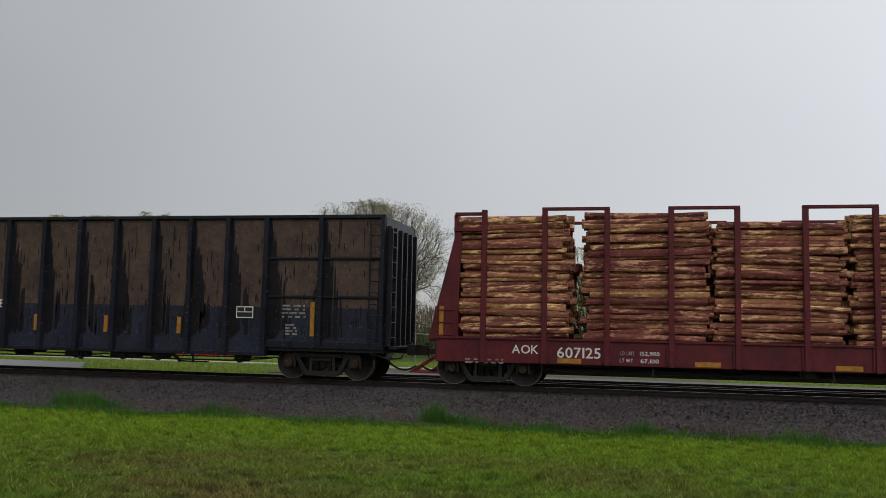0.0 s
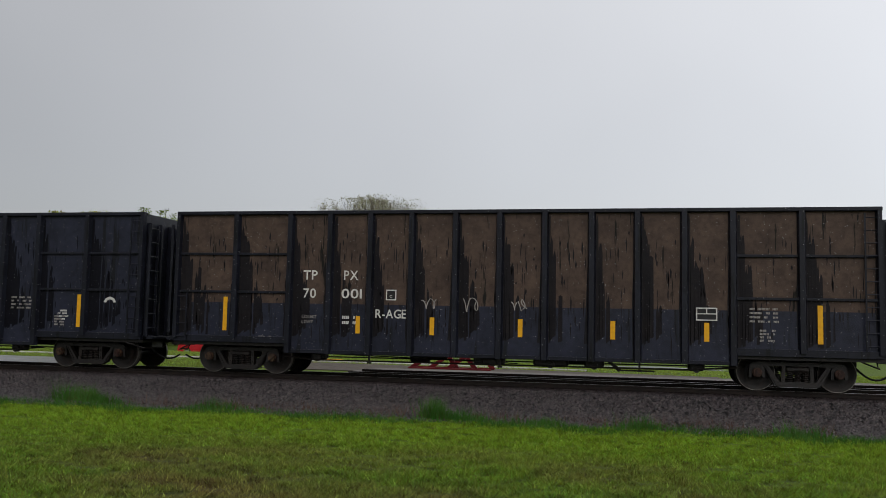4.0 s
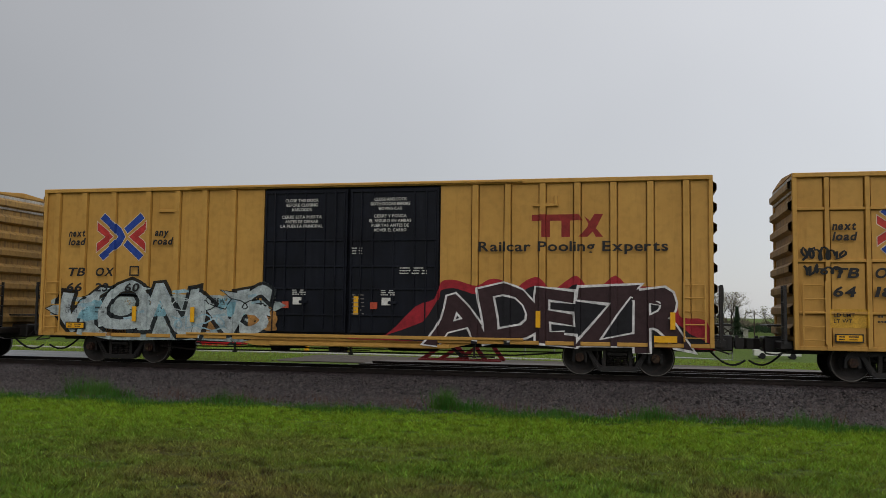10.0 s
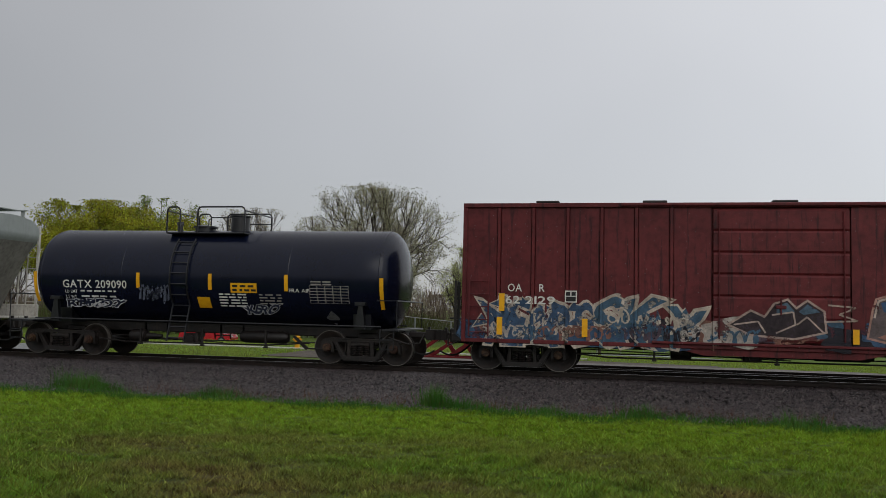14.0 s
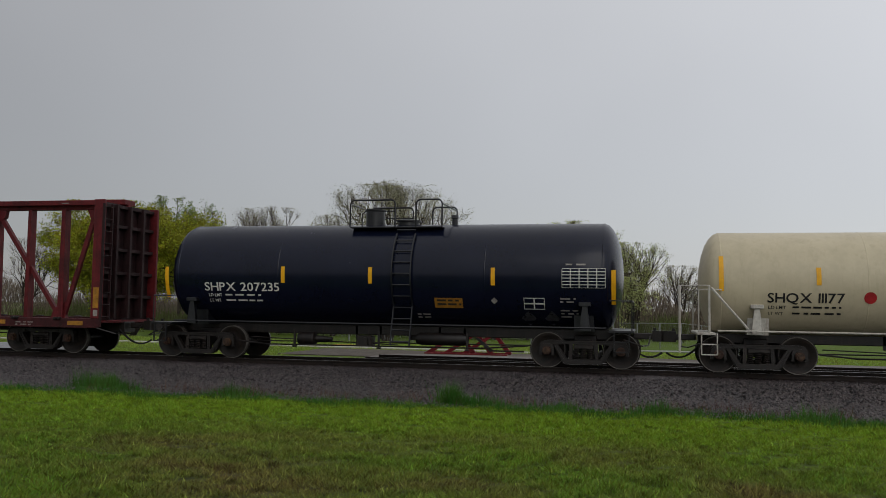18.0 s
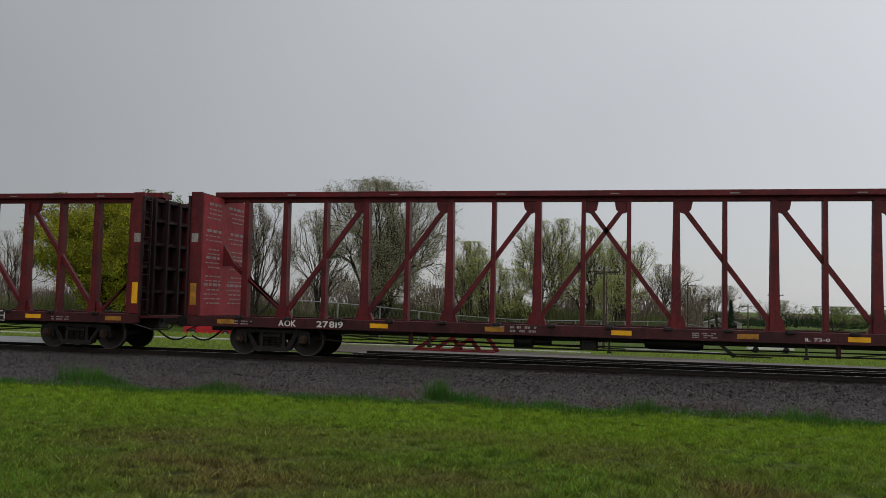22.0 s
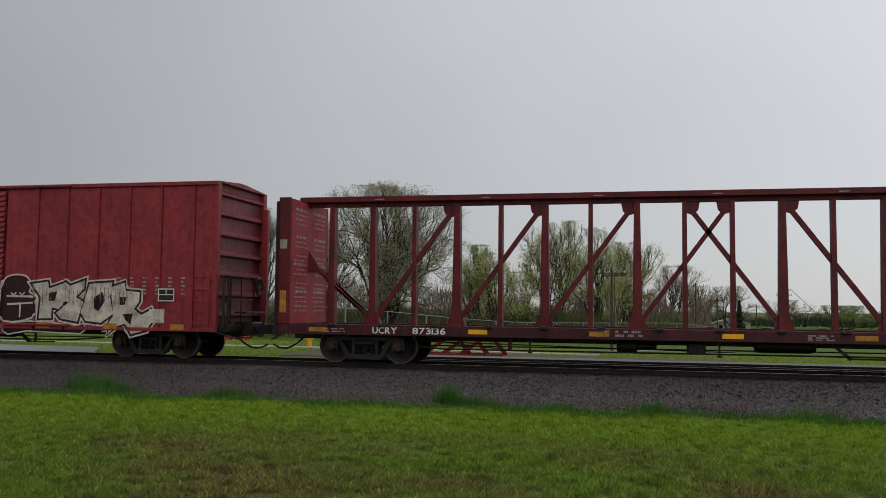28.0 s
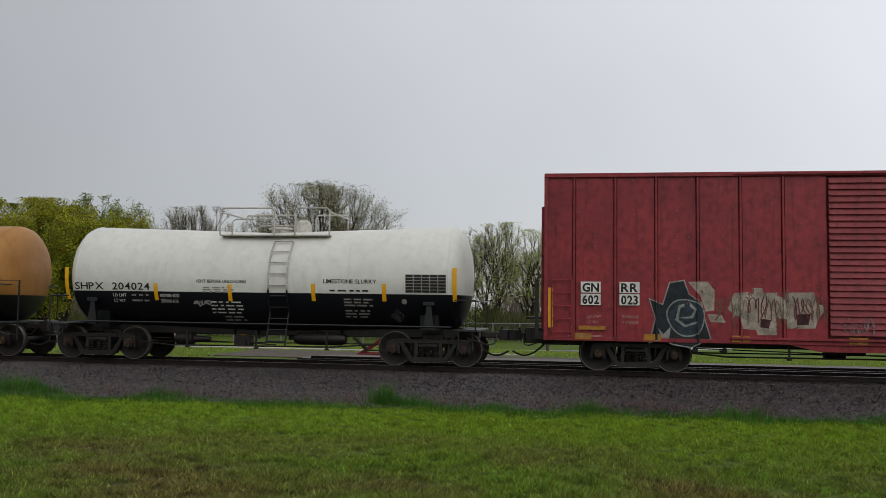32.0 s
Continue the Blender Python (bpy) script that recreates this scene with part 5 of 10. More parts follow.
def spring_mesh():
    s = Shape()
    for x in (-0.19, 0.0, 0.19):
        for k in range(5):
            z = 0.25 + 0.05 * k
            s.lathe([(0, 0.05), (0.018, 0.088), (0.03, 0.088), (0.05, 0.05)], (x, -0.02, z), "z", 10)
    return s.mesh("spring_nest", M["steel"])


def cap_mesh():
    s = Shape().cyl((0, -0.06, 0), (0, 0.06, 0), 0.115, n=16).cyl((0, -0.11, 0), (0, -0.06, 0), 0.095, n=16).cyl((0, -0.135, 0), (0, -0.11, 0), 0.05, n=10)
    for k in range(3):
        a = k * 2.09
        s.cyl((0.06 * math.cos(a), -0.14, 0.06 * math.sin(a)), (0.06 * math.cos(a), -0.11, 0.06 * math.sin(a)), 0.016, n=6)
    return s.mesh("end_cap", M["cap"])


def truck(car, cx, x):
    """One truck at x: side frames, bolster, springs, and two wheelsets that roll."""
    for sg in (-1, 1):
        f = put("side_frame", shared("side_frame", frame_mesh), car, pose(x, sg * 1.0, 0))
        put("spring_nest", shared("spring_nest", spring_mesh), f)
    put("bolster", shared("bolster", lambda: Shape().box(-0.2, 0.2, -1.0, 1.0, 0.42, 0.72, 0.03).box(-0.3, 0.3, -0.35, 0.35, 0.5, 0.85, 0.03).mesh("bolster", M["steel"])), car, pose(x, 0, 0))
    put("brake_beam", shared("brake_beam", lambda: Shape().box(-0.42, -0.36, -0.8, 0.8, 0.3, 0.42).box(0.36, 0.42, -0.8, 0.8, 0.3, 0.42).mesh("brake_beam", M["steel"])), car, pose(x, 0, 0))
    for dx in (-WB, WB):
        a = put("wheelset", shared("axle", lambda: Shape().cyl((0, -1.1, 0), (0, 1.1, 0), 0.085, n=12).mesh("axle", M["steel"])), car, pose(x + dx, 0, RW))
        put("wheel", shared("wheel", wheel_mesh), a, pose(0, -0.755, 0))
        put("wheel", shared("wheel", wheel_mesh), a, pose(0, 0.755, 0, 0, 0, 180))
        put("end_cap", shared("end_cap", cap_mesh), a, pose(0, -1.09, 0))
        put("end_cap", shared("end_cap", cap_mesh), a, pose(0, 1.09, 0, 0, 0, 180))
        AXLES.append((a, cx, x + dx))


def coupler_mesh():
    s = Shape().box(0.0, 0.55, -0.07, 0.07, 0.76, 0.92, 0.02)
    s.prism([(0.5, -0.14), (0.72, -0.16), (0.86, -0.06), (0.80, 0.0), (0.72, -0.02), (0.72, 0.1), (0.82, 0.16), (0.66, 0.2), (0.5, 0.13)], "z", 0.71, 0.99)
    s.box(0.52, 0.6, -0.03, 0.03, 0.99, 1.06)
    return s.mesh("coupler", M["steel"])


def hose_mesh():
    s, pts = Shape(), []
    for k in range(9):
        t = k / 8
        pts.append((-0.1 + 0.95 * t, -0.32 + 0.25 * t, 0.72 - 0.42 * math.sin(math.pi * min(t * 0.75, 1))))
    return s.tube(pts, 0.028, 6).mesh("air_hose", M["rubber"])


def rig(car, cx, trucks, left, right, sill=(0.66, 0.95), wide=0.32, gear=True):
    """Centre sill, couplers, hoses and trucks. left, right: where it couples to its neighbours."""
    for x in trucks:
        truck(car, cx, x)
    part("centre_sill", Shape().box(left + 0.85, right - 0.85, -wide, wide, sill[0], sill[1], 0.02), M["steel"], car)
    for x, turn in ((left + 0.80, 180), (right - 0.80, 0)):
        put("coupler", shared("coupler", coupler_mesh), car, pose(x, 0, 0, 0, 0, turn))
        put("air_hose", shared("air_hose", hose_mesh), car, pose(x - (0.1 if turn == 0 else -0.1), 0, 0, 0, 0, turn))
        s = Shape().tube([(x - 0.2 * (1 if turn == 0 else -1), -1.45, 0.78), (x + 0.25 * (1 if turn == 0 else -1), -1.2, 0.62), (x + 0.4 * (1 if turn == 0 else -1), -0.45, 0.62), (x + 0.45 * (1 if turn == 0 else -1), -0.15, 0.85)], 0.02, 5)
        part("uncoupling_lever", s, M["steel"], car)
    a, b = min(trucks), max(trucks)
    s = Shape()
    s.cyl((a + 1.3, -0.55, 0.5), (b - 1.3, -0.62, 0.55), 0.018, n=5).cyl((a + 1.5, -0.8, 0.62), (0.4, -0.75, 0.48), 0.015, n=5)
    part("brake_rod", s, M["steel"], car)
    part("train_pipe", Shape().tube([(a + 1.35, -1.22, 0.52), (a + 2.2, -1.22, 0.44), (b - 2.6, -1.22, 0.47), (b - 1.4, -1.22, 0.56)], 0.022, 6), M["steel"], car)
    for f in (0.2, 0.5, 0.8):
        x = a + 1.4 + (b - a - 2.8) * f
        part("pipe_hanger", Shape().box(x - 0.025, x + 0.025, -1.25, -1.2, 0.4, 0.85).box(x - 0.06, x + 0.06, -1.26, -1.18, 0.38, 0.43, 0.01), M["steel"], car)
    if not gear:
        return
    part("air_reservoir", Shape().lathe([(-0.75, 0.0), (-0.72, 0.12), (-0.6, 0.17), (0.6, 0.17), (0.72, 0.12), (0.75, 0.0)], (1.6, -0.6, 0.66), "x", 16), M["steel"], car)
    part("brake_valve", Shape().box(-0.75, -0.3, -0.95, -0.55, 0.42, 0.72, 0.04).cyl((-0.5, -1.02, 0.55), (-0.5, -0.9, 0.55), 0.12, n=12), M["steel"], car)
    part("brake_cylinder", Shape().lathe([(-0.4, 0.0), (-0.38, 0.16), (-0.3, 0.19), (0.1, 0.19), (0.14, 0.1), (0.6, 0.06), (0.62, 0.0)], (-2.1, -0.75, 0.6), "x", 14), M["steel"], car)
    part("brake_lever", Shape().prism([(2.6, 0.72), (2.68, 0.74), (3.1, 0.4), (3.0, 0.36)], "y", -1.05, -1.0).box(3.0, 3.9, -1.04, -1.0, 0.38, 0.42, 0.008), M["steel"], car)


def car_at(name, label, cx, category="railcar", group="cars of the train"):
    c = thing(name, label, category, cx, YC, 0, group)
    CARS.append((c, cx))
    return c


def strip_mark(car, x, z0, z1, w=0.14, y=-1.612, mat="reflect"):
    part("reflector_strip", Shape().box(x - w / 2, x + w / 2, y - 0.004, y, z0, z1), M[mat], car)


def plate(car, x, z, w=0.42, h=0.3, y=-1.608):
    """A framed stencil panel."""
    s = Shape().box(x - w / 2, x + w / 2, y - 0.004, y, z - h / 2, z + h / 2)
    p = part("stencil_frame", s, M["letter"], car)
    part("stencil_panel", Shape().box(x - w / 2 + 0.03, x - 0.015, y - 0.008, y - 0.003, z + 0.02, z + h / 2 - 0.03).box(x + 0.015, x + w / 2 - 0.03, y - 0.008, y - 0.003, z + 0.02, z + h / 2 - 0.03).box(x - w / 2 + 0.03, x + w / 2 - 0.03, y - 0.008, y - 0.003, z - h / 2 + 0.03, z - 0.005), M["darkletter"], p)


def ladder(car, x, z0, z1, n, mat, y=-1.64, w=0.4, both=True):
    for sg in ((-1, 1) if both else (-1,)):
        s = Shape()
        for k in range(n):
            z = z0 + (z1 - z0) * k / (n - 1)
            s.cyl((x - w / 2, -sg * y, z), (x + w / 2, -sg * y, z), 0.014, n=5)
        for xx in (x - w / 2, x + w / 2):
            s.box(xx - 0.02, xx + 0.02, -sg * y - 0.012, -sg * y + 0.012, z0 - 0.1, z1 + 0.1)
        part("ladder", s, mat, car)


def end_ladder(car, x, sgn, z0, z1, n, mat):
    s = Shape()
    for k in range(n):
        z = z0 + (z1 - z0) * k / (n - 1)
        s.cyl((x + sgn * 0.06, -1.5, z), (x + sgn * 0.06, -1.1, z), 0.014, n=5)
    for yy in (-1.5, -1.1):
        s.box(x, x + sgn * 0.07, yy - 0.02, yy + 0.02, z0 - 0.1, z1 + 0.1)
    part("end_ladder", s, mat, car)


# ---- black open gondolas ----
M["stain"] = surface("black_run_stain", "18161a", "231f20", 0.5, 0.0, 2, 0.7, "0d0b0e", 0.2, 45, spec=0.12, dirt_shade=0.3, flecks=0.075)
M["stain_black"] = surface("deep_black_run_stain", "0c0c12", "13131b", 0.55, 0.0, 2, 0.7, "060607", 0.2, 45, spec=0.12, dirt_shade=0.3, flecks=0.075)
GPOSTS = (0, 1.16, 2.34, 3.47, 4.6, 5.74, 7.32, 9.05)


def gondola(cx, left, right, brown, number, seed, rz, lift, spots, strips, chalk=False):
    car = car_at("gondola_car", "tall open gondola car, " + ("black with brown rusted upper panels" if brown else "weathered black paint and yellow strips"), cx)
    rig(car, cx, (-7.27, 7.27), left - cx, right - cx, (0.6, 0.95))
    h, zt, zb = 9.12, 4.42, 0.98
    ps = sorted({s * p for p in GPOSTS for s in (-1, 1)})
    for sg in (-1, 1):
        y0, y1 = sg * 1.50, sg * 1.44
        for a, b in zip(ps, ps[1:]):
            low = 0.7 if abs(a + b) / 2 < 5.6 else zb
            part("side_panel", Shape().box(a, b, y0, y1, low if not brown else 1.95, zt - 0.05), M["gonbrown"] if brown else M["gonpanel"], car)
            if brown:
                part("lower_panel", Shape().box(a, b, y0, y1, low, 1.95), M["gonpanel"], car)
        for p in ps:
            low = 0.62 if abs(p) < 6.5 else 0.95
            w = 0.09 if abs(p) < 9 else 0.07
            part("side_post", Shape().prism([(p - w * 1.15, sg * 1.50), (p + w * 1.15, sg * 1.50), (p + w * 0.7, sg * 1.62), (p - w * 0.7, sg * 1.62)], "z", low, zt - 0.02), M["gonblack"], car)
        part("top_chord", Shape().box(-h, h, sg * 1.40, sg * 1.605, zt - 0.06, zt + 0.04, 0.015), M["gonblack"], car)
        part("side_sill", Shape().box(-h, -5.7, sg * 1.42, sg * 1.56, zb - 0.12, zb + 0.06, 0.01).box(5.7, h, sg * 1.42, sg * 1.56, zb - 0.12, zb + 0.06, 0.01).box(-5.75, 5.75, sg * 1.42, sg * 1.54, 0.62, 0.72, 0.01), M["gonblack"], car)
        for e in (-1, 1):
            for z in (2.24, 3.28):
                part("rib", Shape().box(e * 5.8, e * 7.24, sg * 1.50, sg * 1.56, z - 0.035, z + 0.035, 0.01).box(e * 7.4, e * 9.0, sg * 1.50, sg * 1.56, z - 0.035, z + 0.035, 0.01), M["gonblack"], car)
    for e in (-1, 1):
        part("end_wall", Shape().box(e * h, e * (h - 0.06), -1.5, 1.5, zb, zt), M["gonblack"], car)
        for yy in (-1.35, -0.8, -0.25, 0.3, 0.85, 1.4):
            part("end_post", Shape().box(e * h, e * (h + 0.12), yy - 0.05, yy + 0.05, zb - 0.1, zt - 0.25, 0.01), M["gonblack"], car)
        end_ladder(car, e * (h + 0.12), e, 1.2, 4.0, 8, M["gonblack"])
        part("end_platform", Shape().box(e * (h - 0.3), e * (h + 0.28), -1.4, 1.4, 0.88, 0.96, 0.01), M["gonblack"], car)
    rnd = random.Random(seed)
    for a, b in zip(ps, ps[1:]):                 # black runs spreading down from each post, and scattered strokes
        if b - a < 0.5:
            continue
        x0, w = a + 0.09, b - a - 0.2
        lead, x, polys = rnd.uniform(0.35, 0.65 if brown else 0.8) * w, a + 0.09, []
        while x < x0 + lead:                     # ragged columns, starting lower the farther they are from the post
            u, wd = (x - x0) / lead, rnd.uniform(0.03, 0.1)
            top = zt - 0.12 - 2.3 * u ** 0.8 + rnd.uniform(-0.35, 0.25) * min(1, u * 5)
            foot = 1.05 + rnd.uniform(0, 0.5) * u
            top = max(min(top, zt - 0.12), foot + 0.3)
            polys.append([(x - 0.008, foot), (x + wd + 0.008, foot + rnd.uniform(0, 0.1)), (x + wd, top - 0.3 * rnd.random()), (x + wd * rnd.uniform(0.3, 0.7), top), (x, top - 0.3 * rnd.random())])
            x += wd
            if u > 0.3 and rnd.random() < 0.25:
                x += rnd.uniform(0.02, 0.08)
        for k in range(rnd.randrange(14, 26)):
            px, pz, ln = x0 + lead * 0.5 + rnd.uniform(0, w - lead * 0.5), rnd.uniform(1.3, zt - 0.5), rnd.uniform(0.08, 0.5)
            wd = rnd.uniform(0.008, 0.035)
            polys.append([(px, pz), (px + wd, pz - ln * 0.3), (px + wd * 0.6, pz - ln), (px - wd * 0.5, pz - ln * 0.6)])
        polys.append([(b - 0.09, zt - 1.0), (b - 0.09, 1.05), (b - 0.09 - 0.12 * rnd.random(), 1.05), (b - 0.13, 2.2)])
        flat(car, "stain", polys, M["stain"] if brown else M["stain_black"], -1.5025)
    part("floor_plate", Shape().box(-h, h, -1.44, 1.44, 0.78, 0.86), M["steel"], car)
    ladder(car, 8.9, 1.15, 4.2, 11, M["gonblack"], -1.60, 0.36)
    ladder(car, -8.9, 1.0, 2.1, 4, M["gonblack"], -1.60, 0.36)
    L, D = M["letter"], M["dimletter"]
    yy = -1.505
    writing(car, "TP", -5.35, lift + 2.62, 0.26, L, yy, 0.40)
    writing(car, "PX", -4.2, lift + 2.62, 0.26, L, yy, 0.40)
    writing(car, number[:2], -5.34, lift + 2.13, 0.26, L, yy, 0.36)
    writing(car, number[2:], -4.26, lift + 2.13, 0.26, L, yy, 0.57)
    part("stencil_frame", Shape().box(-3.02, -2.74, yy - 0.004, yy, rz + 0.47, rz + 0.75), L, car)
    part("stencil_panel", Shape().box(-2.99, -2.77, yy - 0.007, yy - 0.003, rz + 0.5, rz + 0.72), M["darkletter"], car)
    writing(car, "C", -2.92, rz + 0.53, 0.08, L, yy - 0.009, 0.07)
    writing(car, "R-AGE", -3.3, rz, 0.24, L, yy, 0.84)
    writing(car, "LDLMT", -5.36, lift + 1.58, 0.09, D, yy, 0.42)
    writing(car, "LTWT", -5.36, lift + 1.44, 0.09, D, yy, 0.32)
    bars(car, -4.22, -3.77, lift + 1.66, 2, L, yy, 0.08, 0.14, seed)
    xp, xq, zq = spots                           # measures, and the framed plate
    bars(car, xp, xp + 0.68, 2.02, 4, D, yy, 0.05, 0.1, seed + 3)
    bars(car, 6.35, 6.72, 1.5, 4, D, yy, 0.05, 0.08, seed + 4)
    bars(car, -6.6, -6.2, 1.06, 1, D, yy, 0.03, 0.08, seed + 5)
    if brown:
        plate(car, xq, zq, 0.5, 0.32, yy)
    else:
        for k, w in enumerate((0.12, 0.2, 0.24, 0.14)):
            bars(car, xq - w, xq + w, zq - 0.12 - 0.08 * k, 1, L, yy, 0.05, 0.1, seed + 20 + k)
        arch = [(math.cos(a), math.sin(a)) for a in (0.2, 0.8, 1.57, 2.34, 2.94)]
        flat(car, "emblem", [[(xq + 1.45 + 0.2 * p[0], zq + 0.08 + 0.2 * p[1]), (xq + 1.45 + 0.2 * q[0], zq + 0.08 + 0.2 * q[1]), (xq + 1.45 + 0.12 * q[0], zq + 0.08 + 0.12 * q[1]), (xq + 1.45 + 0.12 * p[0], zq + 0.08 + 0.12 * p[1])] for p, q in zip(arch, arch[1:])], L, yy)
    if chalk:                                    # faint chalk outlines
        for x in (-1.85, -0.75, 0.5):
            scrawl(car, x - 0.2, x + 0.25, 1.75, 2.2, D, int(60 + x * 10), y=yy, strokes=2, r=0.012)
    for k, x in enumerate(strips):
        tall = k in (0, len(strips) - 1)
        on_post = min(abs(abs(x) - q) for q in GPOSTS) < 0.17
        strip_mark(car, x, 1.18, 2.1 if tall else 1.64, 0.12, -1.622 if on_post else -1.506, "reflect" if not brown or seed % 2 else "reflect_dirty")
    for x, w in ((-5.0, 0.2), (-0.2, 0.3), (1.3, 0.45), (2.4, 0.25), (4.9, 0.2)):      # gear below the sill
        part("brake_gear", Shape().box(x - w, x + w, -1.15, -0.8, 0.44, 0.66, 0.05).cyl((x, -1.2, 0.5), (x, -1.1, 0.5), 0.1, n=10), M["steel"], car)
    return car


gondola(-14.72, -24.38, -5.0, 1, "70027", 2, 1.82, 0.0, (6.25, 5.15, 1.8), (-7.58, -3.65, -1.34, 0.92, 3.19, 7.11))
gondola(-34.10, -43.72, -24.38, 0, "70096", 3, 1.89, 0.16, (4.86, 6.6, 1.76), (-7.4, -3.5, -1.16, 1.15, 3.43, 7.32))
gondola(-53.35, -62.98, -43.72, 1, "70001", 5, 1.6, -0.02, (6.12, 5.12, 1.85), (-7.6, -3.78, -1.76, 0.55, 2.87, 5.12, 7.72), True)
gondola(-72.60, -82.45, -62.98, 0, "70112", 7, 1.4, -0.08, (4.9, 6.65, 1.78), (-7.36, -3.51, -1.22, 1.12, 3.49, 7.2))


# ---- log flat ----


def log_mesh(length, r, seed):
    rnd = random.Random(seed)
    s, n, k = Shape(), 10, 7
    ph, bend, crook = [rnd.uniform(0, 6.28) for _ in range(3)], rnd.uniform(-0.05, 0.05), rnd.uniform(-0.03, 0.03)
    taper = rnd.uniform(-0.12, 0.12)
    rings = []
    for i in range(k):
        t = i / (k - 1)
        c = (length * (t - 0.5), crook * math.sin(t * 3.1), bend * math.sin(t * 3.1))
        row = []
        for j in range(n):
            a = 6.283 * j / n
            q = r * (1 + taper * (t - 0.5)) * (1 + 0.05 * math.sin(3 * a + ph[0] + t * 3) + 0.05 * math.sin(2 * a + ph[1]) + rnd.uniform(-0.07, 0.07))
            row.append((c[0], c[1] + q * math.cos(a), c[2] + q * math.sin(a)))
        rings.append(row)
    s.add([p for row in rings for p in row], [(i * n + j, i * n + (j + 1) % n, (i + 1) * n + (j + 1) % n, (i + 1) * n + j) for i in range(k - 1) for j in range(n)])
    s.slot = 1
    s.add(rings[0] + rings[-1], [tuple(range(n)), tuple(range(n, 2 * n))])
    return s


def log_flat(cx):
    car = car_at("log_flat_car", "dark red bulkhead flat car with steel stakes, loaded with logs", cx)
    O = -cx
    rig(car, cx, (-2.89 + O, 13.9 + O), -5.0 - cx, 16.1 + O, (0.3, 0.95), 0.25)
    x0, x1, m = -4.39 + O, 15.4 + O, M["logcar"]
    part("deck", Shape().box(x0, x1, -1.4, 1.4, 1.12, 1.22, 0.01), m, car)
    for sg in (-1, 1):
        part("side_sill", Shape().box(x0 + 0.2, x1 - 0.2, sg * 1.50, sg * 1.40, 0.62, 1.25, 0.015), m, car)
        part("sill_flange", Shape().box(x0 + 0.2, x1 - 0.2, sg * 1.56, sg * 1.36, 1.22, 1.27, 0.005), m, car)
    k = 0
    xp = -2.95
    while xp < 14.6:
        for sg in (-1, 1):
            top = 4.56
            part("stake", Shape().box(xp - 0.07 + O, xp + 0.07 + O, sg * 1.58, sg * 1.46, 0.62, top, 0.012), m, car)
            part("stake_pocket", Shape().box(xp - 0.13 + O, xp + 0.13 + O, sg * 1.54, sg * 1.49, 0.66, 1.2, 0.01), m, car)
        if k % 2 == 1:
            for sg in (-1, 1):
                part("stake_tie", Shape().box(xp - 0.07 + O, xp + 1.63 + O, sg * 1.58, sg * 1.46, 4.53, 4.61, 0.01), m, car)
        xp += 1.565
        k += 1
    for e, xe in ((-1, x0), (1, x1)):
        for sg in (-1, 1):
            part("bulkhead_side", Shape().prism([(xe, 1.2), (xe - e * 0.75, 4.25), (xe - e * 0.85, 4.25), (xe - e * 0.75, 1.2)], "y", sg * 1.52, sg * 1.46), m, car)
            part("bulkhead_cap", Shape().box(xe - e * 0.66, xe - e * 1.5, sg * 1.56, sg * 1.42, 4.42, 4.5, 0.01).box(xe - e * 0.64, xe - e * 1.5, sg * 1.57, sg * 1.45, 4.0, 4.1, 0.01), m, car)
        part("bulkhead", Shape().prism([(xe - e * 0.62, 4.45), (xe - e * 0.72, 4.45), (xe - e * 0.78, 1.2), (xe - e * 0.68, 1.2)], "y", -1.46, 1.46), m, car)
        ladder(car, xe - e * 0.45, 1.3, 1.95, 3, m, -1.55, 0.5)
    strip_mark(car, -4.05 + O, 1.25, 2.05, 0.11, -1.53, "reflect_dirty")
    for xx in (-0.75, 2.6, 5.8):
        part("reflector_strip", Shape().box(xx - 0.3 + O, xx + 0.3 + O, -1.508, -1.503, 0.66, 0.78), M["reflect_dirty"], car)
    y = -1.506
    writing(car, "AOK", -2.2 + O, 0.88, 0.22, M["letter"], y, 0.68)
    writing(car, "607125", -1.05 + O, 0.80, 0.27, M["letter"], y, 1.08)
    writing(car, "LT WT", 0.5 + O, 0.72, 0.1, M["letter"], y, 0.32)
    writing(car, "67,100", 1.0 + O, 0.72, 0.1, M["letter"], y, 0.44)
    writing(car, "LD LMT", 0.5 + O, 0.9, 0.1, M["dimletter"], y, 0.36)
    writing(car, "152,900", 1.0 + O, 0.9, 0.1, M["letter"], y, 0.46)
    bars(car, -3.4 + O, -2.4 + O, 0.72, 2, M["dimletter"], y, 0.04, 0.08, 4)
    rnd = random.Random(8)
    for b, (a0, a1) in enumerate(((-3.62, -0.82), (-0.38, 2.7), (2.78, 5.78), (5.95, 8.9), (9.1, 12.0), (12.1, 14.9))):
        bun = thing("log_stack", "stack of cut pine logs, brown bark partly stripped to pale wood", "logs", cx, YC, 0, "log stacks on the flat car")
        CARS.append((bun, cx))
        z, row, rest = 1.24, 0, Shape()
        skew = rnd.uniform(-0.02, 0.02)
        while z < 4.28 + 0.1 * math.sin(b * 2.3):
            r = rnd.choice((0.055, 0.065, 0.075, 0.085, 0.1))
            ln = (a1 - a0) * rnd.uniform(0.94, 1.03)
            mid = (a0 + a1) / 2 + O + rnd.uniform(-0.09, 0.09)
            me = log_mesh(ln, r, 100 * b + row).mesh("log", [M["log_bare"] if rnd.random() < 0.5 else M["bark_log"], M["log_end"]])
            tilt = skew * 60 + rnd.uniform(-2.2, 2.2)
            put("log", me, bun, pose(mid, -1.27 + rnd.uniform(-0.09, 0.06), z + r, rnd.uniform(0, 360), tilt, rnd.uniform(-1.2, 1.2)))
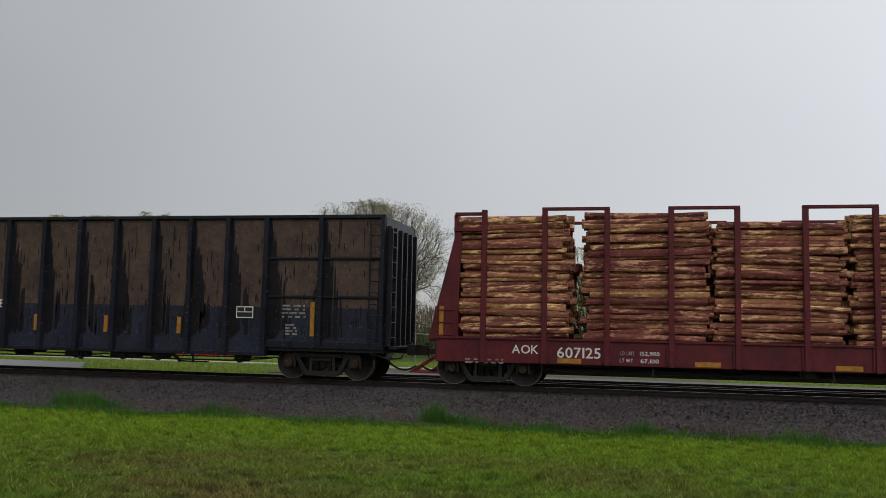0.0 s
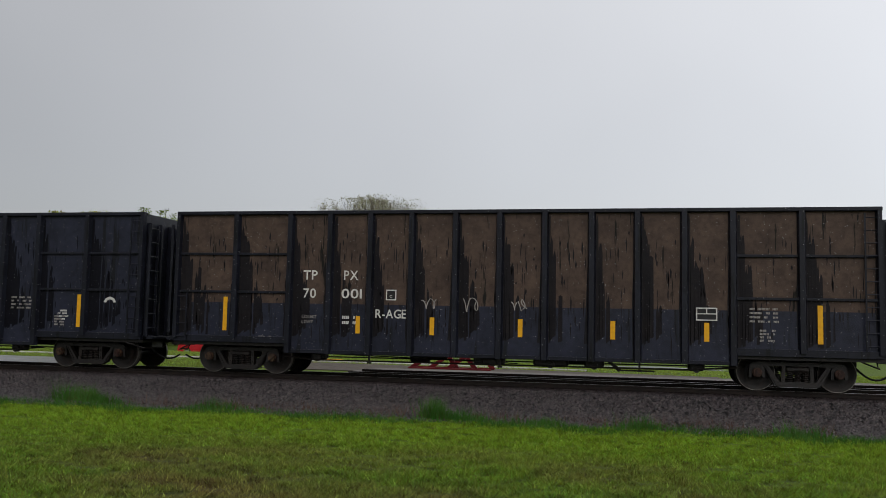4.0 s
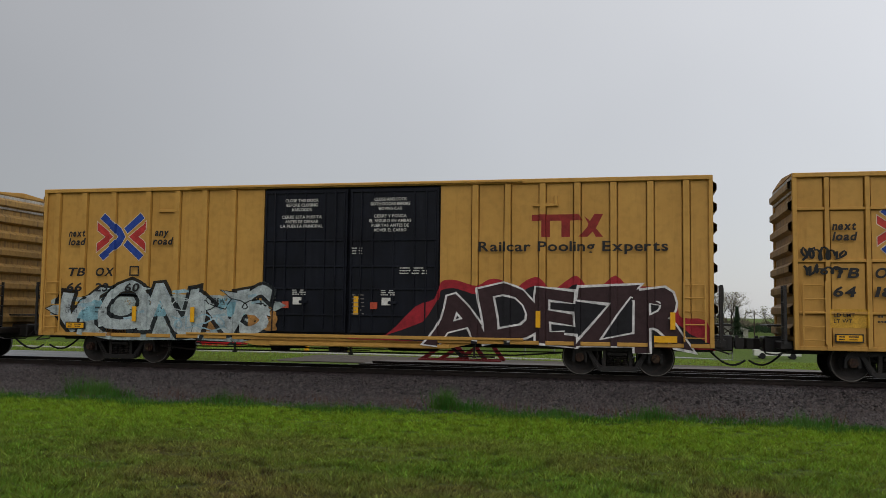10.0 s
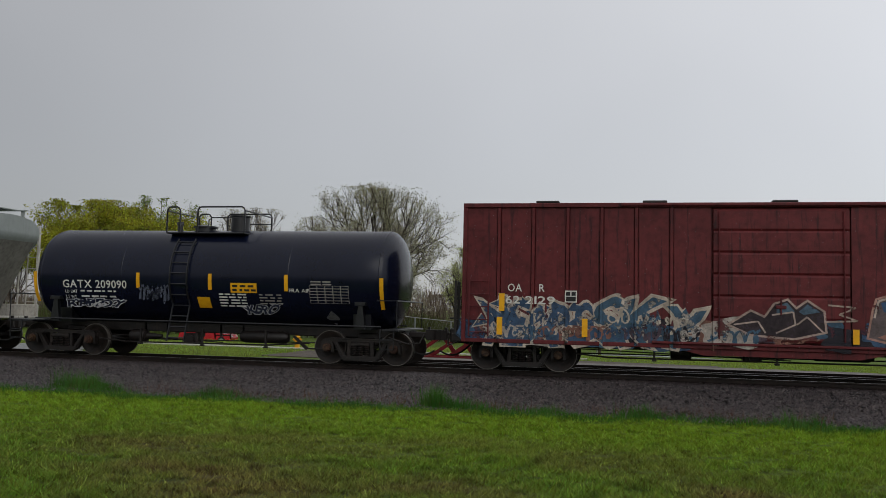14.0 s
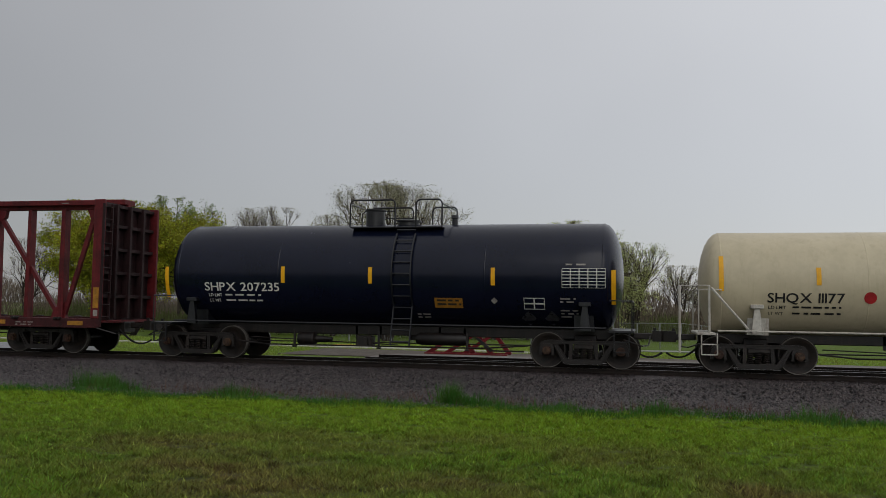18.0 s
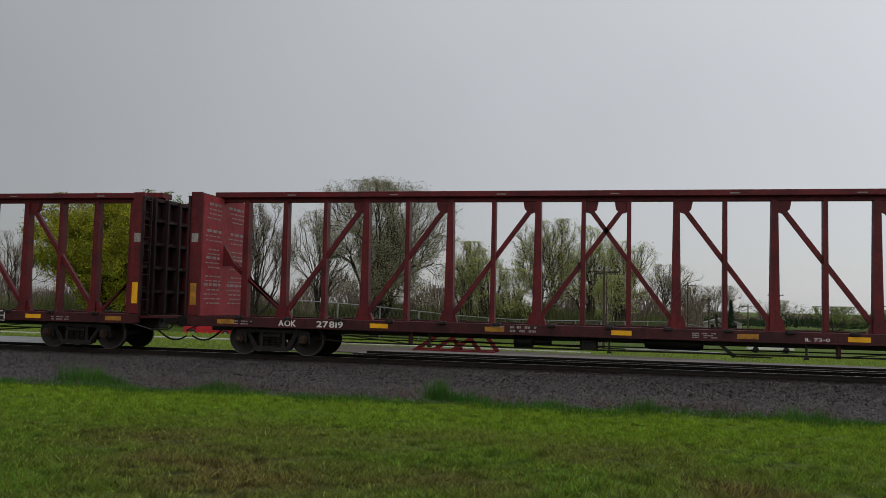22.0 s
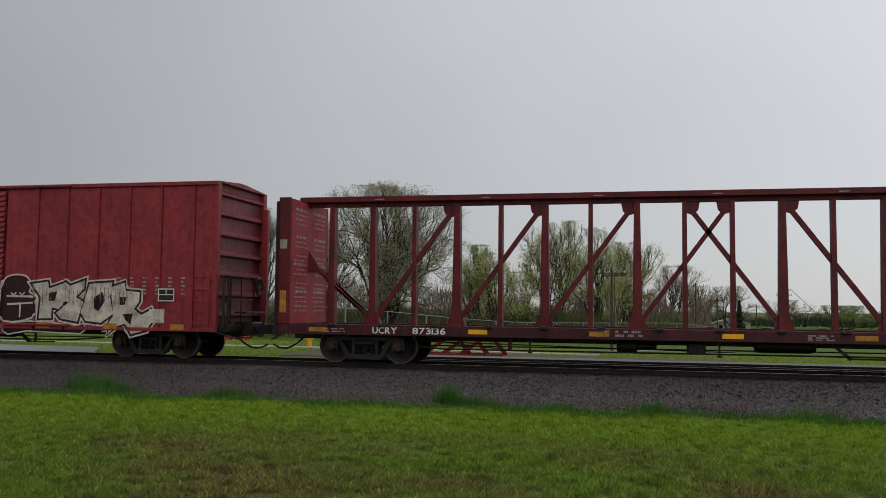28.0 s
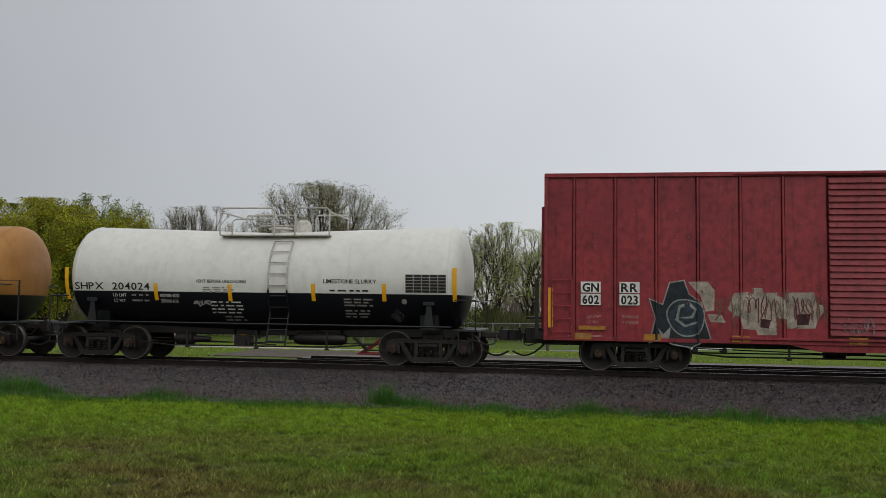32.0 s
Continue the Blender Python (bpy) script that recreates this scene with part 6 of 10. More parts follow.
            for j in range(9):
                yy = -1.08 + 0.27 * j
                q = log_mesh(ln * rnd.uniform(0.9, 1.05), rnd.uniform(0.075, 0.115), 500 + rnd.randrange(10 ** 6))
                dx, dz = mid + rnd.uniform(-0.14, 0.14), z + r + rnd.uniform(-0.03, 0.03)
                o = len(rest.v)
                rest.v += [(p[0] + dx, p[1] + yy, p[2] + dz) for p in q.v]
                rest.f += [tuple(i + o for i in f) for f in q.f]
                rest.m += q.m
            z += r * 1.78
            row += 1
        tagged(put("log_core", rest.mesh("log_core", [M["bark_log"], M["log_end"]]), bun), kind="stuff")


log_flat(5.5)


# ---- boxcars ----
SKIN = 1.55


def corrugated(x0, x1, z0, z1, n, y, depth, sg, flat_part=0.45):
    """A plate with n horizontal ribs, extruded along x."""
    pts, step = [(sg * (y - 0.03), z0), (sg * y, z0)], (z1 - z0) / n
    for k in range(n):
        z = z0 + step * k
        pts += [(sg * y, z + step * (0.5 - flat_part / 2 - 0.12)), (sg * (y + depth), z + step * (0.5 - flat_part / 2)), (sg * (y + depth), z + step * (0.5 + flat_part / 2)), (sg * y, z + step * (0.5 + flat_part / 2 + 0.12))]
    pts += [(sg * y, z1), (sg * (y - 0.03), z1)]
    n2 = len(pts)
    s = Shape()
    vs = [(x0, a, b) for a, b in pts] + [(x1, a, b) for a, b in pts]
    s.add(vs, [(i, (i + 1) % n2, (i + 1) % n2 + n2, i + n2) for i in range(n2)])
    return s


def louvred(x0, x1, z0, z1, n, y, depth, sg):
    """A door of n lapped strips, each sloping outwards towards its lower edge."""
    pts, step = [(sg * (y - 0.03), z0), (sg * y, z0)], (z1 - z0) / n
    for k in range(n):
        z = z0 + step * k
        pts += [(sg * y, z + step * 0.04), (sg * (y + depth), z + step * 0.14), (sg * (y + depth), z + step * 0.24), (sg * y, z + step * 0.94)]
    pts += [(sg * y, z1), (sg * (y - 0.03), z1)]
    m = len(pts)
    return Shape().add([(x, a, b) for x in (x0, x1) for a, b in pts], [(i, (i + 1) % m, (i + 1) % m + m, i + m) for i in range(m)])


def end_plate(x, e, z0, z1, n, depth):
    """A boxcar end with n deep horizontal ribs."""
    prof, step = [(x - e * 0.05, z0), (x, z0)], (z1 - z0) / n
    for k in range(n):
        z = z0 + step * k
        rise = (0.18, 0.32, 0.62, 0.82) if n > 7 else (0.34, 0.42, 0.5, 0.68)
        prof += [(x + e * d, z + step * q) for q, d in zip(rise, (0, depth, depth, 0))]
    prof += [(x, z1), (x - e * 0.05, z1)]
    n2 = len(prof)
    vs = [(a, -SKIN + 0.02, b) for a, b in prof] + [(a, SKIN - 0.02, b) for a, b in prof]
    return Shape().add(vs, [(i, (i + 1) % n2, (i + 1) % n2 + n2, i + n2) for i in range(n2)])


def boxcar(name, label, cx, left, right, half, eave, paint, endpaint, posts, pw, pd, doors, kind, doorpaint, th, zb=0.78, roof=None, endribs=8, belts=()):
    car = car_at(name, label, cx)
    rig(car, cx, (-th, th), left - cx, right - cx, (0.62, 0.95))
    d0, d1 = doors[0][0], doors[-1][1]
    for sg in (-1, 1):
        for a, b, mt in ((-half, d0, paint), (d0, d1, doorpaint), (d1, half, paint)):
            part("side_wall", Shape().box(a, b, sg * (SKIN - 0.1), sg * (SKIN - 0.14), zb + 0.08, eave - 0.02), mt, car)
            if mt is doorpaint and a == d0:
                continue
            cuts = [a + 0.02] + sorted(q for q in posts if a < q < b and sg < 0) + [b - 0.02]
            levels = [zb + 0.09] + (sorted(belts) if sg < 0 else []) + [eave - 0.08]
            for i, (u, v) in enumerate(zip(cuts, cuts[1:])):
                seam = pw + (0.034 if pw > 0.04 else 0.025)
                u, v = u + (seam if i else 0), v - (seam if i < len(cuts) - 2 else 0)
                if v - u > 0.05:
                    for k, (e0, e1) in enumerate(zip(levels, levels[1:])):
                        part("side_panel", Shape().box(u, v, sg * SKIN, sg * (SKIN - 0.1), e0 + (0.035 if k else 0), e1 - (0.058 if k < len(levels) - 2 else 0)), paint, car)
        for p in posts:
            part("side_post", Shape().prism([(p - pw - 0.012, sg * (SKIN - 0.1)), (p + pw + 0.012, sg * (SKIN - 0.1)), (p + pw + 0.012, sg * SKIN), (p + pw, sg * (SKIN + pd)), (p - pw, sg * (SKIN + pd)), (p - pw - 0.012, sg * SKIN)], "z", zb + 0.05, eave - 0.1), paint, car)
        for e in (-1, 1):
            part("corner_post", Shape().box(e * (half - 0.1), e * (half + 0.004), sg * (SKIN + pd), sg * (SKIN - 0.1), zb, eave, 0.01), paint, car)
        for z in belts:
            for a, b in ((-half + 0.1, d0 - 0.05), (d1 + 0.05, half - 0.1)):
                part("belt_rail", Shape().box(a, b, sg * (SKIN + 0.06), sg * (SKIN - 0.1), z - 0.035, z + 0.035, 0.012), paint, car)
        part("side_sill", Shape().box(-half, half, sg * (SKIN + pd * 0.6), sg * (SKIN - 0.12), zb, zb + 0.1, 0.01), paint, car)
        part("middle_sill", Shape().prism([(d0 - 0.9, zb), (d0 - 0.2, zb - 0.16), (d1 + 0.2, zb - 0.16), (d1 + 0.9, zb)], "y", sg * (SKIN - 0.02), sg * (SKIN - 0.1)), paint, car)
        part("eave_rail", Shape().box(-half, half, sg * (SKIN + pd + 0.015), sg * (SKIN - 0.05), eave - 0.09, eave + 0.02, 0.012), paint, car)
        for a, b in doors:
            yd = SKIN + 0.05
            if kind == "ribbed":
                dr = put("door", louvred(a + 0.03, b - 0.03, zb + 0.22, eave - 0.14, 25, yd - 0.035, 0.065, sg).mesh("door", doorpaint), car)
            elif kind == "panel":
                dr = put("door", corrugated(a + 0.03, b - 0.03, zb + 0.22, eave - 0.14, 6, yd - 0.03, 0.04, sg, 0.8).mesh("door", doorpaint), car)
            else:
                dr = part("door", Shape().box(a + 0.02, b - 0.02, sg * (yd - 0.04), sg * yd, zb + 0.22, eave - 0.14, 0.01), doorpaint, car)
                w = b - a
                for f in (0.03, 0.27, 0.5, 0.73, 0.96):
                    part("door_rib", Shape().box(a + w * f - 0.02, a + w * f + 0.02, sg * yd, sg * (yd + 0.04), zb + 0.3, eave - 0.2, 0.005), doorpaint, dr)
                for z in (1.45, 2.15, 2.75, 3.45, eave - 0.22):
                    part("door_belt", Shape().box(a + 0.06, b - 0.06, sg * (yd + 0.004), sg * (yd + 0.045), z - 0.022, z + 0.022, 0.005), doorpaint, dr)
            for f in {"panel": (0.05, 0.95), "ribbed": (0.97,) if a < -1 else (0.04,)}.get(kind, (0.14, 0.86)):
                x = a + (b - a) * f
                part("lock_bar", Shape().cyl((x, sg * (yd + 0.06), zb + 0.25), (x, sg * (yd + 0.06), eave - 0.2), 0.018, n=6), doorpaint, dr)
            x = (a + b) / 2 if kind != "ribbed" else (b - 0.2 if a < -1 else a + 0.2)
            part("lock_handle", Shape().box(x - 0.12, x + 0.12, sg * (yd + 0.03), sg * (yd + 0.07), 1.75, 1.83, 0.01).cyl((x, sg * (yd + 0.05), 1.6), (x, sg * (yd + 0.05), 2.0), 0.02, n=6), doorpaint, dr)
        part("door_track", Shape().box(d0 - (d1 - d0) * 0.45, d1 + (d1 - d0) * 0.45, sg * (SKIN + 0.02), sg * (SKIN + 0.10), zb + 0.10, zb + 0.16, 0.01), paint, car)
        part("upper_track", Shape().box(d0 - 2.2, d1 + 2.2, sg * (SKIN + pd), sg * (SKIN + pd + 0.06), eave - 0.06, eave + 0.0, 0.01), paint, car)
    rp = roof or paint
    part("roof", Shape().prism([(-SKIN - 0.03, eave + 0.0), (SKIN + 0.03, eave + 0.0), (SKIN + 0.03, eave + 0.025), (0.05, eave + 0.13), (-0.05, eave + 0.13), (-SKIN - 0.03, eave + 0.025)], "x", -half, half), rp, car)
    s = Shape()
    n = 15
    for k in range(n):
        x = -half + 0.15 + (2 * half - 0.3) * k / (n - 1)
        s.prism([(-SKIN, eave + 0.03), (SKIN, eave + 0.03), (0.05, eave + 0.165), (-0.05, eave + 0.165)], "x", x - 0.04, x + 0.04)
    part("roof_ribs", s, rp, car)
    for e in (-1, 1):
        part("end_wall", end_plate(e * (half - (0.03 if endribs > 7 else 0.15)), e, zb + 0.2, eave, endribs, 0.13), endpaint, car)
        part("end_sill", Shape().box(e * half, e * (half + 0.3), -1.4, 1.4, zb, zb + 0.2, 0.02), M["steel"], car)
        part("cushion_box", Shape().box(e * half, e * (half + 0.55), -0.42, 0.42, 0.66, 1.05, 0.03), M["steel"], car)
        end_ladder(car, e * (half + 0.15), e, 1.0, 2.2, 5, M["steel"])
        part("brake_step", Shape().box(e * (half + 0.12), e * (half + 0.5), -0.7, 0.7, 1.3, 1.35, 0.01), M["steel"], car)
    put("brake_wheel", shared("brake_wheel", lambda: Shape().lathe([(-0.02, 0.24), (0.02, 0.28), (0.04, 0.24), (0, 0.2)], (0, 0, 0), "x", 20).box(-0.01, 0.01, -0.22, 0.22, -0.015, 0.015).box(-0.01, 0.01, -0.015, 0.015, -0.22, 0.22).mesh("brake_wheel", M["steel"])), car, pose(half + 0.35, 0.4, 2.1))
    ladder(car, half - 0.45, 1.0, 2.3, 5, paint, -(SKIN + pd + 0.05), 0.5)
    ladder(car, -half + 0.45, 1.0, 2.3, 5, paint, -(SKIN + pd + 0.05), 0.5)
    ribs = [(p, pw, pd) for p in posts] + [((a + b) / 2, (b - a) / 2 - 0.02, 0.1 if kind == "grid" else 0.065) for a, b in doors]
    return car, ribs


FACE = -SKIN - 0.004


def jackets(car, spots, y=-SKIN - 0.075, mat="reflect_dirty", z=(0.82, 0.98), w=0.42):
    for x in spots:
        part("reflector_strip", Shape().box(x - w / 2, x + w / 2, y - 0.006, y, z[0], z[1]), M[mat], car)


def maroon_boxcar():
    posts = [s * p for p in (3.15, 3.95, 4.75, 5.55, 6.3, 7.05, 7.85, 8.65) for s in (-1, 1)]
    car, ribs = boxcar("boxcar", "faded brownish-red high boxcar with cream emblem and pink graffiti", -92.59, -102.9, -82.45, 9.42, 5.0, M["ns"], M["endgrey"], posts, 0.045, 0.07, [(-2.55, -0.06), (-0.06, 2.35)], "grid", M["ns"], 7.06, 0.78, None, 9)
    cream = ink("d8c9a0")
    for k in range(5):                       # the emblem: five stripes and three slanted forms
        z = 3.08 + 0.195 * k
        flat(car, "emblem_stripe", [[(-9.02, z), (-7.35 + 0.05 * k, z), (-7.3 + 0.06 * k, z + 0.11), (-9.02, z + 0.11)]], cream, FACE - 0.002, "", ribs)
    flat(car, "emblem_form", [[(-7.3, 3.06), (-6.95, 3.06), (-6.72, 3.62), (-6.62, 3.06), (-6.25, 3.06), (-5.95, 3.95), (-6.3, 3.95), (-6.46, 3.48), (-6.56, 3.95), (-6.95, 3.95)]], cream, FACE - 0.002, "cream emblem form", ribs)
    flat(car, "emblem_form", [[(-6.2, 3.06), (-4.85, 3.06), (-4.66, 3.2), (-4.66, 3.5), (-4.85, 3.62), (-5.55, 3.66), (-5.5, 3.76), (-4.75, 3.76), (-4.68, 3.95), (-5.7, 3.95), (-5.95, 3.8), (-5.95, 3.55), (-5.75, 3.42), (-5.1, 3.38), (-5.12, 3.26), (-6.15, 3.26)]], cream, FACE - 0.002, "cream emblem form", ribs)
    for a, b, z, z1 in ((-8.45, -7.75, 2.16, 2.55), (-8.6, -8.0, 1.78, 2.14), (-7.75, -7.2, 1.78, 2.14), (-6.85, -6.3, 1.75, 2.1)):
        flat(car, "number_panel", [[(a, z), (b, z), (b, z1), (a, z1)]], ink("201c20"), FACE - 0.0125, "", ribs)
    y = FACE - 0.09
    writing(car, "46", -8.5, 1.85, 0.24, M["letter"], y, 0.4)
    writing(car, "93", -7.68, 1.85, 0.24, M["letter"], y, 0.4)
    writing(car, "07", -6.78, 1.82, 0.24, M["letter"], y, 0.42)
    bars(car, -8.4, -8.05, 1.62, 2, M["letter"], y, 0.08, 0.16, 3)
    bars(car, -7.65, -7.15, 1.64, 2, M["letter"], y, 0.08, 0.16, 4)
    for x, words in ((-1.75, ("CLOSE THIS DOOR", "BEFORE CLOSING", "MAIN DOOR")), (0.75, ("CLOSE AND LOCK", "BOTH DOORS BEFORE", "MOVING CAR"))):
        for k, wd in enumerate(words):
            w = 0.062 * len(wd)
            writing(car, wd, x + 0.5 - w / 2, 4.25 - 0.14 * k, 0.09, M["letter"], -SKIN - 0.098, w)
    pink, lilac, orange = worn("d9acbe", 0.25), worn("a58bb5", 0.45), worn("d39a66", 0.45)
    for k, form in enumerate(tongues(-9.2, 9.0, 0.9, 2.9, 19, 5)):
        flat(car, "graffiti_flame", [form], (pink, lilac, pink, orange, pink, pink)[k % 6], FACE - 0.0005 * (k % 4), "", ribs)
    white, dark, plum = worn("d3ced2", 0.12), ink("2c2531"), ink("2b2433")
    flat(car, "graffiti_base", [[(-9.1, 0.86), (-7.0, 0.84), (-6.2, 0.72), (-4.5, 0.9), (0.2, 0.85), (0.2, 1.3), (-2.5, 1.5), (-5, 1.75), (-6.5, 1.5), (-9.0, 1.6)], [(0.9, 0.9), (9.0, 0.84), (9.0, 1.5), (6, 1.75), (4, 1.55), (2.5, 1.7), (1.0, 1.4)]], worn("cdbcc8", 0.25), FACE - 0.0022, "", ribs)
    graffiti(car, "TCRIBE", -8.1, 0.4, 0.74, 2.2, plum, white, None, worn("c79ab0", 0.1), 11, ribs, FACE - 0.003, 0.22, 0.15, 2, 5, 0.49)
    graffiti(car, "RATICARS", 1.2, 9.1, 0.76, 2.25, plum, white, None, worn("c79ab0", 0.1), 12, ribs, FACE - 0.003, 0.22, 0.15, 2, 5, 0.49)
    flat(car, "graffiti_base", [tri for k in range(9) for tri in ([(-7.6 + 2.0 * k, 0.86), (-7.1 + 2.0 * k, 0.86), (-6.9 + 2.0 * k, 1.35 + 0.1 * (k % 3))],)], white, FACE - 0.0095, "", ribs)
    flat(car, "grime", [[(-1.6, 0.86), (2.2, 0.86), (2.2, 0.98), (-1.6, 0.99)], [(-1.4, 1.12), (2.0, 1.12), (2.0, 1.2), (-1.4, 1.19)], [(-1.2, 1.36), (1.8, 1.36), (1.8, 1.42), (-1.2, 1.43)]], worn("2a201f", 0.35), FACE - 0.012, "oily black smears across the doors", ribs)
    scrawl(car, -9.1, -7.9, 2.55, 2.98, white, 4, y=FACE - 0.01, strokes=7, ribs=ribs, r=0.03)
    for x in (-5.2, 3.6, 8.4):
        scrawl(car, x, x + 0.5, 2.35, 2.65, white, int(x * 7) + 90, y=FACE - 0.01, strokes=4, ribs=ribs)
    part("upper_track", Shape().box(-5.5, 4.1, -SKIN - 0.16, -SKIN - 0.136, 4.93, 5.04, 0.01), M["steel"], car, "grimy black upper door track")
    jackets(car, (-8.2, -5.6, -3.4, 0.4, 3.4, 5.6, 7.9))
    for x in (-5.55, 5.55):
        part("side_vent", Shape().box(x - 0.3, x + 0.3, -SKIN - 0.03, -SKIN, 4.2, 4.45, 0.01), M["ns"], car)


maroon_boxcar()

YPOSTS = [-8.6, -7.7, -6.85, -6.0, -5.1, -4.27, -3.43, 3.35, 4.2, 5.1, 6.05, 6.98, 7.88, 8.66]        # the two cars with belt rails
PLAIN_POSTS = [-8.92, -8.04, -7.1, -6.0, -5.08, -4.24, -3.38, 3.45, 4.3, 5.2, 6.08, 6.98, 7.88, 8.74]


def cross_emblem(car, x, z, ribs, k=1.0):
    """A crossed emblem of blue and red bent bands."""
    blue, red = ink("28479b"), ink("c23a35")
    pale = ink("d6c7b2")
    bands = [[(-0.7, 0.36), (-0.36, 0.12), (-0.2, 0.0), (-0.36, -0.12), (-0.7, -0.36), (-0.7, -0.16), (-0.46, 0.0), (-0.7, 0.16)]]
    bands.append([(-a, b) for a, b in bands[0]])
    for p in bands:
        piece(car, [[(x + k * a * 0.95, z + k * b) for a, b in p]], red, pale, ribs, FACE - 0.001, 0.02)
    arc = [(-0.62, 0.44), (-0.5, 0.56), (-0.02, 0.2), (0.1, 0.0), (-0.02, -0.2), (-0.5, -0.56), (-0.62, -0.44), (-0.2, -0.12), (-0.1, 0.0), (-0.2, 0.12)]
    for p in (arc, [(0.5, 0.56), (0.62, 0.44), (0.16, 0.08), (0.06, 0.2)], [(0.06, -0.2), (0.16, -0.08), (0.62, -0.44), (0.5, -0.56)]):
        piece(car, [[(x + k * a * 0.95, z + k * b) for a, b in p]], blue, pale, ribs, FACE - 0.006, 0.02)


def word_emblem(car, x0, x1, z0, z1, ribs):
    """A red emblem: a bar on two legs and a cross."""
    red = ink("8e2b26")
    w, h = x1 - x0, z1 - z0
    q = lambda u, v: (x0 + w * u, z0 + h * v)
    bar = [q(0, 1), q(0.66, 1), q(0.72, 0.72), q(0, 0.72)]
    legs = [[q(0.14, 0), q(0.26, 0), q(0.26, 0.72), q(0.14, 0.72)], [q(0.42, 0), q(0.54, 0), q(0.54, 0.72), q(0.42, 0.72)]]
    crs = [[q(0.66, 0.0), q(0.78, 0.0), q(0.9, 0.36), q(1.0, 1.0), q(0.88, 1.0), q(0.8, 0.6), q(0.78, 0.42)], [q(0.74, 0.9), q(0.80, 0.76), q(1.0, 0.0), q(0.9, 0.0)]]
    for k, polys in enumerate(([bar], legs, crs[:1], crs[1:])):
        flat(car, "emblem_form", polys, red, FACE - 0.002 - 0.0006 * k, "red emblem form", ribs)


def yellow_boxcar(cx, left, right, a, b, c, slogan, seed, belts, big=1.0):
    car, ribs = boxcar("boxcar", "yellow high-cube boxcar with black plug doors and graffiti", cx, left, right, 9.37, 4.98, M["yellow"], M["endtan"], YPOSTS if belts else PLAIN_POSTS, 0.05 if belts else 0.075, 0.075, [(-2.45, -0.02), (0.02, 2.5)], "grid", M["doorblack"], 7.05, 0.76, None, 8, belts)
    for e in (-1, 1):
        part("end_sign", Shape().box(e * 9.2, e * 9.385, -1.45, 1.45, 4.52, 4.94, 0.01), M["hopwhite"], car, "white warning panel")
    y, K = FACE - 0.078, M["darkletter"]
    cross_emblem(car, -6.83, 3.6, ribs, big)
    for k, wd in enumerate(("next", "load")):
        writing(car, wd, -8.5, 3.62 - 0.25 * k, 0.2, K, y, 0.52, slant=0.2, fat=0.04)
    for k, wd in enumerate(("any", "road")):
        writing(car, wd, -5.8 + (0 if k else 0.05), 3.62 - 0.25 * k, 0.2, K, y, 0.42 if k == 0 else 0.6, slant=0.2, fat=0.04)
    writing(car, "TB", -8.52, 2.48, 0.24, K, y, 0.58, slant=0.2, fat=0.03)
    writing(car, "OX", -7.6, 2.48, 0.24, K, y, 0.58, slant=0.2, fat=0.03)
    writing(car, a, -8.52, 2.04, 0.24, K, y, 0.5, slant=0.15, fat=0.03)
    writing(car, b, -7.6, 2.04, 0.24, K, y, 0.42, slant=0.15, fat=0.03)
    writing(car, c, -6.65, 2.04, 0.24, K, y, 0.46, slant=0.15, fat=0.03)
    flat(car, "stencil_box", [[(-6.5, 2.48), (-6.2, 2.48), (-6.2, 2.52), (-6.5, 2.52)], [(-6.5, 2.76), (-6.2, 2.76), (-6.2, 2.72), (-6.5, 2.72)], [(-6.5, 2.52), (-6.46, 2.52), (-6.46, 2.72), (-6.5, 2.72)], [(-6.24, 2.52), (-6.2, 2.52), (-6.2, 2.72), (-6.24, 2.72)]], K, y)
    writing(car, "LT WT", -8.5, 1.42, 0.09, K, y, 0.4)
    writing(car, "LD LMT", -8.5, 1.56, 0.09, K, y, 0.46)
    bars(car, -7.55, -7.05, 1.6, 2, K, y, 0.05, 0.12, seed)
    word_emblem(car, 4.92, 6.72, 3.5, 4.08, ribs)
    writing(car, slogan, 3.55, 3.14, 0.26, K, y, 4.75, fat=0.004 if slogan.isupper() else 0.02)
    for x0, words in ((-1.95, ("CLOSE THIS DOOR", "BEFORE CLOSING", "MAIN DOOR", "", "CIERRE ESTA PUERTA", "ANTES DE CERRAR", "LA PUERTA PRINCIPAL")), (0.55, ("CLOSE AND LOCK", "BOTH DOORS BEFORE", "MOVING CAR", "", "CIERRE Y PONGA", "EL SEGURO EN AMBAS", "PUERTAS ANTES DE", "MOVER EL CARRO"))):
        for k, wd in enumerate(words):
            if wd:
                w = 0.064 * len(wd)
                writing(car, wd, x0 + 0.62 - w / 2, 4.5 - 0.125 * k + (0.05 if k > 3 else 0), 0.085, M["letter"], -SKIN - 0.098, w)
    for x in (-1.75, 0.75):                   # placards on the doors
        part("placard", Shape().box(x - 0.09, x + 0.09, -SKIN - 0.1, -SKIN - 0.052, 1.62, 1.8), ink("c4533a"), car, "red placard")
        part("placard", Shape().box(x + 0.22, x + 0.46, -SKIN - 0.1, -SKIN - 0.052, 1.72, 1.92), M["letter"], car, "white placard")
        bars(car, x + 0.2, x + 0.6, 2.12, 3, M["letter"], -SKIN - 0.098, 0.028, 0.055, seed + 8)
        bars(car, x - 0.6, x - 0.25, 2.0, 6, M["dimletter"], -SKIN - 0.098, 0.025, 0.1, seed + 9)
    bars(car, 1.45, 2.2, 2.72, 3, M["letter"], -SKIN - 0.098, 0.03, 0.07, seed + 10)
    bars(car, 0.12, 0.42, 3.25, 3, M["letter"], -SKIN - 0.098, 0.03, 0.07, seed + 11)
    strip_mark(car, 0.26, 1.45, 1.95, 0.13, -SKIN - 0.09)
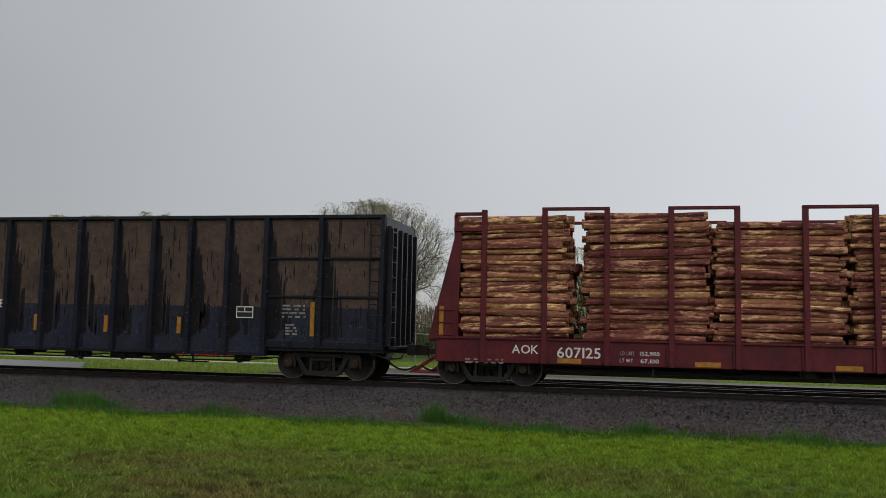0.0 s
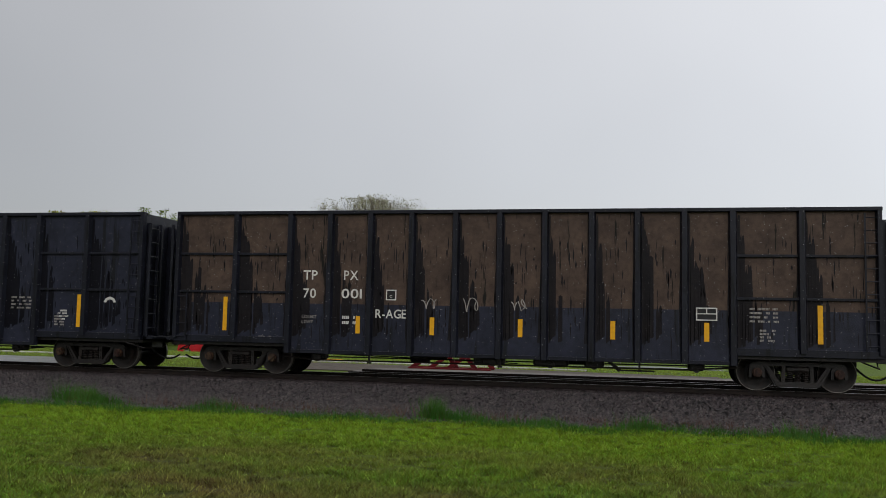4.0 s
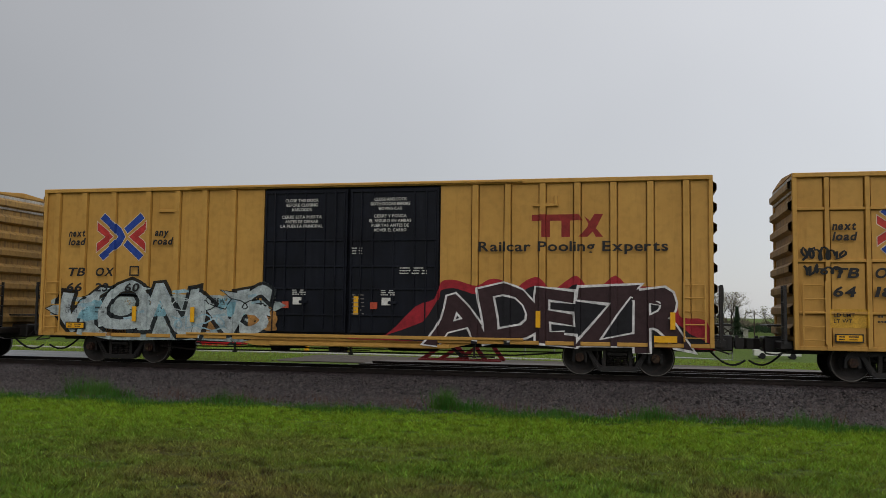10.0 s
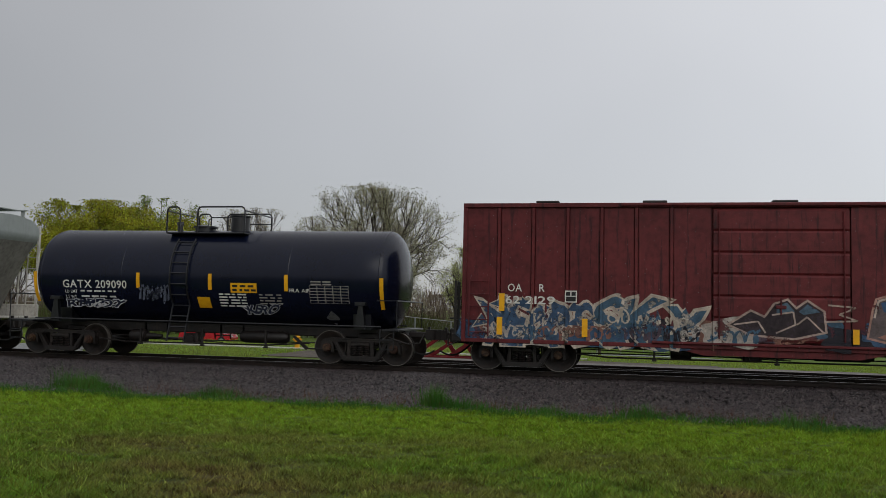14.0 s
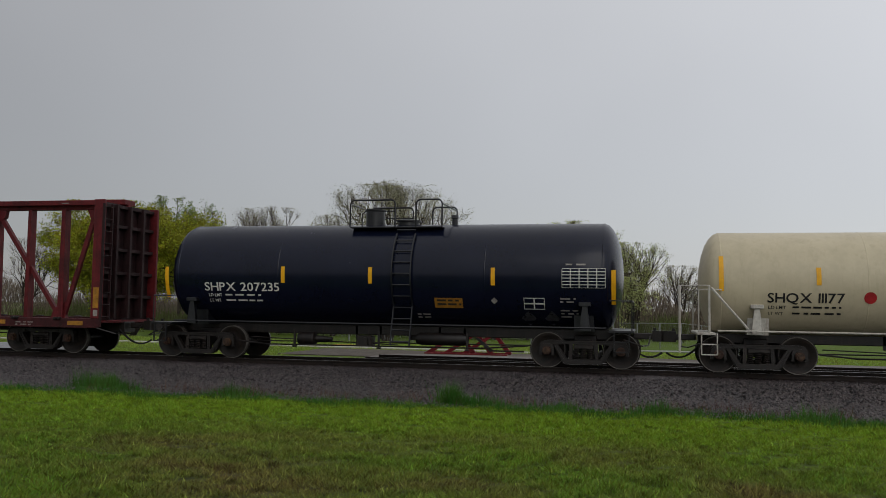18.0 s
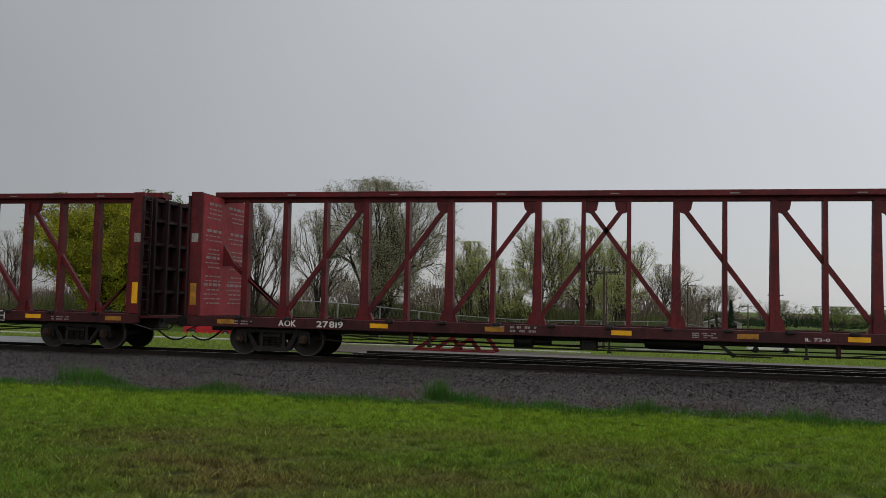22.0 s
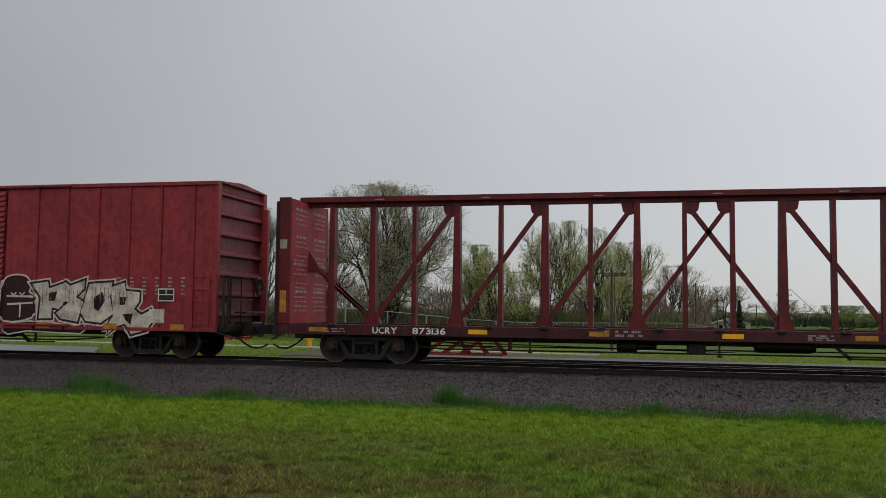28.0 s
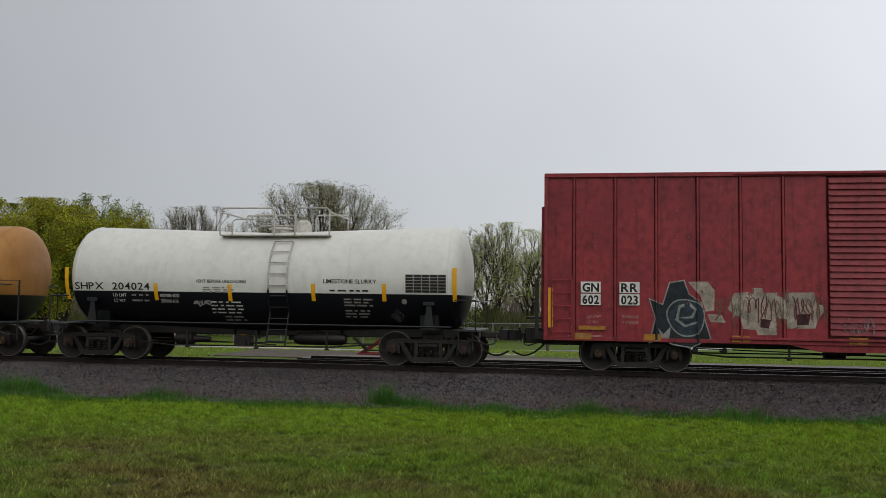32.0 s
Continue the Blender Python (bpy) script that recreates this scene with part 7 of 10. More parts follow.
    for x in (-6.3, -4.5, 5.1, 8.4):
        part("reflector_strip", Shape().box(x - 0.06, x + 0.06, -SKIN - 0.098, -SKIN - 0.076, 1.2, 1.62), M["reflect"], car)
    flat(car, "weight_panel", [[(-8.58, 1.3), (-7.72, 1.3), (-7.72, 1.74), (-8.58, 1.74)]], ink("d3a339"), FACE - 0.0015, "brighter yellow weight panel", ribs)
    part("warning_plate", Shape().box(-8.48, -7.86, -SKIN - 0.094, -SKIN - 0.05, 0.96, 1.16), M["darkletter"], car)
    part("warning_plate", Shape().box(-8.45, -7.89, -SKIN - 0.098, -SKIN - 0.06, 0.99, 1.13), M["reflect"], car)
    bars(car, -8.4, -7.95, 1.11, 2, K, -SKIN - 0.1, 0.035, 0.06, 4)
    part("warning_plate", Shape().box(7.95, 8.5, -SKIN - 0.098, -SKIN - 0.05, 0.88, 1.04), M["reflect"], car)
    for x in (-5.3, 5.3):
        part("side_vent", Shape().box(x - 0.35, x + 0.3, -SKIN - 0.07, -SKIN, 4.28, 4.36, 0.01).box(x + 0.2, x + 0.28, -SKIN - 0.1, -SKIN, 4.3, 4.55, 0.01), M["yellow"], car)
    for sg in (-1, 1):
        part("lower_track", Shape().box(-2.6, 3.4, sg * (SKIN + 0.02), sg * (SKIN + 0.12), 0.84, 0.93, 0.01).box(-2.2, 2.8, sg * (SKIN - 0.02), sg * (SKIN + 0.06), 0.62, 0.72, 0.01), M["yellow"], car)
    return car, ribs


BELTS = (1.65, 2.88, 4.13)
car, ribs = yellow_boxcar(-113.18, -123.46, -102.9, "64", "18", "81", "RAILCAR POOLING EXPERTS", 3, BELTS)
teal, lime, blk = fade("teal_spray", "5f9480", "8a9090", 0.9, 1.6), fade("lime_spray", "c2cf52", "86c9a0", 1.0, 2.1), ink("191b1c")
purple = ink("4a3f86")
forms = [[(-6.81, 1.82), (-6.65, 1.94), (-6.00, 1.99), (-5.68, 1.95), (-5.71, 1.71), (-5.92, 1.64), (-5.88, 1.14), (-5.68, 0.93), (-5.72, 0.68), (-6.52, 0.68), (-6.59, 0.78), (-7.08, 0.79), (-7.02, 1.05), (-6.73, 1.08), (-6.82, 1.35), (-6.64, 1.44), (-6.82, 1.50)],
         [(-5.66, 1.77), (-5.36, 1.95), (-5.04, 1.93), (-4.94, 1.72), (-5.03, 1.58), (-5.19, 1.29), (-4.65, 1.26), (-4.60, 1.03), (-4.77, 0.72), (-5.59, 0.70), (-5.69, 0.96), (-5.67, 1.40)],
         [(-4.66, 1.72), (-4.16, 1.87), (-3.98, 1.73), (-4.03, 1.33), (-3.81, 1.00), (-3.60, 1.55), (-3.82, 1.73), (-3.72, 1.85), (-3.38, 1.83), (-3.35, 1.19), (-3.15, 0.96), (-3.33, 0.73), (-4.57, 0.76), (-4.61, 1.17), (-4.46, 1.38), (-4.69, 1.53)],
         [(-3.32, 1.79), (-2.99, 1.89), (-2.56, 1.81), (-2.37, 1.60), (-2.45, 1.16), (-2.12, 1.21), (-2.15, 0.78), (-3.12, 0.73), (-3.21, 1.01), (-3.33, 1.19), (-3.03, 1.53), (-3.29, 1.56)]]
piece(car, forms, teal, blk, ribs, FACE - 0.003, 0.055, holes=([(-6.77, 1.35), (-6.58, 1.43), (-6.25, 1.60), (-6.25, 1.51), (-6.50, 1.29), (-6.63, 1.18)], [(-5.64, 1.48), (-5.35, 1.51), (-5.55, 1.36)], [(-4.12, 1.33), (-3.95, 1.39), (-3.89, 0.99), (-4.05, 1.04)], [(-3.32, 1.20), (-3.17, 1.50), (-2.93, 1.53), (-3.09, 1.36), (-2.61, 0.97), (-3.10, 1.12)]))
flat(car, "graffiti_patch", [[(-6.72, 1.83), (-6.61, 1.91), (-6.00, 1.95), (-5.73, 1.92), (-5.77, 1.79), (-6.68, 1.72)], [(-6.56, 0.81), (-6.24, 0.84), (-6.14, 0.69), (-6.52, 0.68)], [(-4.51, 1.28), (-4.29, 1.48), (-4.18, 1.42), (-4.16, 1.00), (-4.57, 0.97)], [(-3.83, 1.78), (-3.41, 1.81), (-3.41, 1.69), (-3.86, 1.67)], [(-2.67, 1.73), (-2.41, 1.57), (-2.47, 1.18), (-2.56, 1.26)], [(-5.60, 1.01), (-5.39, 0.98), (-5.40, 0.78), (-5.57, 0.78)]], ink("45bd80"), FACE - 0.0095, "bright green highlights", ribs)
flat(car, "graffiti_line", strokes([[(-6.71, 1.79), (-6.61, 1.89), (-6.03, 1.94), (-6.05, 1.64)], [(-5.89, 1.14), (-5.74, 0.91), (-5.77, 0.70)], [(-5.61, 1.77), (-5.34, 1.88), (-5.05, 1.85), (-5.10, 1.53), (-5.23, 1.32), (-4.71, 1.30)], [(-4.61, 1.67), (-4.16, 1.79)], [(-3.41, 1.74), (-3.38, 1.21), (-3.21, 0.95), (-3.34, 0.79)], [(-3.96, 1.61), (-4.03, 1.36), (-3.86, 0.99)], [(-3.23, 1.74), (-2.58, 1.76), (-2.43, 1.57), (-2.49, 1.12), (-2.19, 1.16)], [(-2.92, 1.35), (-2.80, 1.02), (-2.63, 0.87)]], 0.022), ink("d4dad4"), FACE - 0.0125, "pale drawn lines", ribs)
belt_paint(car, 1.65, [(f[0][0] + d, f[0][0] + d + w, m) for f, d, w, m in ((forms[0], 0.0, 1.2, teal), (forms[0], 1.2, 0.05, blk), (forms[1], 0.02, 0.75, teal), (forms[2], 0.02, 0.7, teal), (forms[2], 0.72, 0.1, blk), (forms[2], 1.0, 0.45, teal), (forms[3], 0.0, 1.0, teal), (forms[3], 1.0, 0.05, blk))])
writing(car, "To imfprijis", -4.94, 1.98, 0.14, blk, FACE - 0.088, 1.35, slant=0.2)
for form in ([(1.45, 0.85), (1.55, 1.5), (1.9, 1.76), (2.4, 1.7), (2.5, 1.3), (2.1, 0.84)], [(2.25, 1.5), (2.45, 2.15), (3.0, 2.46), (3.45, 2.52), (3.7, 2.2), (3.4, 1.7)], [(4.0, 2.15), (4.55, 2.46), (4.95, 2.42), (5.05, 2.05), (4.4, 1.95)], [(5.25, 2.05), (5.32, 2.44), (5.6, 2.55), (5.95, 2.42), (6.3, 2.42), (6.4, 2.1), (5.7, 1.9)], [(6.9, 0.84), (7.05, 1.98), (7.35, 2.06), (7.55, 1.7), (7.88, 1.5), (8.0, 1.05), (7.9, 0.82)]):
    piece(car, [rounded(form)], purple, worn("8f9aa0", 0.5), ribs, FACE - 0.001, 0.05)
BASE = [(2.0, 0.78), (2.12, 1.72), (2.72, 1.6), (2.72, 2.18), (3.35, 2.4), (3.85, 2.22), (4.1, 2.38), (4.45, 2.24), (5.0, 2.38), (5.5, 2.12), (6.15, 2.26), (6.6, 2.4), (6.98, 2.27), (7.18, 1.8), (7.0, 1.42), (7.12, 1.2), (6.95, 0.78)]
piece(car, [BASE], blk, ink("e3e6df"), ribs, FACE - 0.004, 0.045)
piece(car, [[(2.72, 2.12), (3.3, 2.33), (3.42, 1.5), (3.55, 0.95), (3.3, 0.8), (2.05, 0.8), (2.17, 1.66), (2.72, 1.52), (2.72, 1.9)],
            rounded([(3.72, 1.9), (4.05, 2.32), (4.4, 2.2), (4.82, 1.82), (4.5, 1.55), (4.62, 1.0), (4.72, 0.86), (4.2, 0.76), (3.72, 0.95), (3.6, 1.4)]),
            [(4.85, 2.05), (5.0, 2.33), (5.42, 2.08), (5.3, 1.4), (5.42, 1.2), (5.68, 1.5), (5.6, 2.08), (6.1, 2.2), (6.12, 1.5), (6.0, 0.95), (5.6, 0.76), (5.2, 0.8), (4.92, 1.1)],
            rounded([(6.2, 2.1), (6.6, 2.33), (6.95, 2.2), (7.08, 1.8), (6.93, 1.45), (7.04, 1.2), (6.85, 0.84), (6.25, 0.8), (6.17, 1.4)])],
      lime, blk, ribs, FACE - 0.009, 0.03, holes=([(2.72, 1.5), (2.98, 1.16), (2.6, 1.1)], [(4.1, 1.72), (4.75, 1.42), (4.25, 0.98), (4.1, 1.2)], rounded([(6.5, 1.78), (6.76, 1.68), (6.5, 1.52)]), rounded([(6.48, 1.32), (6.78, 1.2), (6.5, 1.0)]), [(7.1, 1.5), (6.88, 1.42), (7.1, 1.34)]))
for x0, x1, z0, z1, sd in ((5.35, 5.95, 2.2, 2.4, 51), (7.15, 7.55, 1.05, 1.5, 52), (7.3, 7.9, 0.82, 0.95, 53), (1.5, 2.0, 0.8, 0.9, 54)):
    scrawl(car, x0, x1, z0, z1, ink("e3e6df"), sd, y=FACE - 0.012, strokes=5, r=0.016, ribs=ribs)
scrawl(car, -9.2, -8.2, 2.85, 3.25, blk, 5, y=FACE - 0.08, strokes=6, r=0.026)
scrawl(car, -9.15, -8.25, 2.5, 2.8, blk, 15, y=FACE - 0.08, strokes=5, r=0.026)
scrawl(car, -2.2, -0.6, 2.35, 2.65, ink("3f7fb0"), 6, y=-SKIN - 0.0988, strokes=8)
flat(car, "graffiti_cloud", [blob(1.5, 1.2, 1.4, 0.7, 14)], worn("4a5256", 0.9), -SKIN - 0.1)

car, ribs = yellow_boxcar(-133.75, -144.05, -123.46, "66", "23", "60", "Railcar Pooling Experts", 5, (), 1.2)
pale, brown, red = worn("c6d0cf", 0.06), ink("3a2527"), ink("a3242f")
flat(car, "graffiti_cloud", [blob(-5.5, 1.35, 6.6, 1.3, 15)], worn("b4c2c0", 0.3), FACE - 0.001, "", ribs)
graffiti(car, "VONNS", -8.9, -2.2, 0.78, 2.4, pale, worn("23282a", 0.1), None, worn("a9c8d2", 0.1), 23, ribs, FACE - 0.003, 0.3, 0.2, 3, 3)
flat(car, "graffiti_cloud", [blob(-4.2, 1.2, 0.8, 0.5, 41), blob(-2.4, 1.3, 0.9, 0.6, 42), blob(-6.9, 1.0, 0.7, 0.4, 43)], worn("c08a4a", 0.3), FACE - 0.0068, "", ribs)
flat(car, "graffiti_cloud", [blob(-7.7, 1.5, 0.8, 0.6, 44), blob(-5.6, 1.6, 0.9, 0.5, 45), blob(-3.3, 1.65, 0.9, 0.5, 46)], worn("8fc0cc", 0.35), FACE - 0.0072, "", ribs)
crest = [(2.55 + 0.32 * k, 2.12 + 0.13 * math.sin(k * 1.9) + 0.07 * math.sin(k * 4.1)) for k in range(17)]
flat(car, "graffiti_cloud", [rounded([(0.3, 0.82), (1.1, 0.95), (1.9, 1.7), (2.4, 1.9)] + [(a, b + 0.22) for a, b in crest] + [(8.1, 2.2), (8.5, 1.8), (8.6, 1.5), (9.2, 1.42), (9.25, 0.76), (8.6, 0.74)], 3)], red, FACE - 0.001, "red sprayed cloud", ribs)
flat(car, "graffiti_cloud", [rounded([(1.5, 0.82), (2.1, 1.3), (2.5, 1.9)] + crest + [(8.05, 1.9), (8.3, 1.5), (8.8, 1.1), (8.75, 0.76)], 3)], ink("1a181d"), FACE - 0.0022, "black ground behind the letters", ribs)
graffiti(car, "ADEZR", 2.1, 8.75, 0.72, 2.3, brown, ink("e2dfdd"), None, None, 24, ribs, FACE - 0.003, 0.08, 0.2, 1, 0, 0.35)
writing(car, "CREW", -3.95, 1.72, 0.16, blk, FACE - 0.088, 0.42)

car, ribs = yellow_boxcar(-154.37, -164.6, -144.05, "66", "46", "76", "RAILCAR POOLING EXPERTS", 9, BELTS, 0.92)
dgreen, jade = ink("26342f"), ink("3a9a74")
letters_base = [(-7.04, 1.87), (-6.91, 1.97), (-6.64, 1.87), (-6.29, 1.99), (-6.08, 1.87), (-5.86, 1.90), (-5.60, 1.93), (-5.30, 1.86), (-4.93, 1.93), (-4.45, 1.85), (-4.12, 1.93), (-3.86, 1.87), (-3.60, 1.95), (-3.38, 1.89), (-3.35, 1.41), (-3.13, 1.20), (-3.01, 0.87), (-3.30, 0.68), (-5.42, 0.63), (-6.05, 0.66), (-6.17, 1.19), (-6.68, 1.26), (-6.94, 1.43), (-6.82, 1.66)]
piece(car, [letters_base], ink("161d1b"), ink("2f8a69"), ribs, FACE - 0.001, 0.03, worn("3a9a74", 0.3), wide=0.13)
flat(car, "graffiti_line", strokes([[(-6.04, 1.81), (-5.86, 1.87), (-5.79, 1.68), (-5.84, 1.29), (-5.99, 1.19)], [(-5.71, 1.36), (-5.60, 1.81), (-5.43, 1.88), (-5.26, 1.83), (-5.20, 1.63)], [(-5.14, 1.34), (-5.14, 1.81), (-4.96, 1.88), (-4.80, 1.81), (-4.70, 1.29)], [(-4.62, 1.26), (-4.61, 1.83), (-4.45, 1.82), (-4.37, 1.29), (-4.62, 1.25), (-4.36, 0.99)], [(-3.88, 1.84), (-3.75, 1.40), (-3.78, 0.89)], [(-3.72, 1.28), (-3.72, 1.83), (-3.58, 1.90), (-3.41, 1.84)], [(-6.02, 0.65), (-6.07, 1.16), (-5.79, 1.30), (-5.61, 1.04)], [(-5.92, 1.13), (-5.58, 1.29), (-5.37, 1.05)], [(-5.58, 1.29), (-5.25, 1.40), (-4.96, 1.28), (-4.83, 1.00), (-4.92, 0.68)], [(-3.64, 1.08), (-3.45, 1.25), (-3.22, 1.20), (-3.01, 0.91)], [(-3.56, 0.71), (-3.31, 0.98), (-3.02, 0.87)], [(-6.92, 1.66), (-6.63, 1.60), (-6.35, 1.73), (-6.19, 1.54), (-6.41, 1.41), (-6.76, 1.47)], [(-4.25, 1.84), (-4.19, 0.95)], [(-4.02, 1.78), (-4.00, 0.96)]], 0.028), ink("4a9c86"), FACE - 0.0075, "jade drawn lines", ribs)
for k in range(26):
    x = letters_base[0][0] + 0.15 + 0.135 * k
    flat(car, "graffiti_streak", strokes([[(x, 1.85 - 0.05 * (k % 3)), (x + 0.3, 1.83 - 0.05 * (k % 3))], [(x, 1.35 - 0.09 * (k % 4)), (x + 0.35, 1.36 - 0.09 * (k % 4))]], 0.012), worn("3c4a46", 0.35), FACE - 0.0085, "", ribs)
belt_paint(car, 1.65, [(-7.04, -3.91, ink("161d1b")), (-3.91, -3.84, ink("4a9c86")), (-3.84, -3.38, ink("161d1b"))])
writing(car, "OMC", -6.59, 0.64, 0.15, ink("4fae9c"), FACE - 0.088, 0.36)
writing(car, "BOM", -5.99, 0.64, 0.15, ink("4fae9c"), FACE - 0.088, 0.36)
flat(car, "graffiti_cloud", [blob(4.7, 1.35, 4.9, 1.25, 33), [(6.6, 1.0), (7.9, 1.05), (6.9, 1.6)]], dgreen, FACE - 0.001, "", ribs)
graffiti(car, "BOSEB", 2.6, 6.9, 0.85, 2.0, ink("1d2624"), ink("111615"), jade, worn("8aa08a", 0.3), 26, ribs, FACE - 0.003, 0.2, 0.35, 2, 6)
flat(car, "graffiti_cloud", [blob(5.5, 3.2, 0.6, 0.9, 35)], ink("7f9a6a"), FACE - 0.001, "", ribs)
for x0, x1, z0, z1, sd in ((-9.2, -8.0, 3.05, 3.3, 3), (8.6, 9.1, 2.3, 2.7, 11)):
    scrawl(car, x0, x1, z0, z1, ink("4a2f22"), sd, y=FACE - 0.08, strokes=5, r=0.014)
for wd, x, z, h in (("100%", 8.45, 4.3, 0.3), ("Fact is", 8.45, 3.75, 0.2), ("Not", 8.55, 3.45, 0.2), ("Fiction", 8.45, 3.15, 0.2), ("Kills", 7.35, 3.75, 0.3)):
    writing(car, wd, x, z, h, ink("4a2f22"), FACE - 0.0805, None, fat=-0.012, slant=0.15)
writing(car, "ROCK STEADY", 5.45, 0.72, 0.1, ink("3fb09a"), FACE - 0.09, 1.35)
for x0, x1, z0, z1, h, sd in ((1.45, 2.0, 1.15, 1.95, "6fa8d8", 63), (1.4, 2.1, 1.15, 1.35, "9fc4d8", 64), (-0.55, -0.3, 1.55, 1.95, "c8ccd0", 65), (3.7, 4.6, 2.1, 2.35, "4a2020", 66)):
    scrawl(car, x0, x1, z0, z1, ink(h), sd, y=-SKIN - 0.0988, strokes=7, r=0.017)
writing(car, "HUMEN KAWE", -1.95, 1.19, 0.19, ink("8fb8d0"), -SKIN - 0.0988, 1.31, slant=0.1)
writing(car, "CROKE", 0.51, 1.2, 0.2, ink("7c8086"), -SKIN - 0.0988, 0.69, slant=0.1)
for x, z in ((5.55, 0.84), (6.2, 0.86), (6.15, 1.9), (-6.35, 0.86), (-5.2, 0.88)):
    part("pale_label", Shape().box(x - 0.26, x + 0.26, -SKIN - 0.094, -SKIN - 0.074, z - 0.08, z + 0.08), ink("c9b184"), car)
graffiti(car, "OMO", 6.9, 8.7, 0.85, 1.4, ink("b98a5f"), ink("d3c4c0"), None, None, 29, ribs, FACE - 0.003, 0.3, 0.2)


def old_boxcar():
    posts = [s * p for p in (2.5, 3.35, 4.2, 5.05, 5.92, 6.8) for s in (-1, 1)]
    car, ribs = boxcar("boxcar", "old dull maroon boxcar with a sliding door and worn multicoloured graffiti", -173.23, -181.95, -164.6, 7.74, 4.3, M["oar"], M["oar_end"], posts, 0.035, 0.055, [(-1.54, 1.61)], "panel", M["oar"], 6.23, 0.74, M["endgrey"], 7)
    y = FACE - 0.06
    writing(car, "OA", -6.55, 2.06, 0.2, M["letter"], y, 0.36)
    writing(car, "R", -5.75, 2.06, 0.2, M["letter"], y, 0.14)
    writing(car, "62", -6.6, 1.75, 0.2, M["letter"], y, 0.36)
    writing(car, "2129", -6.1, 1.75, 0.2, M["letter"], y, 0.75)
    plate(car, -4.95, 1.95, 0.3, 0.3, y)
    rnd = random.Random(3)
    pale = worn("cdbfae", 0.25)
    cols = [worn(h, 0.5) for h in ("3f5a78", "8a5f52", "bcb2a8", "5a4a55", "94685a", "46657c", "2b2a33")]
    for k in range(22):
        x = -7.3 + 14.5 * k / 21
        flat(car, "graffiti_cloud", [blob(x, rnd.uniform(0.95, 1.35), rnd.uniform(0.8, 1.5), rnd.uniform(0.4, 0.75), k + 60)], cols[k % 7], FACE - 0.0006 * (k % 5), "", ribs)
    for wd, x0, x1, f, sd in (("MEARS", -7.2, -4.4, cols[0], 41), ("SKY", -4.3, -1.9, cols[5], 42)):
        graffiti(car, wd, x0, x1, 0.76, 1.95, f, pale, None, None, sd, ribs, FACE - 0.004, 0.3, 0.3, 4, 6, 1.6)
    base = [(1.99, 1.12), (2.10, 1.73), (2.18, 2.00), (2.47, 2.10), (2.93, 1.94), (3.15, 2.11), (3.53, 1.99), (4.34, 2.14), (4.60, 1.95), (4.78, 2.09), (5.07, 2.05), (5.28, 2.16), (5.57, 2.07), (6.00, 2.17), (6.42, 1.99), (6.49, 1.68), (6.84, 1.66), (7.00, 1.41), (7.91, 1.29), (7.12, 1.04), (7.06, 0.78), (5.94, 0.68), (4.86, 0.69), (3.69, 0.74), (2.95, 0.85), (2.41, 1.02)]
    piece(car, [base], worn("6b5f5f", 0.15), worn("b98f80", 0.3), ribs, FACE - 0.004, 0.05)
    for f in ([(2.26, 1.93), (2.49, 2.03), (2.93, 1.88), (3.17, 2.04), (3.45, 1.87), (3.38, 1.60), (2.32, 1.72)], [(3.68, 1.90), (4.12, 2.07), (4.41, 1.98), (4.39, 1.72), (3.83, 1.72)], [(4.70, 1.94), (5.07, 2.00), (5.30, 2.10), (5.57, 2.01), (5.52, 1.69), (5.14, 1.73)], [(5.63, 1.99), (6.00, 2.10), (6.37, 1.96), (6.42, 1.71), (5.66, 1.71)]):
        flat(car, "graffiti_patch", [f], worn("3f6288", 0.12), FACE - 0.0085, "faded blue tops of the letters", ribs)
    for f in ([(5.15, 0.96), (5.86, 1.01), (5.95, 0.70), (5.08, 0.70)], [(6.78, 1.15), (7.67, 1.24), (7.09, 0.91)], [(2.18, 1.13), (2.56, 1.29), (3.09, 0.91), (2.49, 1.02)], [(5.86, 1.60), (6.49, 1.54), (6.36, 1.25), (6.00, 1.31)]):
        flat(car, "graffiti_patch", [f], worn("b07f70", 0.3), FACE - 0.009, "", ribs)
    for f in ([(2.57, 1.52), (3.23, 1.56), (3.21, 1.11), (2.64, 1.02)], [(4.13, 1.04), (4.86, 1.13), (5.15, 0.76), (4.13, 0.77)], [(6.14, 1.28), (6.57, 1.43), (6.98, 1.08), (6.57, 0.78), (6.08, 0.88)]):
        flat(car, "graffiti_patch", [f], worn("3a2a30", 0.25), FACE - 0.0095, "", ribs)
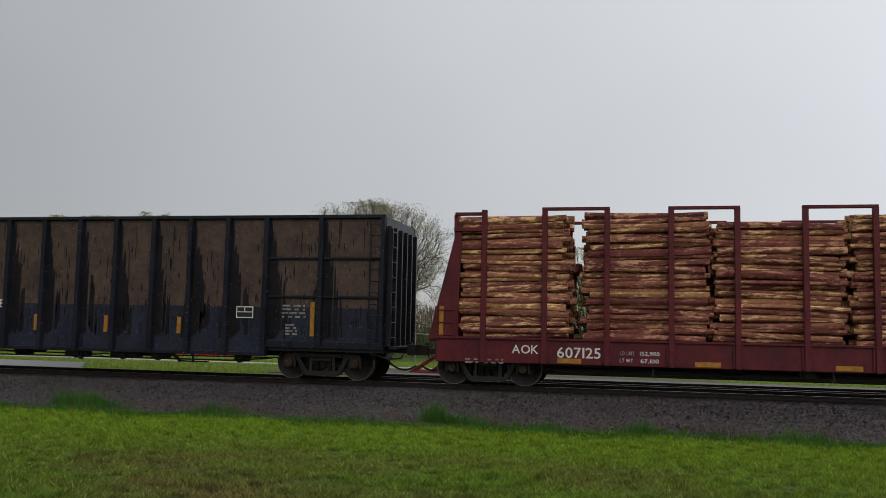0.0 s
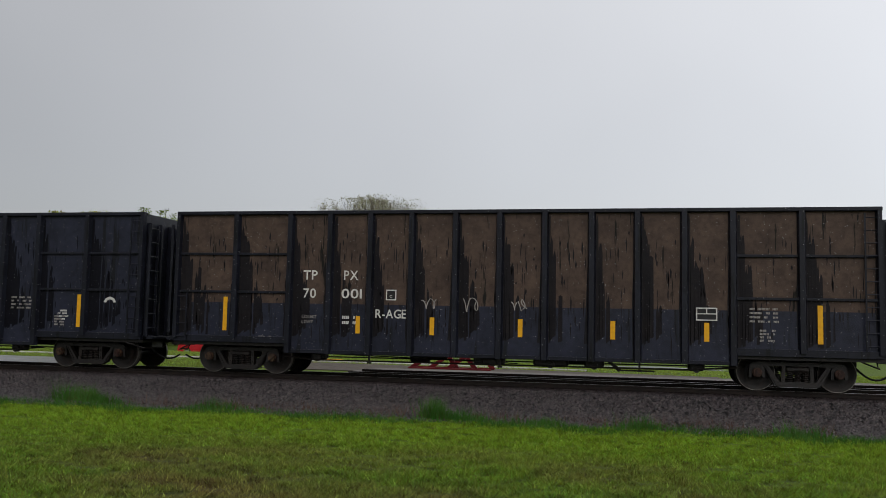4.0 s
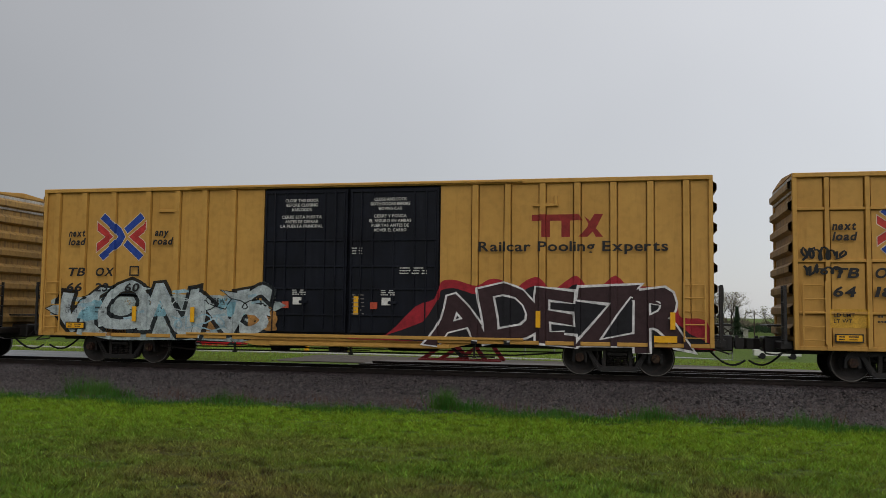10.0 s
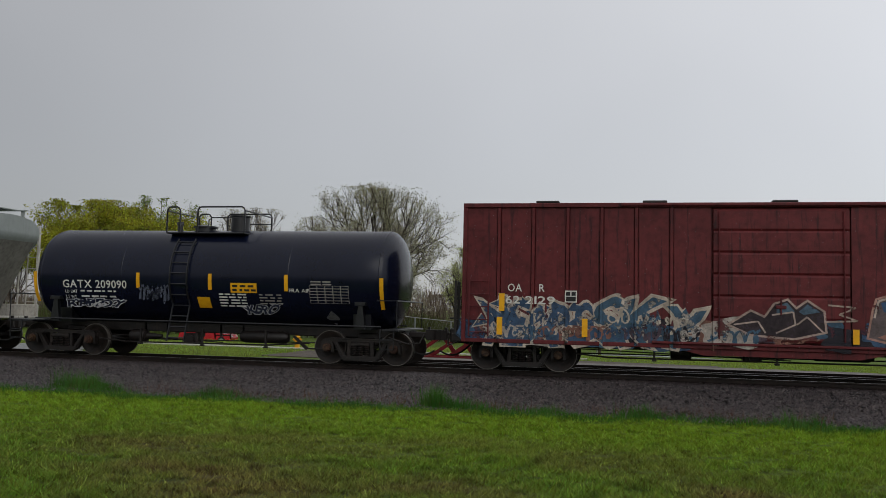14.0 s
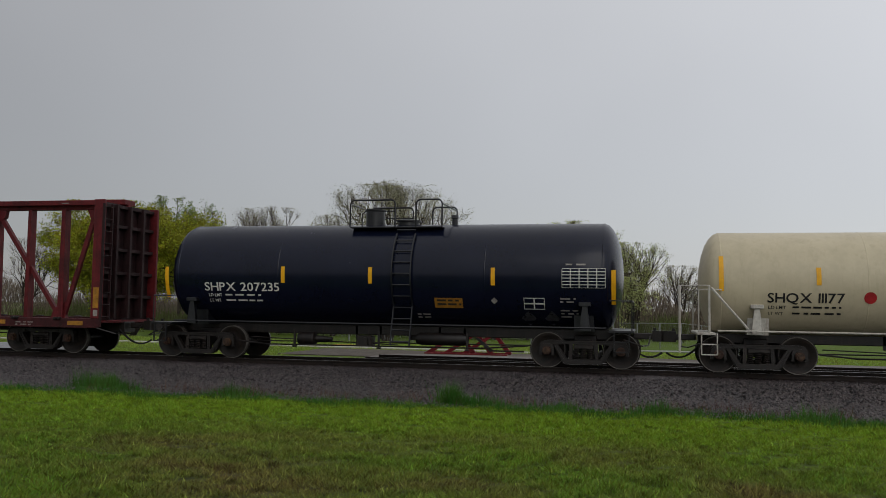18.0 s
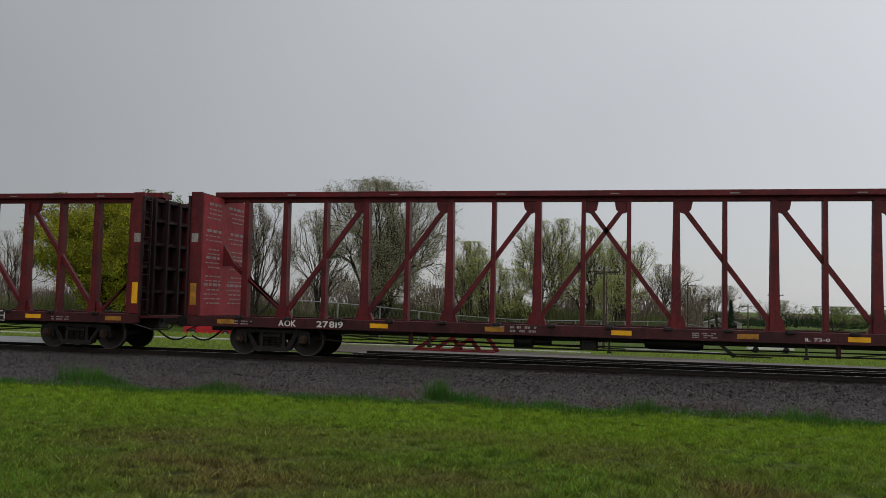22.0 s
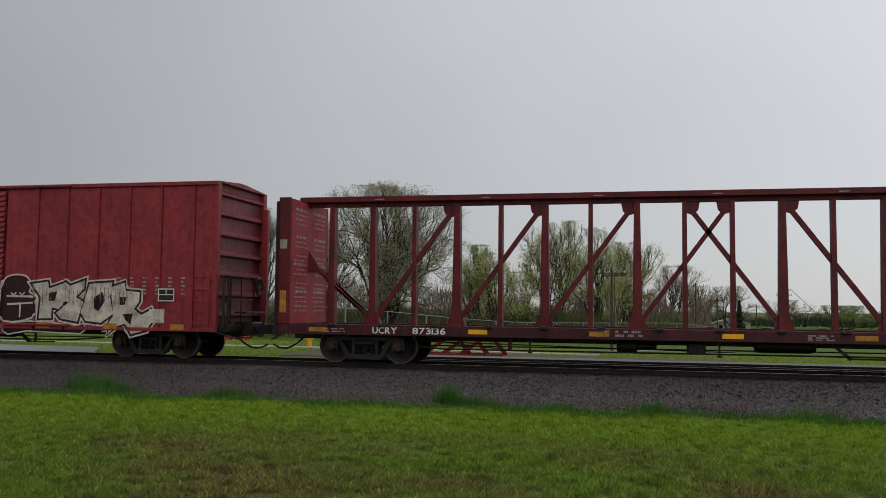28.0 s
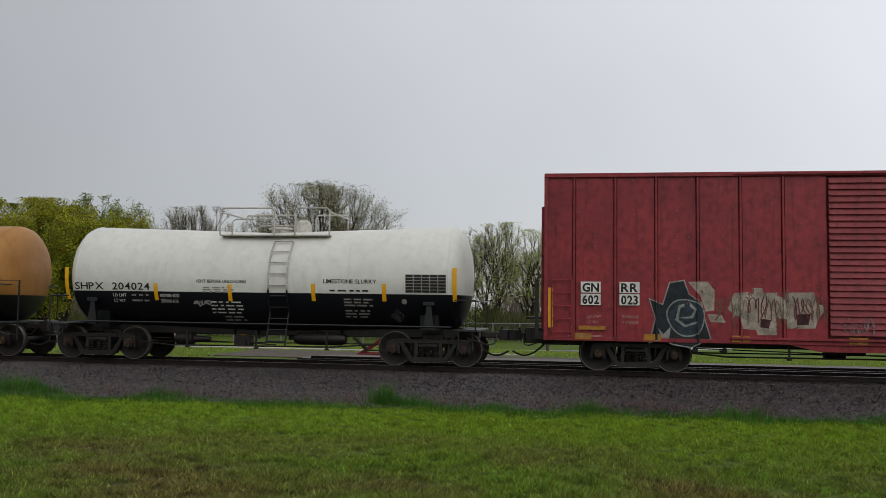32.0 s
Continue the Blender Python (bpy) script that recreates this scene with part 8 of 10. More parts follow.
    flat(car, "graffiti_line", strokes([[(2.11, 1.58), (2.21, 1.98), (2.51, 2.07), (2.84, 1.58), (3.15, 2.08), (3.84, 1.75), (3.68, 1.30), (3.84, 1.10)], [(2.51, 1.73), (2.56, 1.14), (3.28, 1.05)], [(2.79, 1.03), (2.94, 1.45), (3.31, 1.61)], [(3.23, 1.89), (4.12, 2.15), (4.45, 2.01), (4.62, 1.64), (4.53, 1.38)], [(3.83, 1.75), (3.68, 1.95), (4.34, 2.11)], [(3.69, 1.24), (3.83, 1.62), (4.12, 1.76)], [(4.64, 1.64), (4.70, 2.07), (5.23, 1.80), (5.54, 1.88), (5.56, 2.03), (5.28, 2.14), (5.07, 2.03)], [(4.78, 1.50), (4.87, 1.72), (5.14, 1.58), (5.79, 1.74), (5.50, 1.59), (4.78, 1.51)], [(5.54, 2.07), (6.00, 2.17), (6.42, 1.99), (6.47, 1.61), (6.84, 1.65)], [(5.15, 1.29), (5.44, 0.93), (5.86, 1.30), (5.79, 1.05)], [(5.86, 1.30), (6.21, 1.39), (6.43, 1.06), (6.92, 1.12)], [(7.09, 1.37), (7.91, 1.28), (7.54, 1.12), (7.09, 1.08)], [(6.28, 1.53), (6.71, 1.33), (6.98, 1.55)], [(3.69, 0.80), (4.14, 0.73), (4.57, 0.92), (4.86, 0.72)], [(4.35, 1.15), (4.72, 0.76), (5.15, 1.14), (5.18, 1.58)]], 0.045), worn("d2c0b2", 0.15), FACE - 0.0135, "pale outlines of the letters", ribs)
    middle = [(-1.13, 1.35), (-0.65, 1.67), (-0.33, 1.52), (-0.10, 1.85), (0.18, 1.95), (0.38, 1.74), (0.63, 1.93), (0.98, 1.69), (1.02, 1.23), (0.32, 1.06), (-0.64, 1.13)]
    piece(car, [middle], worn("3a3036", 0.2), worn("bfa79a", 0.25), ribs, FACE - 0.004, 0.05)
    flat(car, "graffiti_patch", [[(-0.06, 1.82), (0.17, 1.90), (0.35, 1.69), (-0.07, 1.62)], [(0.43, 1.69), (0.63, 1.87), (0.92, 1.69), (0.54, 1.62)]], worn("5a7284", 0.2), FACE - 0.0095, "", ribs)
    flat(car, "graffiti_line", strokes([[(-0.17, 1.60), (0.31, 1.68), (0.36, 1.38), (-0.08, 1.17)], [(0.39, 1.38), (0.62, 1.57), (0.99, 1.20)], [(1.09, 1.86), (1.71, 1.81), (1.33, 1.64), (1.75, 1.50), (1.02, 1.46)], [(-1.05, 1.35), (-0.49, 1.44), (-0.32, 1.17)]], 0.04), worn("c7b2a4", 0.2), FACE - 0.0125, "", ribs)
    flat(car, "graffiti_line", strokes([[(7.15, 2.35), (7.60, 2.34)], [(7.29, 2.32), (7.43, 2.01), (7.50, 2.28), (7.60, 2.00)]], 0.02), worn("8a6a6a", 0.4), FACE - 0.03)
    for k in range(9):
        x = -7.2 + 0.7 * k
        scrawl(car, x, x + 1.2, 0.8, 1.3, cols[(k * 3 + 2) % 7], k + 200, y=FACE - 0.014, strokes=5, r=0.03, ribs=ribs)
    for x, z0, z1 in ((-6.7, 1.55, 2.0), (-6.75, 0.95, 1.4), (6.1, 1.5, 2.0), (6.1, 0.8, 1.4), (-4.6, 0.95, 1.4), (1.7, 0.95, 1.3), (4.0, 0.95, 1.4)):
        part("reflector_strip", Shape().box(x - 0.07, x + 0.07, -SKIN - 0.075, -SKIN - 0.055, z0, z1), M["reflect"], car)
    plate(car, 4.9, 1.3, 0.45, 0.3, FACE - 0.075)
    s = Shape()
    for x in (-5.6, -2.9, 0.2, 3.2, 5.4):
        s.box(x - 0.3, x + 0.3, -1.3, -0.9, 4.36, 4.42, 0.02)
    part("roof_brackets", s, M["steel"], car)


old_boxcar()


def red_boxcar(cx, left, right, number, variant):
    posts = [s * p for p in (3.58, 4.58, 5.6, 6.6, 7.6, 8.62) for s in (-1, 1)]
    car, ribs = boxcar("boxcar", "deep red high boxcar with two ribbed doors and pale graffiti", cx, left, right, 9.37, 4.98, M["gn"], M["gn_end"], posts, 0.022, 0.05, [(-2.56, -0.06), (0.0, 2.5)], "ribbed", M["gn"], 7.07, 0.78, None, 7)
    for e in (-1, 1):
        part("end_post", Shape().box(e * 9.37, e * 9.56, 1.28, 1.42, 0.95, 4.5, 0.02), M["gn"], car)
        if e < 0:
            continue
        part("end_rack", Shape().tube([(e * 9.6, -1.3, 1.0), (e * 9.6, -1.3, 2.35), (e * 9.6, 0.3, 2.35), (e * 9.6, 0.3, 1.0)], 0.025, 6).tube([(e * 9.6, -1.3, 1.7), (e * 9.6, 0.3, 1.7)], 0.02, 6).tube([(e * 9.6, -0.5, 1.0), (e * 9.6, -0.5, 2.35)], 0.02, 6), M["steel"], car)
    y = FACE - 0.054
    for x, wd, nb in ((-8.45, "GN", number[:3]), (-7.5, "RR", number[3:])):
        for z, word in ((1.68, nb), (1.985, wd)):
            flat(car, "number_panel", [[(x, z), (x + 0.49, z), (x + 0.49, z + 0.275), (x, z + 0.275)]], M["letter"], y, "white number panel")
            writing(car, word, x + 0.04, z + 0.03, 0.215, M["darkletter"], y - 0.002, 0.41, fat=0.035)
    print_red, data = worn("b58a84", 0.15), ("", "78700") if variant == 1 else ("208600", "77200")
    writing(car, "LD LMT", -8.3, 1.36, 0.07, print_red, y, 0.36)
    writing(car, "LT WT", -8.3, 1.22, 0.07, print_red, y, 0.3)
    for z, word in zip((1.36, 1.22), data):
        if word:
            writing(car, word, -7.44, z, 0.08, print_red, y, 0.4)
    bars(car, -8.75, -7.9, 0.93, 1, print_red, y, 0.045, 0.1, 4)
    part("reflector_strip", Shape().box(-8.5, -7.84, y - 0.006, y, 1.06, 1.16), M["reflect" if variant == 1 else "reflect_dirty"], car)
    bars(car, 0.6, 1.5, 3.55, 2, M["dimletter"], -SKIN - 0.098, 0.035, 0.15, 5)
    bars(car, 0.15, 0.9, 2.8, 1, M["dimletter"], -SKIN - 0.098, 0.03, 0.15, 6)
    writing(car, "SECURE BOTH DOORS", 0.2, 1.95, 0.06, M["dimletter"], -SKIN - 0.098, 0.95)
    jackets(car, (-8.4, -6.7, -4.6, -1.9, 0.9, 3.9, 6.1, 8.2), y=-SKIN - 0.034)
    if variant == 1:
        cream, dark, pale = worn("d6ccbc", 0.08), ink("34191d"), ink("c8bdb4")
        piece(car, [rounded([(2.54, 1.03), (2.48, 1.69), (2.51, 2.13), (2.68, 2.30), (3.01, 2.34), (3.29, 2.27), (3.42, 2.04), (3.36, 1.85), (3.60, 1.73), (3.60, 1.57), (3.53, 1.14)], 3)], dark, pale, ribs, FACE - 0.001, 0.05)
        flat(car, "graffiti_figure", [[(2.63, 1.76), (3.56, 1.75), (3.54, 1.69), (2.63, 1.71)], [(2.65, 1.52), (3.56, 1.57), (3.56, 1.52), (2.65, 1.46)], [(3.08, 1.51), (3.13, 1.51), (3.12, 1.12), (3.07, 1.12)], [(2.77, 1.85), (2.86, 1.79), (2.96, 1.86), (2.96, 1.81), (2.86, 1.74), (2.77, 1.80)], [(3.06, 1.86), (3.15, 1.79), (3.25, 1.88), (3.25, 1.83), (3.15, 1.75), (3.06, 1.81)]], pale, FACE - 0.012, "pale drawn lines", ribs)
        piece(car, [rounded([(2.57, 0.85), (3.45, 0.99), (4.96, 0.89), (5.22, 0.94), (5.12, 0.69), (3.36, 0.74), (2.72, 0.63)], 2)], ink("1c1416"), pale, ribs, FACE - 0.002, 0.04)
        letters = [[(3.48, 2.09), (4.00, 2.16), (4.05, 1.96), (4.61, 2.14), (4.76, 2.02), (4.54, 1.82), (4.62, 1.60), (4.39, 1.36), (4.16, 1.42), (4.16, 1.10), (3.74, 1.09), (3.78, 1.72)], [(4.62, 2.00), (5.22, 2.20), (5.20, 1.96), (4.94, 1.72), (5.19, 1.59), (5.02, 1.01), (4.46, 1.10), (4.31, 1.25), (4.71, 1.56), (4.50, 1.65)], [(5.37, 2.10), (6.11, 2.15), (6.04, 1.77), (6.17, 1.25), (5.78, 0.99), (5.29, 1.04), (5.12, 1.27), (5.27, 1.75)], [(5.98, 1.98), (6.50, 2.14), (6.56, 1.91), (6.99, 1.87), (6.99, 1.62), (6.83, 1.39), (7.07, 1.23), (7.35, 1.37), (7.46, 1.12), (7.24, 0.81), (6.76, 0.68), (6.59, 0.98), (6.28, 0.90), (6.00, 0.65), (6.07, 0.89), (5.89, 0.78), (6.17, 1.19), (6.12, 1.68)]]
        piece(car, letters, cream, ink("24161a"), ribs, FACE - 0.006, 0.06, pale, [[(4.05, 1.83), (4.33, 1.88), (4.26, 1.61), (4.05, 1.59)], [(5.52, 1.68), (5.80, 1.88), (5.91, 1.63), (5.68, 1.31), (5.55, 1.44)], [(6.37, 1.73), (6.64, 1.74), (6.54, 1.52), (6.37, 1.50)], [(6.46, 1.24), (6.80, 1.27), (6.73, 0.93)]], 0.105)
        for k, f in enumerate(letters):
            for q in range(5):
                x, z = f[0][0] + 0.1 + 0.13 * q, f[0][1] - 0.1
                flat(car, "graffiti_streak", [[(x, z), (x + 0.025, z + 0.02), (x + 0.02, z - 0.35 - 0.1 * ((k + q) % 3)), (x - 0.01, z - 0.3)]], worn("8d8478", 0.5), FACE - 0.0115, "", ribs)
        flat(car, "graffiti_patch", [[(7.31, 1.01), (7.79, 1.01), (7.79, 1.4), (7.31, 1.4)]], cream, FACE - 0.014, "", ribs)
        star = [(-5.90, 0.73), (-5.62, 1.44), (-6.02, 1.79), (-5.60, 1.88), (-5.47, 2.13), (-5.26, 1.90), (-4.63, 1.97), (-3.47, 1.95), (-3.21, 2.18), (-3.01, 1.89), (-2.72, 1.82), (-2.92, 1.50), (-2.72, 1.00), (-2.97, 1.05), (-3.13, 1.33), (-3.73, 1.41), (-4.22, 1.45), (-4.81, 1.44), (-5.39, 1.16)]
        piece(car, [star], worn("7a342e", 0.4), worn("c4ae98", 0.3), ribs, FACE - 0.002, 0.035)
        graffiti(car, "ATHEIA", -6.0, -2.85, 1.28, 2.02, worn("c4ae98", 0.4), worn("4a2422", 0.3), None, None, 52, ribs, FACE - 0.006, 0.2, 0.2, 2, 2, 0.6)
        for k in range(11):
            x = -5.4 + 0.22 * k
            flat(car, "graffiti_drip", [[(x, 1.3), (x + 0.03, 1.3), (x + 0.02, 1.1 - 0.07 * (k % 3)), (x + 0.008, 1.1 - 0.07 * (k % 3))]], worn("c4ae98", 0.3), FACE - 0.011, "", ribs)
        flat(car, "graffiti_base", [[(-6.10, 0.65), (-5.55, 1.25), (-5.10, 1.41), (-4.12, 1.43), (-3.44, 1.38), (-2.95, 1.24), (-2.62, 1.02), (-2.79, 0.94), (-3.24, 1.12), (-3.92, 1.27), (-4.70, 1.27), (-5.29, 1.12), (-5.82, 0.65)]], ink("251a1a"), FACE - 0.017, "", ribs)
        flat(car, "graffiti_base", [[(-5.53, 1.54), (-4.87, 1.53), (-4.86, 1.32), (-5.52, 1.27)]], worn("5a2a2c", 0.2), FACE - 0.018, "", ribs)
        for k in range(5):
            scrawl(car, -2.3 + 0.9 * k, -1.5 + 0.9 * k, 1.15, 1.85 - 0.15 * (k % 2), worn("8f7a76", 0.5), 77 + k, y=-SKIN - 0.075, strokes=5, r=0.014)
        scrawl(car, -2.3, 2.2, 1.2, 1.7, worn("3a2228", 0.5), 177, y=-SKIN - 0.078, strokes=11, r=0.03)
        writing(car, "\"PEOP-\"STONEY\"", 0.09, 0.68, 0.2, M["dimletter"], -SKIN - 0.06, 2.46, slant=0.1)
        plate(car, 7.85, 1.8, 0.5, 0.36, y)
        for k in range(6):
            bars(car, 6.3 + 0.4 * k, 6.45 + 0.4 * k, 2.3, 5, M["dimletter"], y, 0.05, 0.11, k)
    else:
        cream, orange, pale = worn("b3a898", 0.28), worn("a0522f", 0.45), worn("9a9c98", 0.25)
        piece(car, [[(-6.75, 0.79), (-6.61, 1.37), (-6.75, 1.83), (-6.44, 1.69), (-6.27, 2.24), (-5.94, 2.30), (-5.83, 1.97), (-5.53, 1.75), (-5.44, 1.29), (-5.32, 0.90), (-5.78, 0.68), (-6.21, 0.75), (-6.47, 0.88)]], worn("232a30", 0.1), pale, ribs, FACE - 0.001, 0.03)
        piece(car, [rounded([(-5.92, 1.82), (-5.55, 1.71), (-5.47, 1.39), (-5.61, 1.03), (-5.97, 0.97), (-6.23, 1.19), (-6.33, 1.52), (-6.17, 1.76)], 3)], worn("2c3a44", 0.1), pale, ribs, FACE - 0.006, 0.035)
        flat(car, "graffiti_line", [[(-6.13, 1.38), (-5.78, 1.43), (-5.69, 1.58), (-5.82, 1.70), (-6.02, 1.64), (-6.07, 1.35), (-5.90, 1.22), (-5.62, 1.32), (-5.62, 1.26), (-5.92, 1.16), (-6.15, 1.33), (-6.06, 1.70), (-5.80, 1.78), (-5.63, 1.61), (-5.72, 1.38)], [(-6.56, 1.13), (-6.43, 0.99), (-6.25, 1.18), (-6.30, 0.85), (-6.46, 0.81)]], pale, FACE - 0.013, "", ribs)
        patch = [(-4.75, 2.01), (-4.33, 2.05), (-4.31, 2.15), (-4.08, 2.14), (-4.07, 2.03), (-2.89, 2.05), (-2.83, 1.76), (-2.68, 1.75), (-2.67, 1.58), (-2.80, 1.42), (-2.87, 1.18), (-3.53, 1.17), (-3.53, 1.41), (-3.76, 1.41), (-3.75, 1.01), (-4.20, 1.00), (-4.24, 1.12), (-4.55, 1.15), (-4.61, 1.40), (-4.90, 1.62)]
        for f in ([(-5.84, 2.28), (-5.37, 2.29), (-5.20, 2.07), (-5.22, 1.58), (-5.42, 1.55), (-5.54, 1.92)], [(-5.38, 1.49), (-5.04, 1.48), (-4.95, 1.29), (-5.31, 1.30)], patch):
            flat(car, "graffiti_patch", [f], cream, FACE - 0.003, "", ribs)
        flat(car, "graffiti_patch", [[(-3.30, 1.52), (-2.98, 1.53), (-3.02, 1.27), (-3.29, 1.25)], [(-4.13, 1.40), (-3.89, 1.37), (-3.94, 1.16), (-4.14, 1.19)]], worn("4a2226", 0.1), FACE - 0.005, "", ribs)
        for k in range(7):
            x = -5.2 + 0.36 * k
            scrawl(car, x, x + 0.5, 1.1 + 0.1 * (k % 3), 2.15 - 0.12 * (k % 2), worn(("7a5a4c", "8f8272", "6a3236")[k % 3], 0.3), 620 + k, y=FACE - 0.012 - 0.001 * k, strokes=3, r=0.012, ribs=ribs)
        bubbles = [rounded(f, 3) for f in ([(2.44, 1.85), (2.73, 1.78), (3.21, 2.06), (3.53, 1.99), (3.45, 1.61), (3.40, 1.09), (2.86, 1.06), (2.87, 1.28), (3.09, 1.48), (2.58, 1.51)], [(3.57, 1.92), (3.85, 2.07), (4.10, 1.86), (4.12, 1.36), (3.89, 1.03), (3.61, 1.18)], [(4.14, 2.02), (4.47, 2.13), (4.58, 1.68), (4.49, 1.08), (4.19, 1.11)], [(4.61, 1.85), (4.93, 2.06), (5.21, 1.96), (5.15, 1.67), (4.81, 1.58), (5.02, 1.25), (4.89, 1.05), (4.61, 1.11), (4.53, 1.50)])]
        piece(car, bubbles, worn("6a3534", 0.45), worn("b5a692", 0.25), ribs, FACE - 0.003, 0.04)
        for f, w in zip(bubbles, (0.1, 0.12, 0.1, 0.1)):
            inner, m = (swell(f, -0.06), swell(f, -0.085)), len(f)
            flat(car, "graffiti_line", [[inner[0][i], inner[0][(i + 1) % m], inner[1][(i + 1) % m], inner[1][i]] for i in range(m)], worn("b5a692", 0.4), FACE - 0.0095, "", ribs)
            xs = [p[0] for p in f]
            scrawl(car, min(xs) + w, max(xs) - w, 1.15, 1.9, worn("9c8a84", 0.4), int(60 + xs[0] * 9), y=FACE - 0.011, strokes=3, r=0.012, ribs=ribs)
        band = [(5.28, 1.52), (5.50, 1.89), (5.66, 2.02), (6.31, 2.01), (6.50, 1.87), (6.82, 2.00), (7.34, 1.59), (7.51, 1.73), (7.63, 2.01), (8.67, 1.92), (8.63, 1.16), (9.22, 0.78), (6.39, 0.75), (5.45, 0.73), (5.33, 1.15)]
        piece(car, [band], orange, worn("b09a88", 0.5), ribs, FACE - 0.001, 0.03)
        for f in ([(6.53, 1.87), (6.79, 1.98), (7.25, 1.10), (7.05, 1.04), (6.61, 1.54)], [(7.61, 1.99), (7.73, 1.96), (7.71, 1.10), (7.57, 1.10)], [(7.84, 1.21), (8.62, 1.21), (8.60, 1.09), (7.84, 1.08)], [(8.69, 1.38), (8.80, 1.35), (9.25, 0.78), (9.05, 0.77)]):
            flat(car, "graffiti_patch", [f], worn("c2b6a2", 0.35), FACE - 0.006, "", ribs)
        piece(car, [[(7.99, 1.75), (8.39, 1.76), (8.39, 1.50), (7.99, 1.49)]], worn("77706a", 0.2), worn("c8824e", 0.2), ribs, FACE - 0.007, 0.05)
        for k in range(8):
            x = 5.35 + 0.42 * k
            scrawl(car, x, x + 0.6, 0.9, 1.95, worn(("c48a5c", "6a3028", "b7a592")[k % 3], 0.35), 660 + k, y=FACE - 0.0125 - 0.001 * k, strokes=3, r=0.014, ribs=ribs)
        scrawl(car, 0.2, 2.3, 1.05, 1.5, worn("2c2228", 0.5), 78, y=-SKIN - 0.075, strokes=7, r=0.06)
        for k in range(5):
            scrawl(car, -2.3 + 0.9 * k, -1.5 + 0.9 * k, 0.95 + 0.1 * (k % 2), 1.5, worn("8a7c7c", 0.6), 79 + k, y=-SKIN - 0.078, strokes=5, r=0.012)
        for k, z in enumerate((2.95, 2.35, 1.85)):
            scrawl(car, 8.95, 9.3, z - 0.18, z + 0.05, M["dimletter"], 79 + k, y=FACE - 0.034, strokes=3, r=0.01)
        for x in (-9.2, 9.2):
            strip_mark(car, x, 1.1, 2.1, 0.12, -SKIN - 0.06)


red_boxcar(-373.82, -384.15, -363.5, "602021", 1)
red_boxcar(-394.53, -404.85, -384.15, "602023", 2)


# ---- tank cars ----
def twotone(name, upper, lower, z):
    """Paint in two colours with a level line between them."""
    m = surface(name, upper[0], upper[1], 0.4, 0, 0.6, 0.25, upper[2], 0.05, 40, dirt_shade=0.1)
    n, l = m.node_tree.nodes, m.node_tree.links
    b = n["Principled BSDF"]
    old = b.inputs["Base Color"].links[0].from_socket
    tc, sp = n.new("ShaderNodeTexCoord"), n.new("ShaderNodeSeparateXYZ")
    l.new(tc.outputs["Object"], sp.inputs[0])
    gt = n.new("ShaderNodeMath")
    gt.operation, gt.inputs[1].default_value = "GREATER_THAN", z
    l.new(sp.outputs["Z"], gt.inputs[0])
    mx = n.new("ShaderNodeMixRGB")
    l.new(gt.outputs[0], mx.inputs[0])
    mx.inputs[1].default_value = lin(lower)
    l.new(old, mx.inputs[2])
    l.new(mx.outputs[0], b.inputs["Base Color"])
    return m


